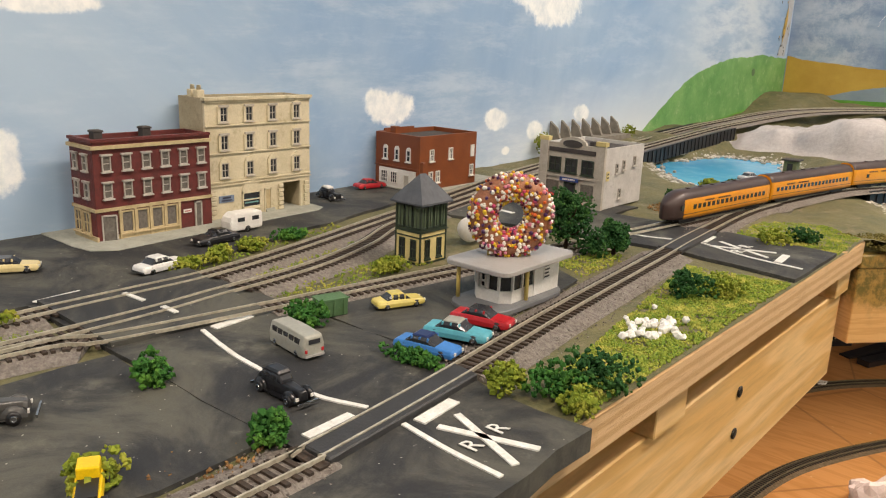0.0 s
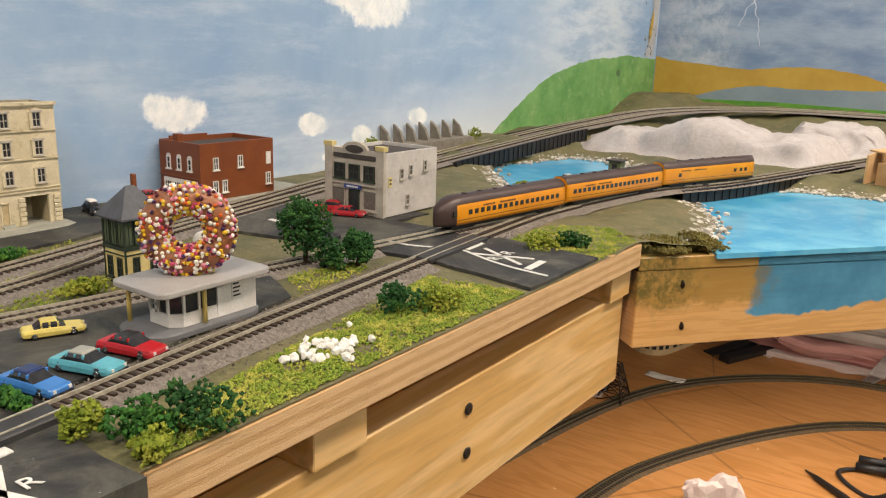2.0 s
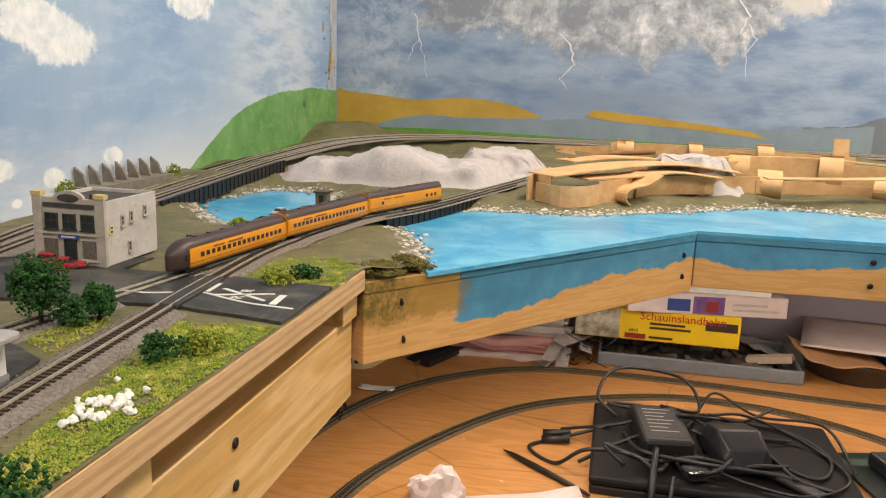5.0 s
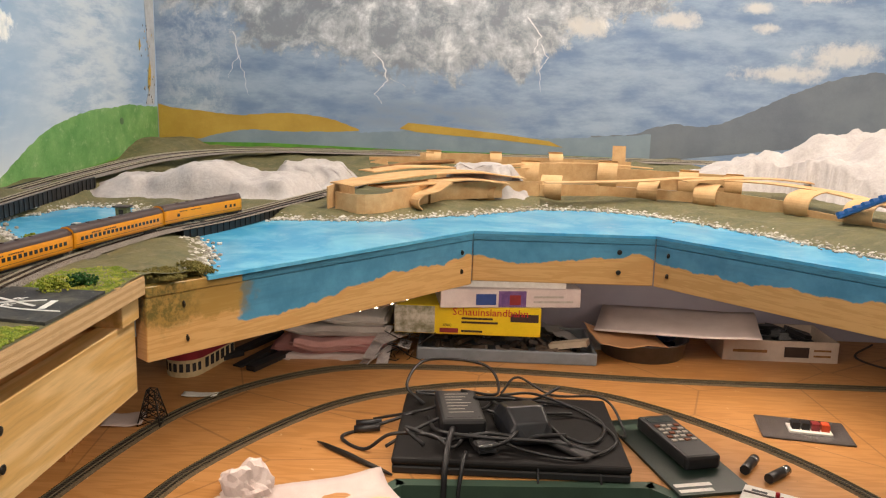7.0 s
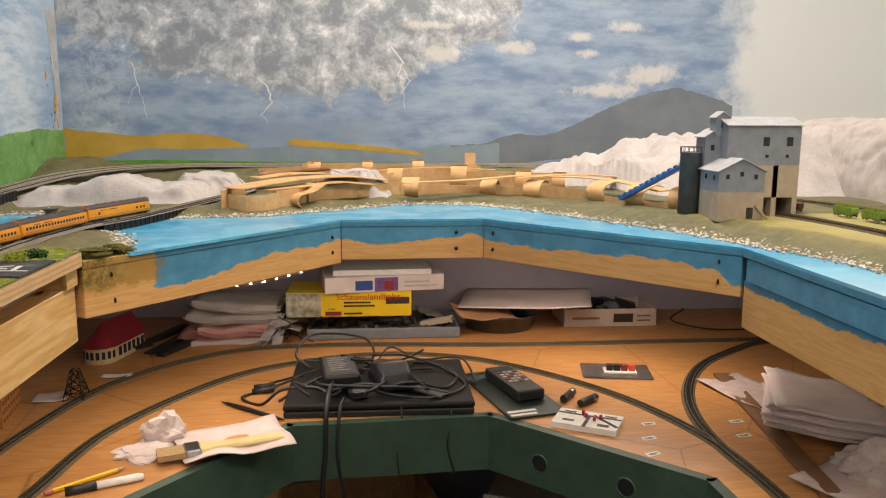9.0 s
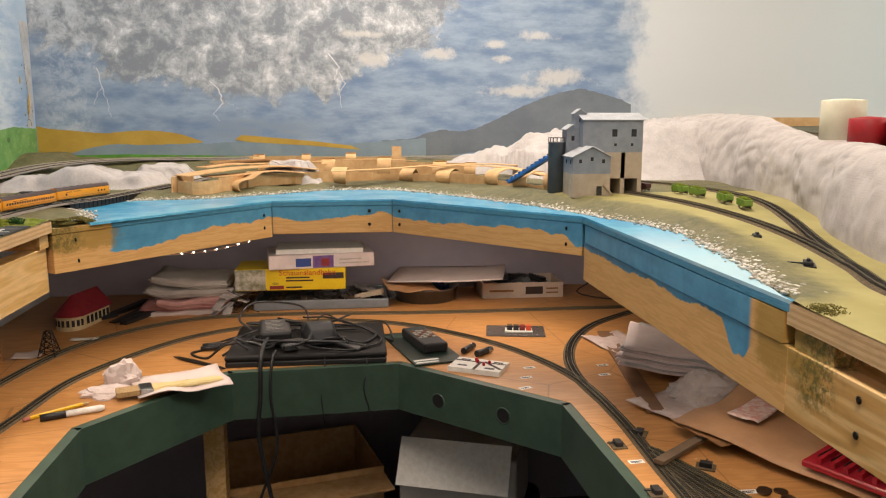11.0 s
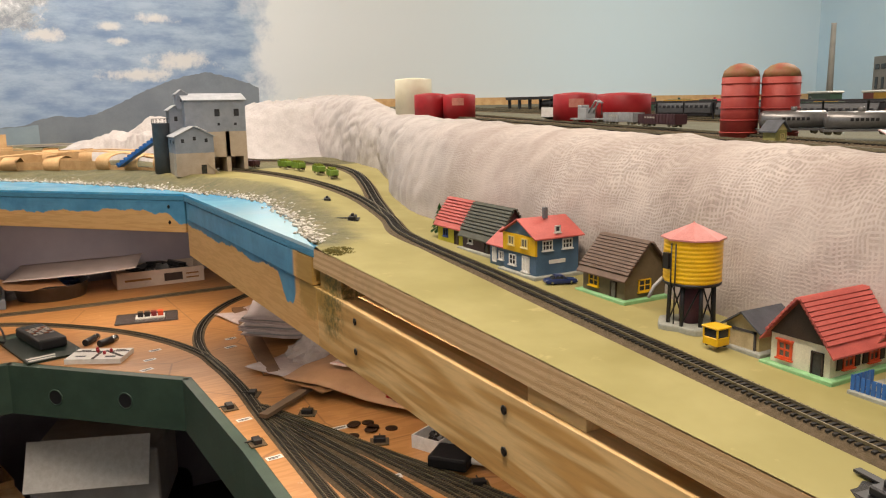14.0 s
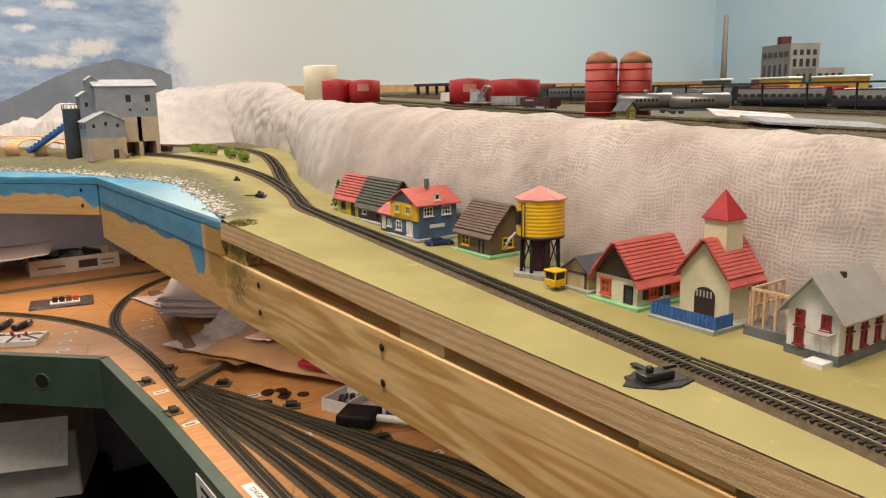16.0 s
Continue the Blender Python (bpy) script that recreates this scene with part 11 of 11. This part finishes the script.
lathe(bm, [(0.0034, -0.056), (0.0036, -0.045)], 10)
part("eraser", bm, surf("pink_eraser", "c77a6a", "b86c5e", 60, 0.7), ob)
ob = thing("marker_pen", "white marker pen with a black cap", "pen", pose(-0.135, 0.755, LOW + 0.006, 0, 90, 24))
bm = bmesh.new()
lathe(bm, [(0.0055, -0.03), (0.006, 0.025), (0.004, 0.032)], 14)
part("barrel", bm, M["white"], ob)
bm = bmesh.new()
lathe(bm, [(0.0062, -0.07), (0.0064, -0.03)], 14)
part("cap", bm, M["black"], ob)
ob = thing("soldering_probe", "thin dark probe lying beside the laptop", "tool", pose(0.01, 1.02, LOW + 0.004, 0, 90, -38))
bm = bmesh.new()
lathe(bm, [(0.001, -0.08), (0.0035, -0.06), (0.0045, -0.02), (0.0035, 0.05), (0.0015, 0.075)], 10)
part("grip", bm, M["screw"], ob)

# ---- right side heap ----
solo("wooden_strip", B((-0.26, 0.26, -0.016, 0.016, 0, 0.006)), surf("brown_hardboard_strip", "7d5a3c", "6b4b30", 20, 0.6), "long brown hardboard strip on the deck", "strip", pose(0.888, 0.90, LOW + 0.001, 0, 0, 82))
solo("wooden_strip", B((-0.11, 0.11, -0.008, 0.008, 0, 0.006)), surf("grey_brown_lath", "6e5a44", "5c4a38", 20, 0.7), "grey-brown lath across the deck", "strip", pose(0.86, 0.50, LOW + 0.008, 0, 0, 38))
pap = surf("white_magazine_pages", "cbb9b2", "b8a59e", 60, 0.5, 0, 0.1)
for k in range(9):
    ob = sheet("magazine", "white magazine with pinkish cover in a neat stack", 0.990 + 0.004 * math.sin(k * 2.1), 0.878 - 0.0025 * k, LOW + 0.018 + 0.0052 * k, 0.215, 0.235, -2, 4, -27 + 5.0 * math.sin(k * 1.7), (pap, M["grey_flat"], paper)[k % 3], 0.012, 50, "magazines")
    mod = ob.modifiers.new("thick", "SOLIDIFY")
    mod.thickness = 0.0038
solo("title_patch", B((-0.04, 0.04, -0.007, 0.007, 0, 0.0012)), M["post_yellow"], "yellow title strip on the top magazine", "label", pose(1.045, 0.80, LOW + 0.0705, 2, 4, -30))
crumple("cloth", "crumpled grey-white cloth under the magazines", 0.985, 0.715, LOW, 0.075, 0.045, surf("grey_white_cloth", "c4b8b0", "aea198", 30, 0.9), 12)
sheet("paper_sheet", "white paper sheet under the cloth", 0.96, 0.66, LOW + 0.004, 0.22, 0.20, 0, 0, 30, pap, 0.010, 61)
sheet("paper_sheet", "white paper sheet beside the hardboard strip", 0.93, 1.04, LOW + 0.004, 0.10, 0.20, 0, 0, 14, pap, 0.008, 62)
sheet("kraft_sheet", "large brown card sheet leaning over the deck", 1.02, 0.45, LOW + 0.022, 0.20, 0.36, 2, -5, 30, kraft, 0.016, 63)
sheet("price_card", "pale printed card with red and green marks", 1.0, 0.56, LOW + 0.040, 0.16, 0.05, 0, 0, 40, surf("pale_printed_card_stock", "d9cfc2", "c77f70", 70, 0.5), 0.004, 64)
sheet("dark_card", "dark brown card under the sheets", 0.93, 0.53, LOW + 0.012, 0.14, 0.10, 0, 3, 20, M["card_in"], 0.010, 65)
sheet("paper_sheet", "white sheet under the staging yard edge", 1.10, 0.12, LOW + 0.004, 0.18, 0.24, 0, 0, 20, pap, 0.010, 66)
ob = thing("screwdriver_case", "red moulded plastic tool case", "case", pose(1.03, 0.335, LOW + 0.030, 0, -6, 28))
redp = surf("glossy_red_plastic", "a82430", "98202a", 40, 0.25, 0, 0.05)
soft(part("shell", B((-0.05, 0.05, -0.065, 0.065, 0, 0.010)), redp, ob), 0.002, 1)
for k in range(6):
    part("rib", B((-0.044, 0.044, -0.056 + 0.019 * k, -0.050 + 0.019 * k, 0.010, 0.018)), redp, ob)
    part("screwdriver", B((-0.030, 0.034, -0.0455 + 0.019 * k, -0.0430 + 0.019 * k, 0.010, 0.0135)), M["chrome"], ob)
for nm, x, y, a in (("parts_box", 0.972, 0.222, 25), ("parts_box", 1.035, 0.262, 25)):
    ob = thing(nm, "small clear box of dark track parts", "box", pose(x, y, LOW, 0, 0, a), "parts boxes")
    for b in ((-0.032, 0.032, -0.024, -0.022, 0, 0.020), (-0.032, 0.032, 0.022, 0.024, 0, 0.020), (-0.032, -0.030, -0.022, 0.022, 0, 0.020), (0.030, 0.032, -0.022, 0.022, 0, 0.020), (-0.030, 0.030, -0.022, 0.022, 0, 0.002)):
        part("side", B(b), M["white"], ob)
    bm = bmesh.new()
    for k in range(40):
        clump(bm, Vector((rnd.uniform(-.026, .026), rnd.uniform(-.018, .018), .004 + rnd.uniform(0, .008))), .0045, rnd)
    part("contents", bm, M["screw"], ob)
ob = thing("foam_brush", "black foam brush with a white handle", "brush", pose(0.965, 0.135, LOW + 0.004, 0, 0, -50))
soft(part("foam", B((-0.045, 0.012, -0.025, 0.025, 0, 0.018)), M["black_matt"], ob), 0.004, 2)
bm = bmesh.new()
tube(bm, [(0.012, 0, 0.009), (0.10, 0, 0.008)], 0.0058, 12)
part("handle", bm, M["white"], ob)
for k in range(7):
    bm = bmesh.new()
    lathe(bm, [(0.0095, 0), (0.0098, 0.0004), (0.0098, 0.0012), (0.0095, 0.0016)], 18)
    solo("coin", bm, surf("brown_copper_coin", "5a4230", "4a3626", 200, 0.4, 0.7), "brown copper coin on the deck", "coin", pose(0.872 + 0.010 * k + rnd.uniform(-.01, .01), 0.335 + rnd.uniform(-.03, .02), LOW + 0.0004 + 0.0018 * (k % 2)), "coins")
ob = thing("blue_ruler_case", "blue plastic case with white stripes", "case", pose(1.06, 0.05, LOW, 0, 0, -60))
soft(part("case", B((-0.11, 0.11, -0.014, 0.014, 0, 0.016)), plain("royal_blue_plastic", "2f57a8", 0.35), ob), 0.002, 1)
part("stripe", B((-0.10, 0.10, -0.004, -0.001, 0.016, 0.0164), (-0.10, 0.10, 0.003, 0.006, 0.016, 0.0164)), M["white"], ob)
cable([(1.02, 1.60, LOW + .03), (0.98, 1.58, LOW + .006), (1.05, 1.50, LOW + .003), (1.18, 1.50, LOW + .003), (1.30, 1.55, LOW + .003)], 0.0022, "brown wire trailing from a small plug", "dkwood")

# ---- LED rope under the river fascia ----
rope = spline([(-0.020, 0.840, -0.080), (0.020, 0.888, -0.087), (0.060, 0.938, -0.090), (0.100, 0.988, -0.088), (0.148, 1.040, -0.080)], 0.008)
ob = thing("led_rope", "clear light rope with glowing white beads under the fascia", "light rope")
bm = bmesh.new()
tube(bm, rope, 0.0024, 8)
part("sleeve", bm, glassy("clear_rope_sleeve", "e8c8b0", 0.35, 0.15), ob)
bead = glow("white_led_bead", "fff4e0", 14.0)
for p, d in even(rope, 0.028):
    bm = bmesh.new()
    bmesh.ops.create_icosphere(bm, subdivisions=2, radius=0.0016, matrix=Matrix.Translation(p))
    part("led_bead", bm, bead, ob)
